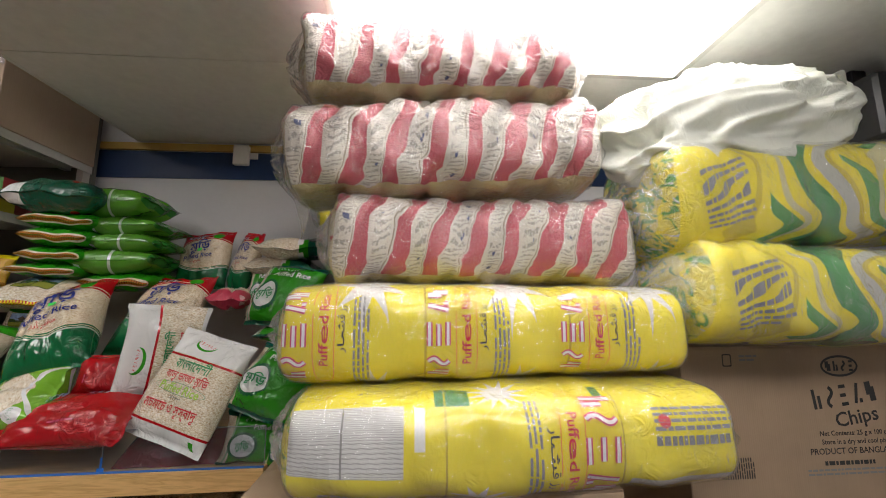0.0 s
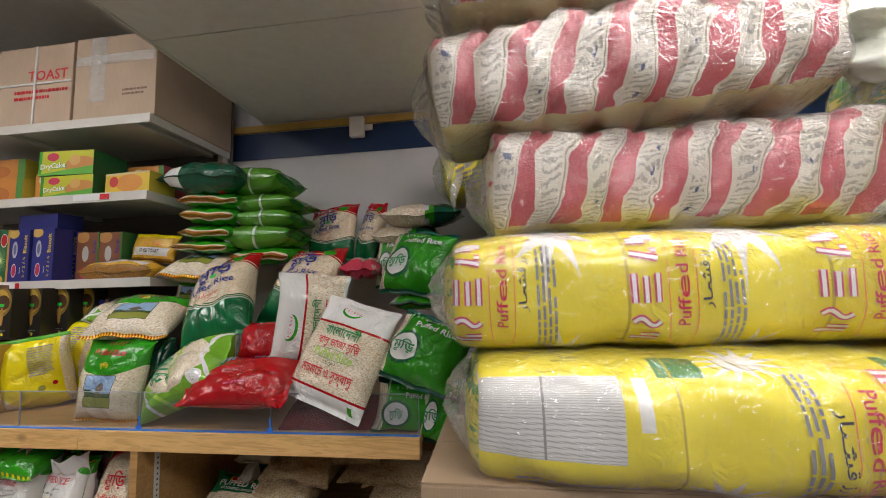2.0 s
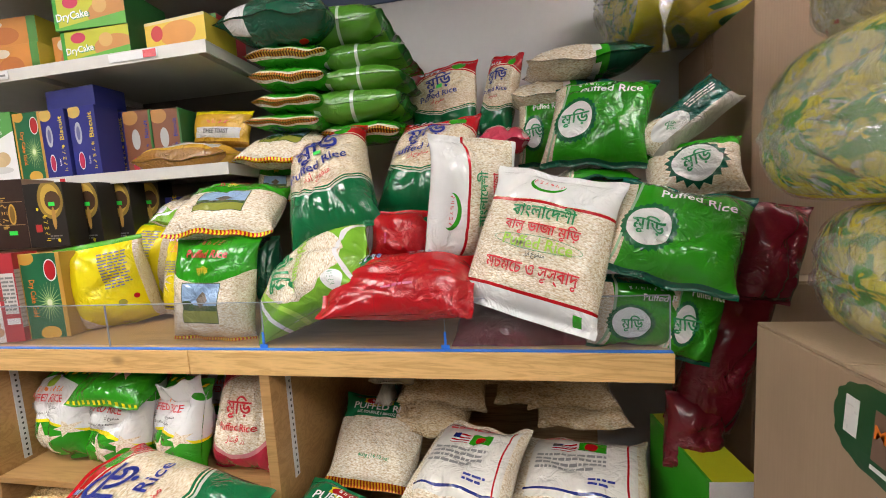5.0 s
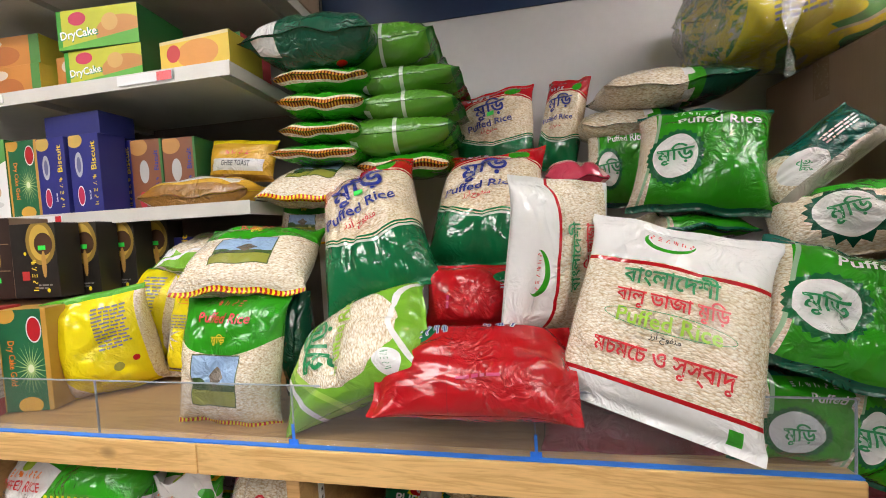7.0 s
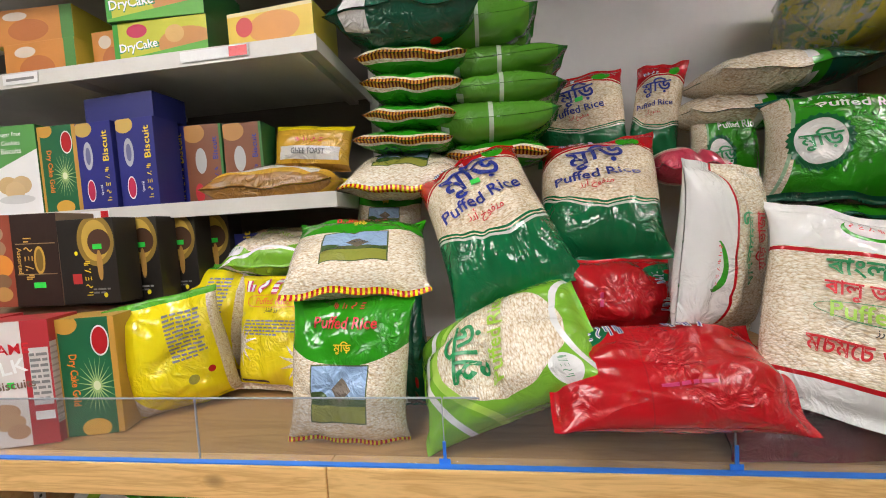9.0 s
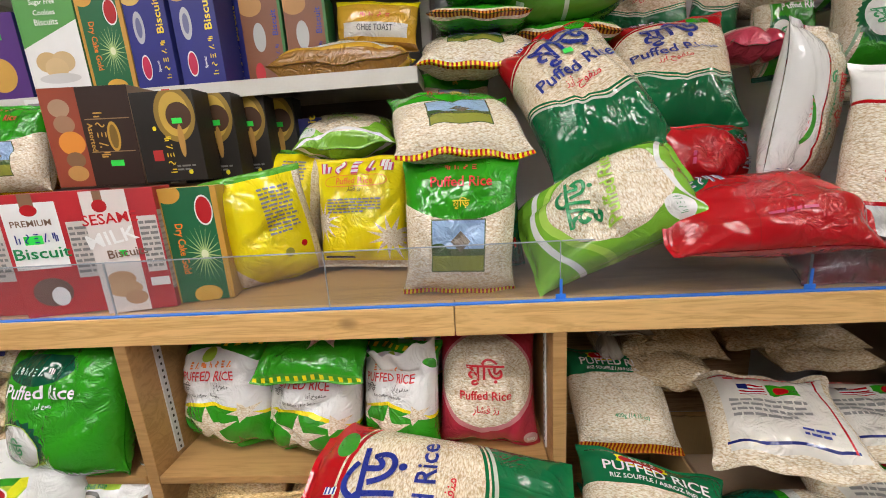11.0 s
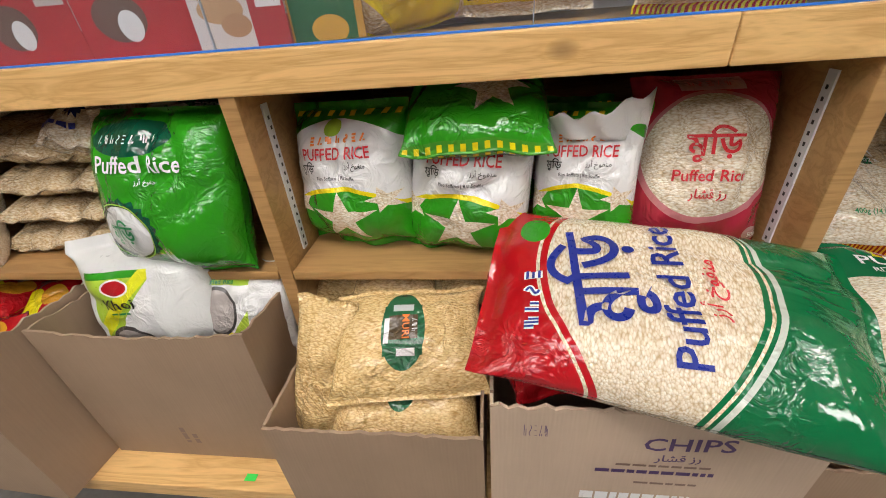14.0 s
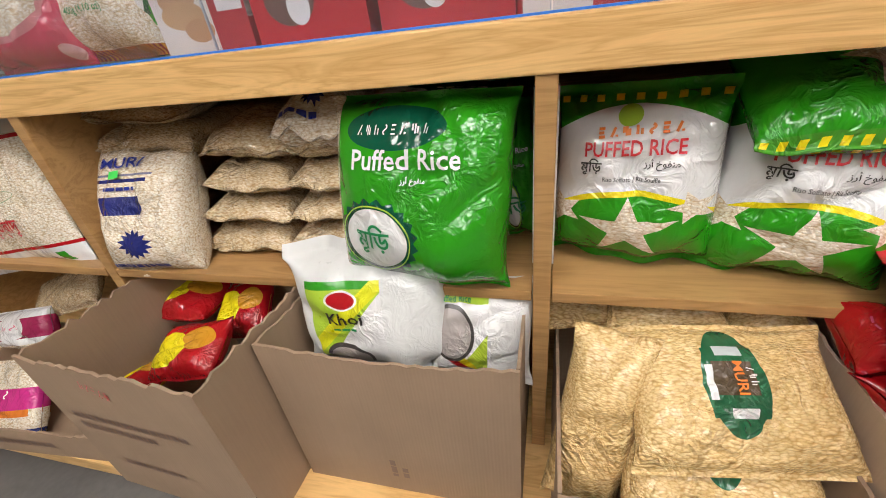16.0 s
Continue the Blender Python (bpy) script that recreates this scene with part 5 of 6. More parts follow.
P_OV = card_print("print_red_white_box", (0.50, 0.02, 0.03), lambda u, v: [(box_mask(u, v, 0.04, 0.62, 0.40, 0.93), WHITE), (box_mask(u, v, 0.68, 0.96, 0.30, 0.76), (0.6, 0.55, 0.52)), (disc_mask(u, v, 0.35, 0.20, 0.22, 0.12), (0.16, 0.09, 0.07)), (disc_mask(u, v, 0.42, 0.16, 0.10, 0.08), WHITE), (box_mask(u, v, 0.25, 0.40, 0.86, 1.0), (0.25, 0.14, 0.08)), (disc_mask(u, v, 0.33, 0.87, 0.09, 0.045), RED), (box_mask(u, v, 0.2, 0.40, 0.60, 0.67), (0.03, 0.75, 0.08))])
P_SES = card_print("print_white_red_box", (0.72, 0.66, 0.64), lambda u, v: [(u > 0.62, (0.45, 0.03, 0.04)), (box_mask(u, v, 0.70, 0.97, 0.32, 0.78), (0.66, 0.62, 0.60)), (box_mask(u, v, 0.18, 0.30, 0.88, 1.0), (0.25, 0.14, 0.08)), (disc_mask(u, v, 0.24, 0.88, 0.10, 0.05), RED), (disc_mask(u, v, 0.30, 0.28, 0.20, 0.07), (0.52, 0.30, 0.16)), (disc_mask(u, v, 0.32, 0.20, 0.24, 0.07), (0.56, 0.34, 0.18)), (disc_mask(u, v, 0.45, 0.12, 0.16, 0.06), (0.50, 0.28, 0.15)), (box_mask(u, v, 0.36, 0.46, 0.47, 0.52), (0.03, 0.75, 0.08)), (box_mask(u, v, 0.70, 0.97, 0.2, 0.27), WHITE)])
P_GOLD = card_print("print_green_gold_box", (0.01, 0.13, 0.05), lambda u, v: [(u < 0.07, (0.55, 0.30, 0.05)), (u > 0.90, (0.55, 0.30, 0.05)), (star_mask(u, v, 0.62, 0.42, 0.34, 0.26, 22, 0.2), (0.40, 0.55, 0.22)), (disc_mask(u, v, 0.62, 0.42, 0.06, 0.04), (0.75, 0.78, 0.55)), (disc_mask(u, v, 0.74, 0.80, 0.15, 0.13), WHITE), (disc_mask(u, v, 0.74, 0.80, 0.13, 0.115), RED), (disc_mask(u, v, 0.55, 0.06, 0.24, 0.08), (0.65, 0.36, 0.05)), (disc_mask(u, v, 0.20, 0.95, 0.2, 0.08), (0.60, 0.32, 0.05))])
P_SEL = card_print("print_dark_assortment_box", (0.028, 0.012, 0.008), lambda u, v: [(u < 0.42, (0.30, 0.06, 0.03)), (disc_mask(u, v, 0.20, 0.80, 0.12, 0.09), (0.42, 0.28, 0.18)), (disc_mask(u, v, 0.22, 0.64, 0.12, 0.09), (0.35, 0.20, 0.12)), (disc_mask(u, v, 0.26, 0.45, 0.15, 0.12), (0.70, 0.27, 0.04)), (disc_mask(u, v, 0.26, 0.28, 0.11, 0.08), (0.22, 0.12, 0.06)), (disc_mask(u, v, 0.25, 0.14, 0.12, 0.08), (0.50, 0.27, 0.08)), (disc_mask(u, v, 0.75, 0.50, 0.07, 0.15), (0.55, 0.33, 0.05)), (disc_mask(u, v, 0.75, 0.50, 0.045, 0.12), (0.20, 0.12, 0.02)), (box_mask(u, v, 0.46, 0.96, 0.675, 0.685), (0.3, 0.2, 0.1)), (box_mask(u, v, 0.46, 0.96, 0.345, 0.355), (0.3, 0.2, 0.1)), (box_mask(u, v, 0.65, 0.80, 0.20, 0.26), (0.03, 0.75, 0.08))])
P_ROMA = card_print("print_black_coffee_box", (0.012, 0.010, 0.008), lambda u, v: [(disc_mask(u, v, 0.66, 0.74, 0.32, 0.30), (0.28, 0.18, 0.03)), (disc_mask(u, v, 0.66, 0.74, 0.24, 0.24), (0.55, 0.36, 0.06)), (disc_mask(u, v, 0.72, 0.72, 0.20, 0.15), (0.07, 0.03, 0.015)), (disc_mask(u, v, 0.70, 0.45, 0.05, 0.18), (0.45, 0.25, 0.06)), (box_mask(u, v, 0.60, 0.76, 0.64, 0.70), (0.03, 0.75, 0.08)), (disc_mask(u, v, 0.30, 0.60, 0.03, 0.025), YELLOW), (disc_mask(u, v, 0.75, 0.10, 0.035, 0.03), YELLOW), (box_mask(u, v, 0.20, 0.36, 0.24, 0.36), (0.45, 0.03, 0.03))])
P_SUGAR = card_print("print_green_cookie_box", WHITE, lambda u, v: [((v - u * 0.25) > 0.48, (0.10, 0.34, 0.08)), (disc_mask(u, v, 0.35, 0.34, 0.20, 0.10), (0.60, 0.42, 0.20)), (disc_mask(u, v, 0.62, 0.34, 0.20, 0.10), (0.62, 0.45, 0.24)), (disc_mask(u, v, 0.48, 0.28, 0.20, 0.10), (0.66, 0.48, 0.25)), (disc_mask(u, v, 0.5, 0.18, 0.36, 0.05), (0.62, 0.62, 0.62))])
P_NAVY = card_print("print_blue_biscuit_box", (0.018, 0.022, 0.20), lambda u, v: [(disc_mask(u, v, 0.22, 0.93, 0.25, 0.09), (0.60, 0.40, 0.10)), (disc_mask(u, v, 0.30, 0.62, 0.13, 0.16), (0.45, 0.46, 0.50)), (disc_mask(u, v, 0.30, 0.62, 0.07, 0.10), (0.15, 0.16, 0.3)), (disc_mask(u, v, 0.30, 0.22, 0.12, 0.13), WHITE), (disc_mask(u, v, 0.30, 0.22, 0.10, 0.115), (0.55, 0.02, 0.08))])
P_BROWN = card_print("print_brown_biscuit_box", (0.20, 0.07, 0.03), lambda u, v: [(disc_mask(u, v, 0.40, 0.55, 0.15, 0.16), (0.42, 0.42, 0.42)), (disc_mask(u, v, 0.25, 0.90, 0.30, 0.12), (0.45, 0.22, 0.06)), (disc_mask(u, v, 0.30, 0.15, 0.12, 0.12), (0.50, 0.02, 0.03)), (u > 0.93, (0.03, 0.16, 0.03))])
P_PURPLE = card_print("print_purple_box", (0.09, 0.03, 0.20), lambda u, v: [(disc_mask(u, v, 0.5, 0.3, 0.3, 0.2), (0.65, 0.38, 0.08)), (box_mask(u, v, 0.5, 0.7, 0.7, 0.8), (0.03, 0.75, 0.08))])
P_CAKE = card_print("print_yellow_green_cake_box", (0.50, 0.52, 0.015), lambda u, v: [(disc_mask(u, v, 0.78, 0.35, 0.30, 0.40), (0.55, 0.24, 0.05)), (disc_mask(u, v, 0.66, 0.60, 0.10, 0.22), (0.62, 0.36, 0.10)), (u < 0.06, GREEN), ((v - u * 0.3) < 0.06, (0.10, 0.40, 0.03)), (disc_mask(u, v, 0.26, 0.76, 0.11, 0.17), (0.55, 0.02, 0.08))])
P_ORANGE = card_print("print_orange_box", (0.62, 0.25, 0.05), lambda u, v: [(u > 0.85, (0.08, 0.25, 0.05)), (disc_mask(u, v, 0.45, 0.40, 0.25, 0.30), (0.50, 0.16, 0.04)), (disc_mask(u, v, 0.3, 0.8, 0.15, 0.12), (0.7, 0.6, 0.5))])
P_YELLOW = card_print("print_yellow_orange_box", (0.75, 0.52, 0.05), lambda u, v: [(disc_mask(u, v, 0.55, 0.5, 0.30, 0.4), (0.70, 0.30, 0.06)), (disc_mask(u, v, 0.2, 0.6, 0.1, 0.25), (0.6, 0.05, 0.05)), (v > 0.9, (0.7, 0.6, 0.3))])


def d_txt(*items):
    def f(e, w, h, base):
        for step, (body, x, z, size, ink, turn, *st) in enumerate(items):
            s = lambda a, b, k=step: base(a, b) - np.array([0, 0.0003 * k, 0])
            if body == "*":
                blob_mark(e, x * w, z * h, st[0] * h if abs(turn) == 90 else st[0] * w, size * (w if abs(turn) == 90 else h), ink, s, turn, 5)
            elif body == "=":
                bars(e, x * w, z * h, st[0] * w, st[1] * h, st[2], ink, s, turn)
            else:
                letter(e, body, x * w, z * h, size * (w if abs(turn) == 90 else h), ink, s, turn, st[0] if st else 1.0)
    return f


SIDE_PALE = card_print("print_pale_side_panel", (0.58, 0.48, 0.46), lambda u, v: [((v * 40.0).op("PINGPONG", 1.0) > 0.7, (0.40, 0.32, 0.31)), (v > 0.82, (0.42, 0.03, 0.04)), (v < 0.16, (0.42, 0.03, 0.04))])
SIDE_RED, SIDE_GREEN, SIDE_NAVY = plain("card_red", (0.42, 0.03, 0.04), 0.4), plain("card_green", (0.02, 0.14, 0.04), 0.4), plain("card_navy", (0.02, 0.025, 0.16), 0.4)
SIDE_BLACK, SIDE_BROWN, SIDE_YEL, SIDE_GOLD = plain("card_black", (0.02, 0.016, 0.014), 0.4), plain("card_brown", (0.30, 0.20, 0.12), 0.5), plain("card_yellow", (0.55, 0.45, 0.05), 0.4), plain("card_gold", (0.50, 0.30, 0.06), 0.4)

OVT = d_txt(("PREMIUM", -0.18, 0.27, 0.05, "brown", 0), ("*", -0.16, 0.15, 0.10, "blue", 0, 0.5), ("Biscuit", -0.14, 0.03, 0.09, "green", 0, 1.2), ("=", 0.32, 0.03, 0, "grey", 0, 0.24, 0.4, 9))
SST = d_txt(("SESAME", -0.16, 0.28, 0.085, "red", 2, 1.0), ("MILK", -0.18, 0.13, 0.11, "white", 10, 1.1), ("Biscuits", -0.02, 0.0, 0.07, "brown", 4), ("=", 0.34, 0.05, 0, "grey", 0, 0.24, 0.4, 9))
GLD = d_txt(("Dry Cake Gold", -0.24, -0.02, 0.17, "orange", -90, 0.85))
SLT = d_txt(("*", 0.12, 0.02, 0.14, "gold", -90, 0.5), ("Assorted", 0.01, 0.0, 0.06, "gold", -90))
ROM = d_txt(("*", -0.02, -0.20, 0.15, "yellow", 90, 0.45), ("=", 0.2, -0.35, 0, "grey", 0, 0.3, 0.08, 2))
SUG = d_txt(("Sugar Free", 0, 0.40, 0.06, "white", 0), ("Cookies", 0, 0.31, 0.05, "white", 0), ("Biscuits", 0, 0.22, 0.06, "white", 0))
HOR = d_txt(("Biscuit", 0.30, 0.22, 0.17, "yellow", 90, 1.15), ("*", 0.30, -0.22, 0.16, "yellow", 90, 0.42), ("Special", 0.12, -0.28, 0.08, "white", 90))
BRN = d_txt(("Biscuit", 0.30, 0.20, 0.14, "blue", 90, 1.1), ("*", 0.30, -0.20, 0.12, "blue", 90, 0.35))
CAK = d_txt(("DryCake", -0.225, -0.16, 0.30, "green", 4, 1.0), ("DryCake", -0.23, -0.14, 0.28, "white", 4, 1.0))

# deck, lower row and upper row
packet("biscuit_box", -2.330, -2.170, DECK, 1.258, 1.262, 0.075, P_OV, SIDE_PALE, "red and white biscuit box on the deck", 14, decor=OVT)
packet("biscuit_box", -2.166, -2.040, DECK, 1.256, 1.268, 0.075, P_SES, SIDE_PALE, "white and red sesame milk biscuit box", 15, decor=SST)
packet("biscuit_box", -2.052, -1.940, DECK, 1.250, 1.312, 0.075, P_GOLD, SIDE_GOLD, "green and gold dry cake box", 14, decor=GLD)
packet("biscuit_box", -2.500, -2.345, DECK, 1.255, 1.262, 0.075, P_OV, SIDE_PALE, "red and white biscuit box on the deck", 4, decor=OVT)
packet("biscuit_box", -2.66, -2.515, DECK, 1.25, 1.266, 0.075, P_SES, SIDE_PALE, "white and red sesame milk biscuit box", 2, decor=SST)
packet("biscuit_box", -2.338, -2.142, 1.262, 1.472, 1.40, 0.09, P_SEL, SIDE_BROWN, "dark assorted biscuit box with gold lettering", 3, 1, decor=SLT)
for k in range(4):
    packet("coffee_box", -2.137 + 0.045 * k, -1.998 + 0.045 * k, 1.262 if k == 0 else 1.255, 1.452, 1.405 + 0.064 * k, 0.058, P_ROMA, SIDE_BLACK, "black and gold biscuit box with a coffee cup", 2, decor=ROM)
packet("storage_box", -2.56, -1.90, DECK, 1.252, 1.44, 0.30, SIDE_BROWN, SIDE_BROWN, "plain brown carton behind the biscuit boxes")
packet("biscuit_box", -1.93, -1.80, 1.255, 1.40, 1.62, 0.06, P_NAVY, SIDE_NAVY, "dark blue biscuit box in shadow", decor=HOR)
packet("storage_box", -1.94, -1.76, DECK, 1.252, 1.60, 0.2, SIDE_BROWN, SIDE_BROWN, "plain brown carton at the back of the deck")
# second shelf
Z2 = 1.4825
packet("biscuit_box", -2.63, -2.488, Z2, 1.68, 1.53, 0.07, P_PURPLE, SIDE_NAVY, "purple biscuit box with green sticker")
packet("biscuit_box", -2.478, -2.335, Z2, 1.715, 1.53, 0.075, P_SUGAR, SIDE_GREEN, "green and white sugar free biscuit box", 3, decor=SUG)
packet("biscuit_box", -2.330, -2.215, Z2, 1.705, 1.535, 0.075, P_GOLD, SIDE_GOLD, "green and gold dry cake box", 0, decor=GLD)
packet("biscuit_box", -2.205, -2.098, Z2, 1.70, 1.525, 0.075, P_NAVY, SIDE_NAVY, "dark blue biscuit box with yellow lettering", -3, decor=HOR)
packet("biscuit_box", -2.090, -1.980, Z2, 1.70, 1.525, 0.075, P_NAVY, SIDE_NAVY, "dark blue biscuit box with yellow lettering", -3, decor=HOR)
packet("biscuit_box", -2.075, -1.965, Z2, 1.695, 1.610, 0.075, P_NAVY, SIDE_NAVY, "dark blue biscuit box with yellow lettering", -3, decor=HOR)
packet("biscuit_box", -2.060, -1.945, Z2, 1.69, 1.700, 0.075, P_NAVY, SIDE_NAVY, "dark blue biscuit box with yellow lettering", -3, decor=HOR)
packet("biscuit_box", -2.19, -1.985, 1.7015, 1.765, 1.54, 0.10, SIDE_NAVY, SIDE_NAVY, "dark blue biscuit box lying on others", -3)
packet("biscuit_box", -1.965, -1.862, Z2, 1.69, 1.60, 0.075, P_BROWN, SIDE_GREEN, "brown biscuit box with green side", 2, decor=BRN)
packet("biscuit_box", -1.855, -1.750, Z2, 1.685, 1.60, 0.075, P_BROWN, SIDE_GREEN, "brown biscuit box with green side", 2, decor=BRN)
# top shelf of boxes
Z1 = 1.8255
packet("cake_box", -2.056, -1.815, Z1, 1.918, 1.515, 0.16, P_CAKE, SIDE_GREEN, "yellow and green dry cake box", 2, decor=CAK)
packet("cake_box", -2.062, -1.820, 1.9185, 2.022, 1.510, 0.16, P_CAKE, SIDE_GREEN, "yellow and green dry cake box", 4, decor=CAK)
packet("cake_box", -2.46, -2.24, Z1, 1.945, 1.58, 0.16, P_ORANGE, SIDE_YEL, "orange biscuit box on the metal shelf", 0)
packet("cake_box", -2.50, -2.26, 1.9455, 2.04, 1.59, 0.16, P_ORANGE, SIDE_YEL, "orange biscuit box on the metal shelf", 3)
packet("cake_box", -2.23, -2.10, Z1, 1.97, 1.62, 0.16, P_ORANGE, SIDE_GREEN, "orange biscuit box on the metal shelf", 0)
packet("cake_box", -1.765, -1.545, Z1, 1.915, 1.525, 0.12, P_YELLOW, SIDE_YEL, "yellow and orange biscuit box", -4)
packet("cake_box", -1.80, -1.62, Z1, 1.985, 1.66, 0.14, P_ORANGE, SIDE_RED, "red-brown biscuit box behind", 0)


packet("snack_carton", -0.375, -0.285, 0.45, 0.785, 1.19, 0.24, M_LABELWHITE, P_CAKE, "yellow and green carton with white sides", 6, group="cartons beside the shelf")


# ---- shipping cartons ----
def closed_carton(x0, x1, y0, y1, z0, z1, label, mat=None, yaw=0.0, tape=True, decor=None):
    w, d, h = x1 - x0, y1 - y0, z1 - z0
    mat = mat or M_CARD2
    e = thing("cardboard_carton", pose((x0 + x1) / 2, (y0 + y1) / 2, z0, 0, 0, yaw), label, "carton")
    bm = bmesh.new()
    add_box(bm, (-w / 2, -d / 2, 0), (w / 2, d / 2, h - 0.004), 0.004)
    mesh_ob("body", bm, mat, e)
    for a, b in ((-d / 2 + 0.001, -0.0015), (0.0015, d / 2 - 0.001)):
        bm = bmesh.new()
        add_box(bm, (-w / 2 + 0.001, a, h - 0.004), (w / 2 - 0.001, b, h), 0.001)
        mesh_ob("flap", bm, mat, e)
    if tape:
        bm = bmesh.new()
        add_box(bm, (-w / 2 - 0.0008, -0.025, h), (w / 2 + 0.0008, 0.025, h + 0.0006))
        add_box(bm, (-w / 2 - 0.0012, -0.025, h - 0.09), (-w / 2 - 0.0004, 0.025, h))
        mesh_ob("tape", bm, M_TAPEBROWN, e)
    if decor:
        def surf(x, z):
            x, z = np.asarray(x, float), np.asarray(z, float)
            return np.stack([x, np.full_like(x, -d / 2 - 0.0009), z + h / 2], -1)
        decor(e, w, h, surf)
    return e


M_TAPEBROWN = plain("brown_parcel_tape", (0.34, 0.235, 0.15), 0.25)

def chip_print(e, w, h, surf):
    top, x = h / 2, 0.02
    blob_mark(e, x, top - 0.055, 0.09, 0.035, "black", surf, 0, 4, thick=0.6)
    ring(e, x, top - 0.055, 0.055, 0.028, 0.006, "black", surf)
    blob_mark(e, x, top - 0.13, 0.20, 0.07, "black", surf, 6, 5, thick=0.5)
    letter(e, "Chips", x + 0.03, top - 0.19, 0.048, "black", surf, 8, 1.1)
    for body, z, size in (("Net Contents: 25 g x 100 pcs", 0.226, 0.0165), ("Store in a dry and cool place", 0.247, 0.0165), ("PRODUCT OF BANGLADESH", 0.268, 0.0155)):
        letter(e, body, x + 0.02, top - z, size, "black", surf)
    bars(e, x + 0.02, top - 0.297, 0.20, 0.02, 1, "black", surf, 0, 7)
    bars(e, x + 0.02, top - 0.318, 0.30, 0.02, 2, "grey", surf, 0, 3)
    bars(e, -0.30, top - 0.30, 0.05, 0.09, 14, "black", surf, 90, 4)
    ring(e, -0.30, top - 0.035, 0.013, 0.016, 0.003, "black", surf, 20, 8)
    bars(e, -0.24, top - 0.03, 0.05, 0.02, 2, "grey", surf, 0, 5)


closed_carton(0.70, 1.56, 1.00, 1.40, 0.80, 1.345, "brown chips carton with dark printed lettering", M_CARD2, 0, True, chip_print)
closed_carton(0.69, 1.57, 0.99, 1.42, 0.0, 0.798, "large plain brown carton under others", M_CARD2)
closed_carton(-0.318, 0.42, 0.797, 1.138, 0.56, 1.098, "plain brown carton with a green oval label", M_CARD2, 0, False)
packet("storage_box", -0.40, -0.295, 0.0, 0.449, 1.19, 0.25, SIDE_BROWN, SIDE_BROWN, "plain brown carton under the yellow carton", 6, group="cartons beside the shelf")
closed_carton(-0.330, 0.43, 0.80, 1.14, 0.0, 0.558, "plain brown carton on the floor", M_CARD2)
closed_carton(-0.14, 0.60, 1.50, 1.92, 1.10, 1.735, "brown carton behind the bales", M_CARD)
closed_carton(-0.16, 0.58, 1.44, 1.92, 0.55, 1.098, "brown carton under another carton", M_CARD)
closed_carton(-0.17, 0.58, 1.43, 1.93, 0.0, 0.548, "brown carton standing on the floor", M_CARD)

# scalloped green label on the carton's end
def end_label():
    e = thing("oval_label", pose(-0.3195, 0.893, 1.036, 90, 0, -90) @ pose(0, 0, 0, 0, 0, -4), "dark green scalloped label stuck on a carton", "label")
    flat = lambda x, z: np.stack([np.asarray(x, float), np.asarray(z, float), np.full(len(np.asarray(x)), 0.0012)], -1)
    bm = bmesh.new()
    rim = []
    for k in range(96):
        a = 2 * math.pi * k / 96
        c, q = math.cos(a), math.sin(a)
        r = 1 + 0.018 * math.cos(16 * a)
        rim.append(bm.verts.new((math.copysign(abs(c) ** 0.7, c) * 0.083 * r, math.copysign(abs(q) ** 0.7, q) * 0.052 * r, 0.0006)))
    bm.faces.new(rim)
    mesh_ob("paper", bm, print_film("green_label_paper", (0.012, 0.085, 0.03), None, 0.3, 0.05), e)
    for name, x0, x1, z0, z1, mat in (("picture", -0.030, 0.022, -0.030, 0.028, INK["brown"]), ("barcode", -0.068, -0.050, -0.020, 0.026, INK["white"]), ("barcode", 0.052, 0.070, -0.026, 0.020, INK["white"]), ("small_print", -0.030, 0.040, -0.041, -0.036, INK["white"])):
        bm = bmesh.new()
        add_box(bm, (x0, z0, 0.0006), (x1, z1, 0.0010))
        mesh_ob(name, bm, mat, e)
    letter(e, "MURI", -0.004, 0.004, 0.016, "orange", flat, 0, 1.0)
    blob_mark(e, -0.004, 0.034, 0.034, 0.012, "white", lambda x, z: flat(x, z), 0, 3)
    letter(e, "18", -0.010, -0.074, 0.018, "grey", lambda x, z: flat(x, z) - np.array([0, 0, 0.0006]), 8, 0.8)
    bm = bmesh.new()
    add_box(bm, (0.012, -0.088, 0.0002), (0.034, -0.068, 0.0006))
    mesh_ob("sticker", bm, M_LABELWHITE, e)


end_label()

# cartons on the top shelf, two with light put into their colour
closed_carton(-1.875, -1.500, 1.475, 1.93, 2.126, 2.48, "brown carton taped shut on the top shelf", M_KRAFT_PALE_LIT, 0, True, d_txt(("=", 0.25, -0.2, 0, "brown", 0, 0.3, 0.1, 2)))
closed_carton(-2.25, -1.882, 1.47, 1.92, 2.126, 2.47, "brown toast carton tied with string", M_KRAFT_PALE_LIT, 0, True, d_txt(("TOAST", 0.18, 0.12, 0.13, "red", 0, 1.0), ("=", 0.1, -0.12, 0, "red", 0, 0.7, 0.16, 2)))
closed_carton(-2.65, -2.26, 1.47, 1.92, 2.126, 2.44, "brown carton on the top shelf", M_CARD)


bm = bmesh.new()
add_box(bm, (-2.062, 1.4655, 2.1262), (-2.054, 1.4690, 2.470))
add_box(bm, (-2.246, 1.4655, 2.30), (-1.884, 1.4688, 2.307))
tagged(mesh_ob("packing_string", bm, M_LABELWHITE), "white packing string round a carton", "string")
bm = bmesh.new()
add_box(bm, (-1.80, 1.4725, 2.20), (-1.73, 1.4742, 2.478))
add_box(bm, (-1.874, 1.4720, 2.36), (-1.502, 1.4738, 2.40))
tagged(mesh_ob("packing_tape", bm, M_FILMHAZE), "crossed clear packing tape on a carton", "tape")


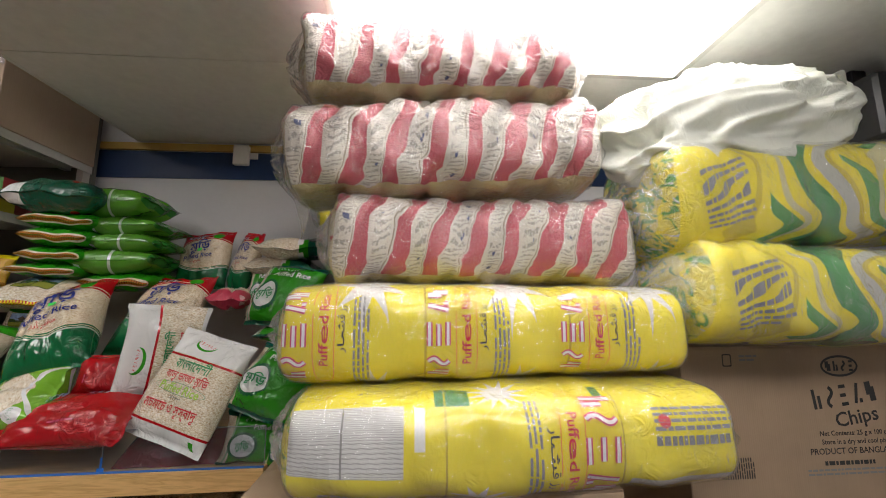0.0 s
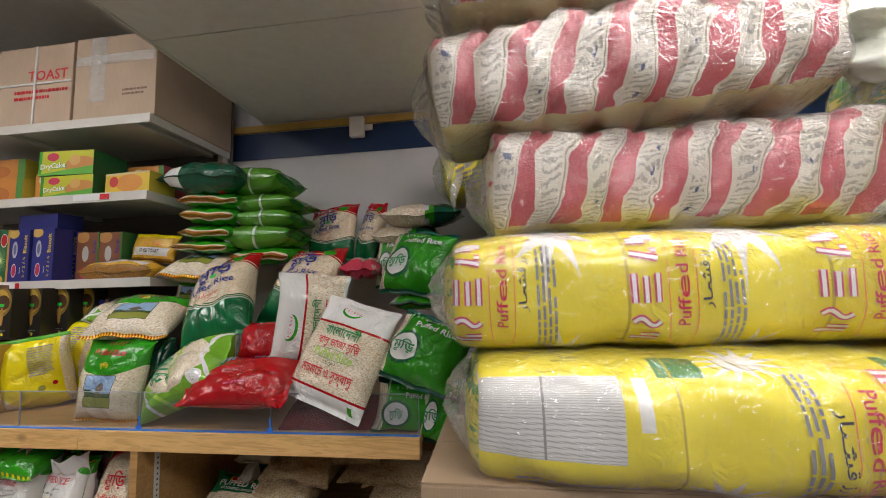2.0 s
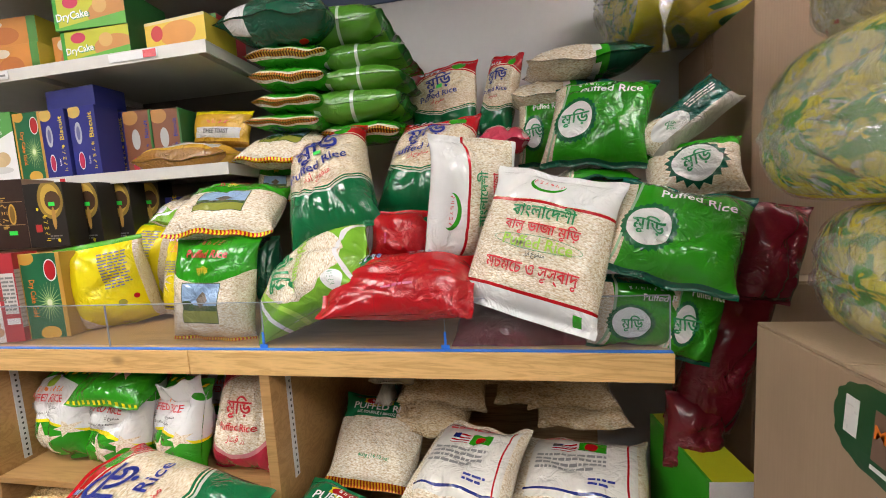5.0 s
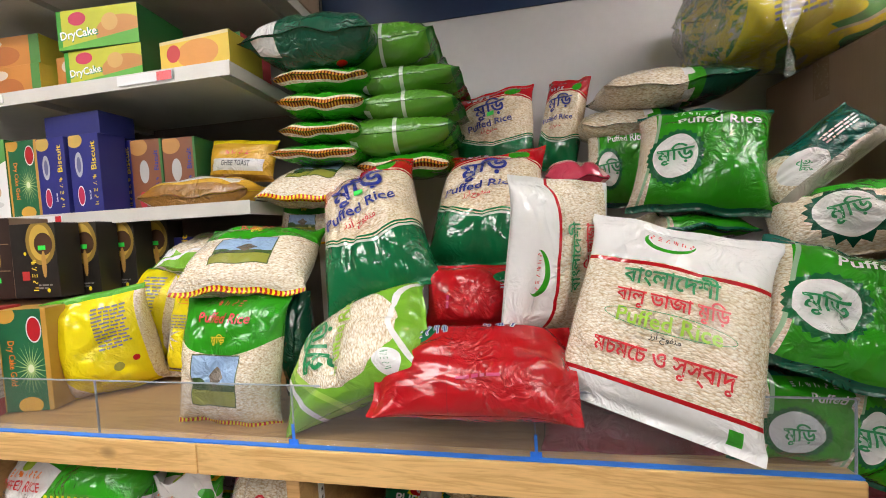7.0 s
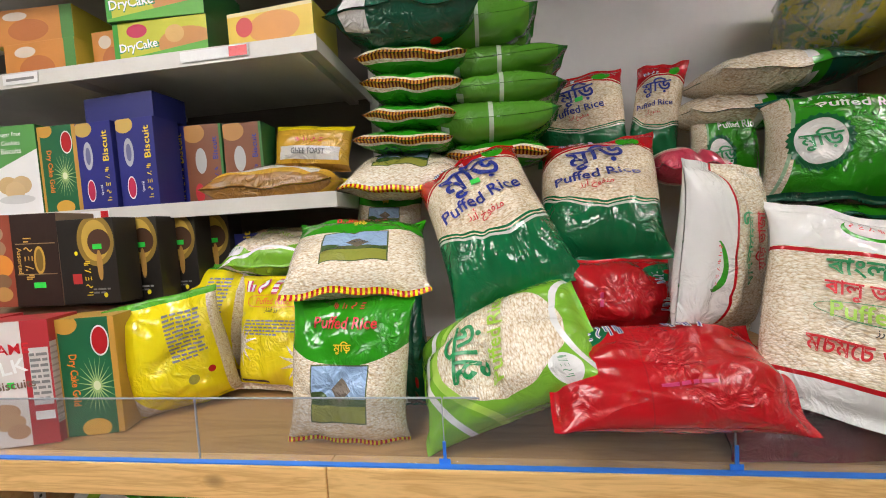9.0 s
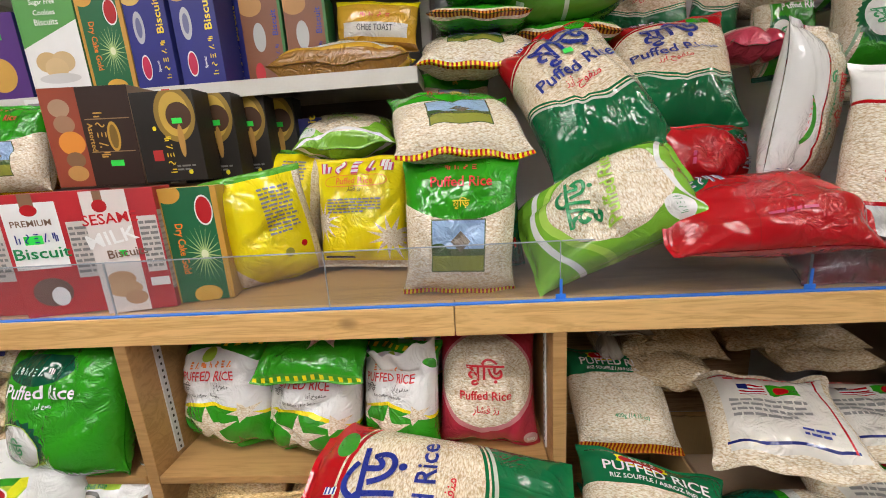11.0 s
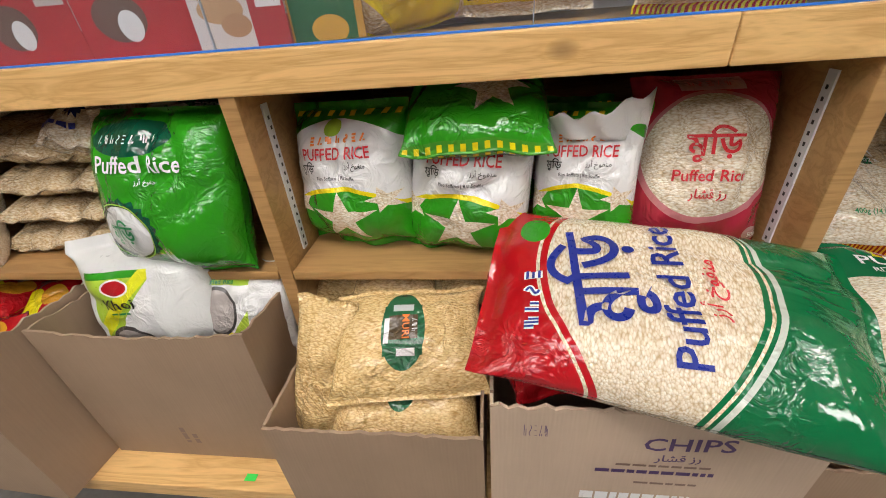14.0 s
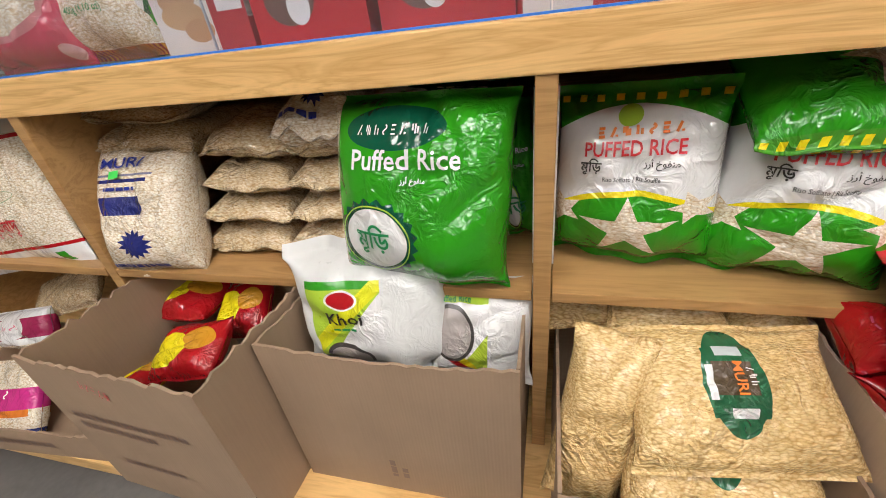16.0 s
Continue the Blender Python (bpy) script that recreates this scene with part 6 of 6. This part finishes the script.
def open_carton(x0, x1, y0, y1, z0, z1, label, yaw=0.0, seed=3, decor=None, torn=0.010, dip=0.0, mat=None):
    """A carton with its flaps torn away: four walls with a ragged rim, and a bottom."""
    w, d, h = x1 - x0, y1 - y0, z1 - z0
    t = 0.005
    rng = random.Random(seed)
    e = thing("open_carton", pose((x0 + x1) / 2, (y0 + y1) / 2, z0, 0, 0, yaw), label, "carton", "open cartons on the base")

    def wall(ax, fixed, a, b):
        n = max(6, int((b - a) / 0.012))
        bm = bmesh.new()
        cols = []
        for k in range(n + 1):
            s = a + (b - a) * k / n
            top = h + rng.uniform(-1, 0.4) * torn - dip * math.sin(math.pi * k / n)
            sets = []
            for off in (-t / 2, t / 2):
                for z in (0.0, top):
                    sets.append(bm.verts.new((s, fixed + off, z) if ax == "x" else (fixed + off, s, z)))
            cols.append(sets)
        for p, q in zip(cols, cols[1:]):
            for i, j in ((0, 1), (3, 2), (1, 3), (2, 0)):
                bm.faces.new([p[i], q[i], q[j], p[j]])
        for c, o in ((cols[0], 1), (cols[-1], -1)):
            bm.faces.new([c[0], c[1], c[3], c[2]][::o])
        bmesh.ops.recalc_face_normals(bm, faces=bm.faces)
        mesh_ob("side_wall", bm, mat or M_CARD, e)

    wall("x", -d / 2 + t / 2, -w / 2, w / 2)
    wall("x", d / 2 - t / 2, -w / 2, w / 2)
    wall("y", -w / 2 + t / 2, -d / 2 + t, d / 2 - t)
    wall("y", w / 2 - t / 2, -d / 2 + t, d / 2 - t)
    bm = bmesh.new()
    add_box(bm, (-w / 2 + t, -d / 2 + t, 0.0), (w / 2 - t, d / 2 - t, t))
    mesh_ob("bottom", bm, M_CARD, e)
    if decor:
        def surf(x, z):
            x, z = np.asarray(x, float), np.asarray(z, float)
            return np.stack([x, np.full_like(x, -d / 2 - 0.0009), z + h / 2], -1)
        decor(e, w, h, surf)
    return e


open_carton(-2.563, -2.150, 1.095, 1.42, PLINTH, 0.615, "open brown carton holding bags of popped rice", 0, 5, d_txt(("=", -0.02, -0.3, 0, "brown", 90, 0.12, 0.12, 2)), 0.004, 0.012)
open_carton(-2.948, -2.569, 1.0, 1.36, PLINTH, 0.624, "torn open brown carton with red snack bags", -3, 6, d_txt(("=", -0.05, 0.1, 0, "brown", 0, 0.7, 0.16, 2), ("=", 0.0, -0.22, 0, "brown", 0, 0.6, 0.08, 1), ("*", -0.08, 0.38, 0.08, "red", -20, 0.16)), 0.009)
open_carton(-2.100, -1.762, 1.0, 1.34, PLINTH, 0.515, "open brown carton holding clear bags of golden puffed rice", 0, 7, None, 0.005)
CHP = d_txt(("CHIPS", 0.10, 0.30, 0.085, "purple", 2, 1.15), (AR_RICE, 0.08, 0.20, 0.06, "purple", 2), ("=", 0.12, 0.10, 0, "purple", 0, 0.56, 0.05, 1), ("=", 0.12, 0.15, 0, "brown", 0, 0.44, 0.03, 1), ("=", 0.12, 0.02, 0, "brown", 0, 0.3, 0.03, 1), ("*", -0.36, 0.36, 0.10, "purple", 0, 0.08), ("=", 0.08, -0.10, 0, "white", 0, 0.55, 0.12, 1))
open_carton(-1.752, -1.315, 1.0, 1.33, PLINTH, 0.590, "open chips carton under a large rice bag", 0, 8, CHP, 0.008, mat=M_KRAFT_PALE_LIT)
open_carton(-1.305, -0.93, 1.06, 1.36, PLINTH, 0.385, "open brown carton full of puffed rice bags", 0, 9, None, 0.006)
open_carton(-0.955, -0.470, 1.06, 1.52, PLINTH, 0.560, "open yellowish carton of rice bags", 0, 10, None, 0.006, mat=M_CARDGOLD)
open_carton(-3.62, -2.965, 1.02, 1.36, PLINTH, 0.345, "low cut brown tray carton with bags", 4, 11, d_txt(("=", 0.1, 0.0, 0, "brown", 0, 0.6, 0.4, 1)), 0.006)
slab_under = slab("carton_liner", (-0.90, 1.12, PLINTH + 0.006), (-0.52, 1.46, 0.49), M_CARD, 0.004)
tagged(slab_under, "inner brown carton filling the open carton", "carton")

sticker_flat = slab("price_sticker", (-2.245, 1.048, PLINTH), (-2.222, 1.062, PLINTH + 0.0012), M_TAG)
tagged(sticker_flat, "bright green price sticker on the base board", "sticker")

# ---- bales, stacked from the carton up ----
bale("label", -0.250, 0.680, 0.975, 1.076, 1.293, 0.220, 21, 3, 0.0, 0.55)
bale("yellow", -0.290, 0.655, 1.045, 1.284, 1.512, 0.205, 22, 3, 0.0, 0.55)
bale("red", -0.205, 0.590, 1.095, 1.505, 1.748, 0.165, 23, 9, -0.5, 1.0, 0.5)
bale("red", -0.325, 0.515, 1.075, 1.740, 2.005, 0.165, 24, 8, -0.5, 1.15, -3)
bale("red", -0.285, 0.455, 1.040, 1.990, 2.235, 0.150, 25, 7, -0.6, 1.1, -1)
bale("back", 0.640, 1.62, 0.98, 1.347, 1.600, 0.170, 26, 5, 0.2, 0.8, 2)
bale("back", 0.600, 1.66, 1.02, 1.598, 1.905, 0.180, 27, 5, 0.2, 0.8, -3)
bale("back", -0.385, 0.52, 1.745, 1.738, 2.010, 0.185, 28, 5, 0.3, 0.9, 0)


def carrier_bag():
    """A crumpled white plastic carrier bag lying on the bales."""
    bm = bmesh.new()
    bmesh.ops.create_icosphere(bm, subdivisions=6, radius=1.0)
    for v in bm.verts:
        p = v.co.copy()
        n = noise.fractal(p * 1.1 + Vector((3, 1, 7)), 1.0, 2.0, 4)
        w = Vector((p.x * 0.9 + 0.5 * p.z, p.y * 2.2, p.z * 2.0 - 0.6 * p.x)) + noise.noise_vector(p * 1.6) * 0.55
        r = abs(noise.noise(w * 1.2)) * 0.34 + abs(noise.noise(w * 2.6 + Vector((4, 4, 1)))) * 0.08
        k = 1.10 + 0.12 * n - r
        lean = 0.09 * max(0, p.x) ** 2
        v.co = (p.x * k * 0.37, p.y * k * 0.17, p.z * k * 0.18 + lean + 0.035 * p.x)
    for f in bm.faces:
        f.smooth = True
    e = thing("carrier_bag", (0.90, 1.0, 1.925), "crumpled white plastic carrier bag on the bales", "plastic bag")
    mesh_ob("film", bm, M_BAGWHITE, e)
    bm = bmesh.new()
    for k in range(26):
        a = math.pi * k / 25
        for s in (0, 1):
            w = 0.03 + 0.012 * math.sin(5 * a)
            bm.verts.new((0.27 + 0.10 * math.cos(a) * (1 - 0.1 * s), -0.05 + w * (s - 0.5) + 0.02 * math.sin(4 * a), 0.10 + 0.075 * math.sin(a) + 0.01 * math.sin(7 * a + s)))
    bm.verts.ensure_lookup_table()
    for k in range(25):
        bm.faces.new([bm.verts[2 * k], bm.verts[2 * k + 1], bm.verts[2 * k + 3], bm.verts[2 * k + 2]]).smooth = True
    ob = mesh_ob("handle", bm, M_BAGWHITE, e)
    so = ob.modifiers.new("thickness", "SOLIDIFY")
    so.thickness = 0.002


carrier_bag()


def film_tail(x, y, z, drop, seed):
    """A twisted strip of wrapping hanging from a bale's end."""
    rng = random.Random(seed)
    bm = bmesh.new()
    rows = []
    for k in range(16):
        f = k / 15
        a = 3.2 * f + seed
        w = 0.022 * (1 - 0.55 * f)
        cx, cy = 0.014 * math.sin(4 * f + seed), 0.01 * math.cos(5 * f)
        rows.append([bm.verts.new((cx + w * (q / 4 - 0.5) * 2 * math.cos(a), cy + w * (q / 4 - 0.5) * 2 * math.sin(a) + rng.uniform(-0.003, 0.003), -drop * f)) for q in range(5)])
    for r0, r1 in zip(rows, rows[1:]):
        for q in range(4):
            bm.faces.new([r0[q], r0[q + 1], r1[q + 1], r1[q]]).smooth = True
    ob = mesh_ob("wrapping_tail", bm, M_FILMHAZE)
    ob.location = (x, y, z)
    ob.visible_shadow = False
    so = ob.modifiers.new("thickness", "SOLIDIFY")
    so.thickness = 0.0008
    tagged(ob, "twisted strip of clear wrapping hanging from a bale", "wrapping")


film_tail(-0.31, 1.52, 1.84, 0.19, 2)
film_tail(-0.30, 1.08, 1.80, 0.16, 5)


def bracket_speaker():
    e = thing("wall_speaker", (1.60, 1.20, 2.10), "black plastic speaker on a bracket under the ceiling", "speaker")
    bm = bmesh.new()
    add_box(bm, (-0.11, -0.16, -0.13), (0.14, 0.16, 0.10), 0.02)
    mesh_ob("cabinet", bm, M_BLACK, e)
    bm = bmesh.new()
    add_box(bm, (-0.03, -0.03, 0.101), (0.03, 0.03, 0.184), 0.006)
    add_box(bm, (-0.118, -0.04, -0.02), (-0.1115, 0.04, 0.05), 0.002)
    mesh_ob("bracket", bm, M_BLACK, e)


bracket_speaker()

# ---- bags on the deck and below ----
bag("dark_green", (-1.350, 1.649, 1.893), (-84, 2, 0), 0.349, 0.260, 0.132)
bag("lime", (-1.181, 1.739, 1.884), (-90, 0, -90), 0.260, 0.276, 0.125)
bag("lime", (-1.131, 1.739, 1.787), (-90, 0, -90), 0.260, 0.300, 0.077)
bag("lime", (-1.129, 1.739, 1.721), (-90, 0, -90), 0.260, 0.290, 0.080)
bag("lime", (-1.157, 1.739, 1.644), (-90, 0, -90), 0.260, 0.321, 0.105)
bag("stripe_rice", (-1.147, 1.755, 1.571), (-84, 1, 0), 0.265, 0.250, 0.075)
bag("stripe_rice", (-1.343, 1.703, 1.808), (-84, 4, 0), 0.265, 0.270, 0.072)
bag("stripe_rice", (-1.348, 1.703, 1.742), (-84, 4, 0), 0.249, 0.270, 0.076)
bag("stripe_rice", (-1.354, 1.703, 1.671), (-84, 3, 0), 0.222, 0.270, 0.063)
bag("stripe_rice", (-1.373, 1.703, 1.613), (-84, 3, 0), 0.252, 0.270, 0.057)
bag("village", (-1.384, 1.663, 1.531), (-68, 1, 0), 0.309, 0.270, 0.101)
bag("village", (-1.444, 1.670, 1.429), (-9, 3, 0), 0.187, 0.135, 0.088)
bag("shad", (-1.182, 1.480, 1.392), (-38, -19, 4), 0.250, 0.395, 0.155)
bag("shad", (-0.928, 1.606, 1.436), (-38, -1, -14), 0.270, 0.365, 0.145)
bag("shad", (-0.913, 1.835, 1.670), (-14, -2, -14), 0.252, 0.275, 0.099)
bag("shad", (-0.719, 1.800, 1.660), (-14, 7, -30), 0.125, 0.272, 0.085)
bag("putul", (-0.710, 1.696, 1.498), (-84, 2, 0), 0.153, 0.200, 0.084)
bag("shah", (-0.466, 1.560, 1.505), (-24, 6, -15), 0.258, 0.258, 0.130)
bag("shah", (-0.594, 1.720, 1.528), (-10, 0, 0), 0.151, 0.231, 0.099)
bag("white_green", (-0.475, 1.751, 1.710), (-84, 0, 0), 0.340, 0.240, 0.096)
bag("white_green", (-0.549, 1.784, 1.634), (-84, 2, 0), 0.286, 0.220, 0.095)
bag("teal", (-0.280, 1.511, 1.484), (-31, -36, 8), 0.250, 0.100, 0.080)
bag("shah_round", (-0.280, 1.470, 1.360), (-34, -7, -18), 0.205, 0.150, 0.115)
bag("shah", (-0.471, 1.611, 1.367), (-84, 2, 0), 0.183, 0.240, 0.063)
bag("father_side", (-0.785, 1.372, 1.318), (2, 4, 33), 0.232, 0.295, 0.075)
bag("father", (-0.637, 1.273, 1.225), (-25, 14, -17), 0.280, 0.318, 0.085)
bag("shah", (-0.390, 1.272, 1.228), (-36, 14, -18), 0.238, 0.215, 0.125)
bag("shah", (-0.436, 1.290, 1.072), (-4, 6, 6), 0.220, 0.150, 0.085)
bag("red", (-0.949, 1.405, 1.240), (-12, 3, 12), 0.205, 0.135, 0.120)
bag("red", (-0.938, 1.255, 1.146), (-91, -32, 89), 0.178, 0.325, 0.115)
bag("dark_red", (-0.690, 1.330, 1.045), (-58, 4, 3), 0.290, 0.150, 0.080)
bag("putul_lime", (-1.170, 1.318, 1.150), (-122, -40, 102), 0.215, 0.325, 0.150)
bag("village", (-1.441, 1.315, 1.140), (-6, 2, 2), 0.226, 0.262, 0.105)
bag("dark_green", (-1.349, 1.410, 1.145), (-5, -5, 0), 0.072, 0.227, 0.088)
bag("village", (-1.440, 1.410, 1.338), (-57, 2, 14), 0.280, 0.235, 0.100)
bag("putul_lime", (-1.740, 1.640, 1.350), (-70, -1, 8), 0.260, 0.200, 0.105)
bag("ruchi_plain", (-1.890, 1.430, 1.140), (4, -9, 34), 0.215, 0.262, 0.125)
bag("ruchi", (-1.690, 1.530, 1.154), (-14, 0, -10), 0.245, 0.275, 0.110)
bag("ruchi_plain", (-1.885, 1.565, 1.192), (-7, 4, 0), 0.175, 0.264, 0.121)
bag("banoful", (-1.998, 1.349, 0.782), (-7, -2, -12), 0.236, 0.268, 0.145)
bag("banoful", (-1.785, 1.330, 0.768), (-9, 4, -12), 0.232, 0.270, 0.145)
bag("banoful_top", (-1.771, 1.335, 0.893), (-62, 0, -2), 0.245, 0.195, 0.085)
open_top(bag("banoful", (-1.590, 1.323, 0.776), (-12, -2, -20), 0.182, 0.240, 0.120), 0.182, 0.240)
bag("banoful", (-1.587, 1.500, 0.763), (0, 1, 0), 0.163, 0.219, 0.110)
bag("putul_red", (-1.400, 1.362, 0.782), (-16, 0, -5), 0.226, 0.282, 0.150)
bag("shad", (-1.516, 1.102, 0.668), (-86, -15, 79), 0.320, 0.485, 0.118)
bag("kcb", (-1.886, 1.140, 0.562), (-58, 2, 9), 0.262, 0.185, 0.075)
bag("rice_gold", (-2.045, 1.128, 0.492), (-18, 5, -8), 0.112, 0.300, 0.105)
bag("kcb", (-1.938, 1.361, 0.585), (-84, -3, 0), 0.170, 0.240, 0.079)
bag("kcb", (-1.798, 1.361, 0.575), (-84, -3, 0), 0.109, 0.240, 0.076)
bag("kcb", (-1.894, 1.140, 0.478), (-66, 4, 4), 0.258, 0.255, 0.095)
bag("kcb", (-1.974, 1.384, 0.552), (-84, -1, 0), 0.314, 0.220, 0.087)
bag("pran", (-1.113, 1.145, 0.588), (-78, 11, -10), 0.285, 0.295, 0.105)
bag("pran_low", (-1.075, 1.170, 0.472), (-80, 12, -10), 0.320, 0.290, 0.110)
bag("pran", (-1.083, 1.433, 0.676), (-52, 8, 4), 0.250, 0.245, 0.095)
bag("teal", (-1.050, 1.591, 0.839), (-84, 2, 0), 0.136, 0.240, 0.061)
bag("teal", (-1.082, 1.591, 0.772), (-84, 2, 0), 0.053, 0.240, 0.079)
bag("flag", (-0.819, 1.300, 0.706), (-76, -6, -18), 0.255, 0.245, 0.090)
bag("flag", (-0.566, 1.330, 0.680), (-84, -8, -15), 0.300, 0.250, 0.090)
bag("flag", (-0.640, 1.260, 0.570), (-66, 6, 0), 0.270, 0.200, 0.088)
bag("rice_clear", (-0.915, 1.615, 0.764), (-84, 3, 0), 0.263, 0.250, 0.102)
bag("rice_clear", (-0.948, 1.555, 0.714), (-84, 3, 0), 0.240, 0.250, 0.094)
bag("rice_clear", (-0.637, 1.655, 0.752), (-84, 2, 0), 0.270, 0.250, 0.068)
bag("rice_clear", (-0.766, 1.695, 0.796), (-84, 2, 0), 0.290, 0.250, 0.060)
bag("rice_clear", (-0.552, 1.645, 0.754), (-84, -1, 0), 0.244, 0.250, 0.064)
bag("rice_clear", (-0.532, 1.615, 0.714), (-84, -1, 0), 0.246, 0.250, 0.059)
bag("white_green", (-0.805, 1.185, 0.560), (-74, 8, 172), 0.270, 0.210, 0.090)
bag("muri", (-2.875, 1.290, 0.752), (-24, -1, 3), 0.225, 0.265, 0.110)
bag("rice_clear", (-2.630, 1.411, 0.874), (-84, 2, 0), 0.175, 0.240, 0.068)
bag("rice_clear", (-2.478, 1.411, 0.870), (-84, 2, 0), 0.129, 0.240, 0.066)
bag("rice_clear", (-2.655, 1.411, 0.805), (-84, 1, 0), 0.187, 0.240, 0.062)
bag("rice_clear", (-2.492, 1.411, 0.806), (-84, 1, 0), 0.137, 0.240, 0.061)
bag("rice_clear", (-2.675, 1.411, 0.744), (-84, 1, 0), 0.197, 0.240, 0.059)
bag("rice_clear", (-2.505, 1.411, 0.747), (-84, 0, 0), 0.144, 0.240, 0.058)
bag("rice_clear", (-2.699, 1.411, 0.676), (-84, 0, 0), 0.209, 0.240, 0.074)
bag("rice_clear", (-2.518, 1.411, 0.683), (-84, 0, 0), 0.152, 0.240, 0.072)
bag("rice_clear", (-2.877, 1.431, 0.877), (-84, 1, 0), 0.246, 0.240, 0.071)
bag("muri", (-2.483, 1.391, 0.899), (-84, 0, 0), 0.138, 0.240, 0.099)
bag("rice_clear", (-2.904, 1.431, 0.935), (-84, 2, 0), 0.304, 0.240, 0.049)
bag("shah_big", (-2.304, 1.262, 0.796), (-12, 0, -6), 0.285, 0.284, 0.150)
bag("shah_big", (-2.173, 1.410, 0.772), (-4, -7, 0), 0.074, 0.240, 0.110)
bag("teal", (-2.302, 1.410, 0.904), (-23, 3, 0), 0.246, 0.052, 0.066)
bag("khoi", (-2.412, 1.222, 0.598), (-14, -5, 0), 0.290, 0.250, 0.110)
bag("khoi2", (-2.230, 1.235, 0.555), (-14, 3, 5), 0.190, 0.200, 0.095)
bag("father", (-3.322, 1.300, 0.797), (-12, -8, 0), 0.449, 0.389, 0.088)
bag("snack", (-2.928, 1.300, 0.519), (-88, -1, 0), 0.212, 0.138, 0.066, category="snack bag")
bag("snack", (-2.741, 1.270, 0.528), (-56, -9, 0), 0.130, 0.127, 0.066, category="snack bag")
bag("snack", (-2.779, 1.150, 0.519), (-66, -14, 0), 0.185, 0.117, 0.066, category="snack bag")
bag("snack", (-2.942, 1.140, 0.428), (-105, -9, 0), 0.095, 0.159, 0.055, category="snack bag")
bag("swad", (-3.567, 1.275, 0.377), (-28, -11, 0), 0.282, 0.113, 0.088)
bag("rice_clear", (-3.447, 1.360, 0.456), (-46, -18, 0), 0.324, 0.132, 0.066)
bag("parmal", (-3.385, 1.100, 0.318), (-40, -13, 0), 0.277, 0.203, 0.077)
bag("dark_red", (-0.280, 1.341, 0.946), (6, 13, -6), 0.135, 0.315, 0.110)
bag("dark_red", (-0.203, 1.319, 1.181), (-3, 10, -1), 0.110, 0.195, 0.110)
bag("dark_red", (-0.330, 1.330, 0.800), (-7, 4, 0), 0.120, 0.165, 0.100)
bag("shah", (-0.355, 1.280, 1.070), (-6, 14, 0), 0.106, 0.188, 0.066)
bag("dark_green", (-0.269, 1.370, 1.139), (-11, -3, 0), 0.084, 0.107, 0.088)
bag("gold", (-1.634, 1.650, 1.614), (-10, 5, 0), 0.220, 0.125, 0.055, category="toast packet")
bag("gold", (-1.714, 1.587, 1.515), (-84, 0, 0), 0.354, 0.110, 0.091, category="toast packet")
bag("village", (-2.496, 1.460, 1.354), (-11, 0, 0), 0.179, 0.212, 0.088)
bag("shah_round", (-3.420, 1.360, 1.151), (-8, 0, -5), 0.220, 0.277, 0.120)
bag("father", (-3.220, 1.380, 1.170), (-8, 0, 0), 0.220, 0.280, 0.120)
bag("putul", (-3.030, 1.360, 1.141), (-8, 0, 5), 0.220, 0.257, 0.120)
bag("pran", (-2.860, 1.400, 1.151), (-8, 0, -5), 0.220, 0.277, 0.120)
bag("shah", (-2.740, 1.420, 1.141), (-8, 0, 0), 0.220, 0.257, 0.120)
bag("rice_clear", (-2.100, 1.700, 2.500), (-84, 0, 10), 0.300, 0.260, 0.120)
bag("banoful", (-1.700, 1.720, 2.515), (-86, 0, -8), 0.260, 0.300, 0.100)
bag("red", (-1.721, 1.205, 0.620), (-75, -1, 0), 0.077, 0.104, 0.088)
bag("red", (-1.668, 1.130, 0.560), (-70, 20, 30), 0.170, 0.150, 0.080)
bag("gold", (-2.456, 1.510, 1.350), (-7, -6, 0), 0.089, 0.179, 0.066, category="toast packet")
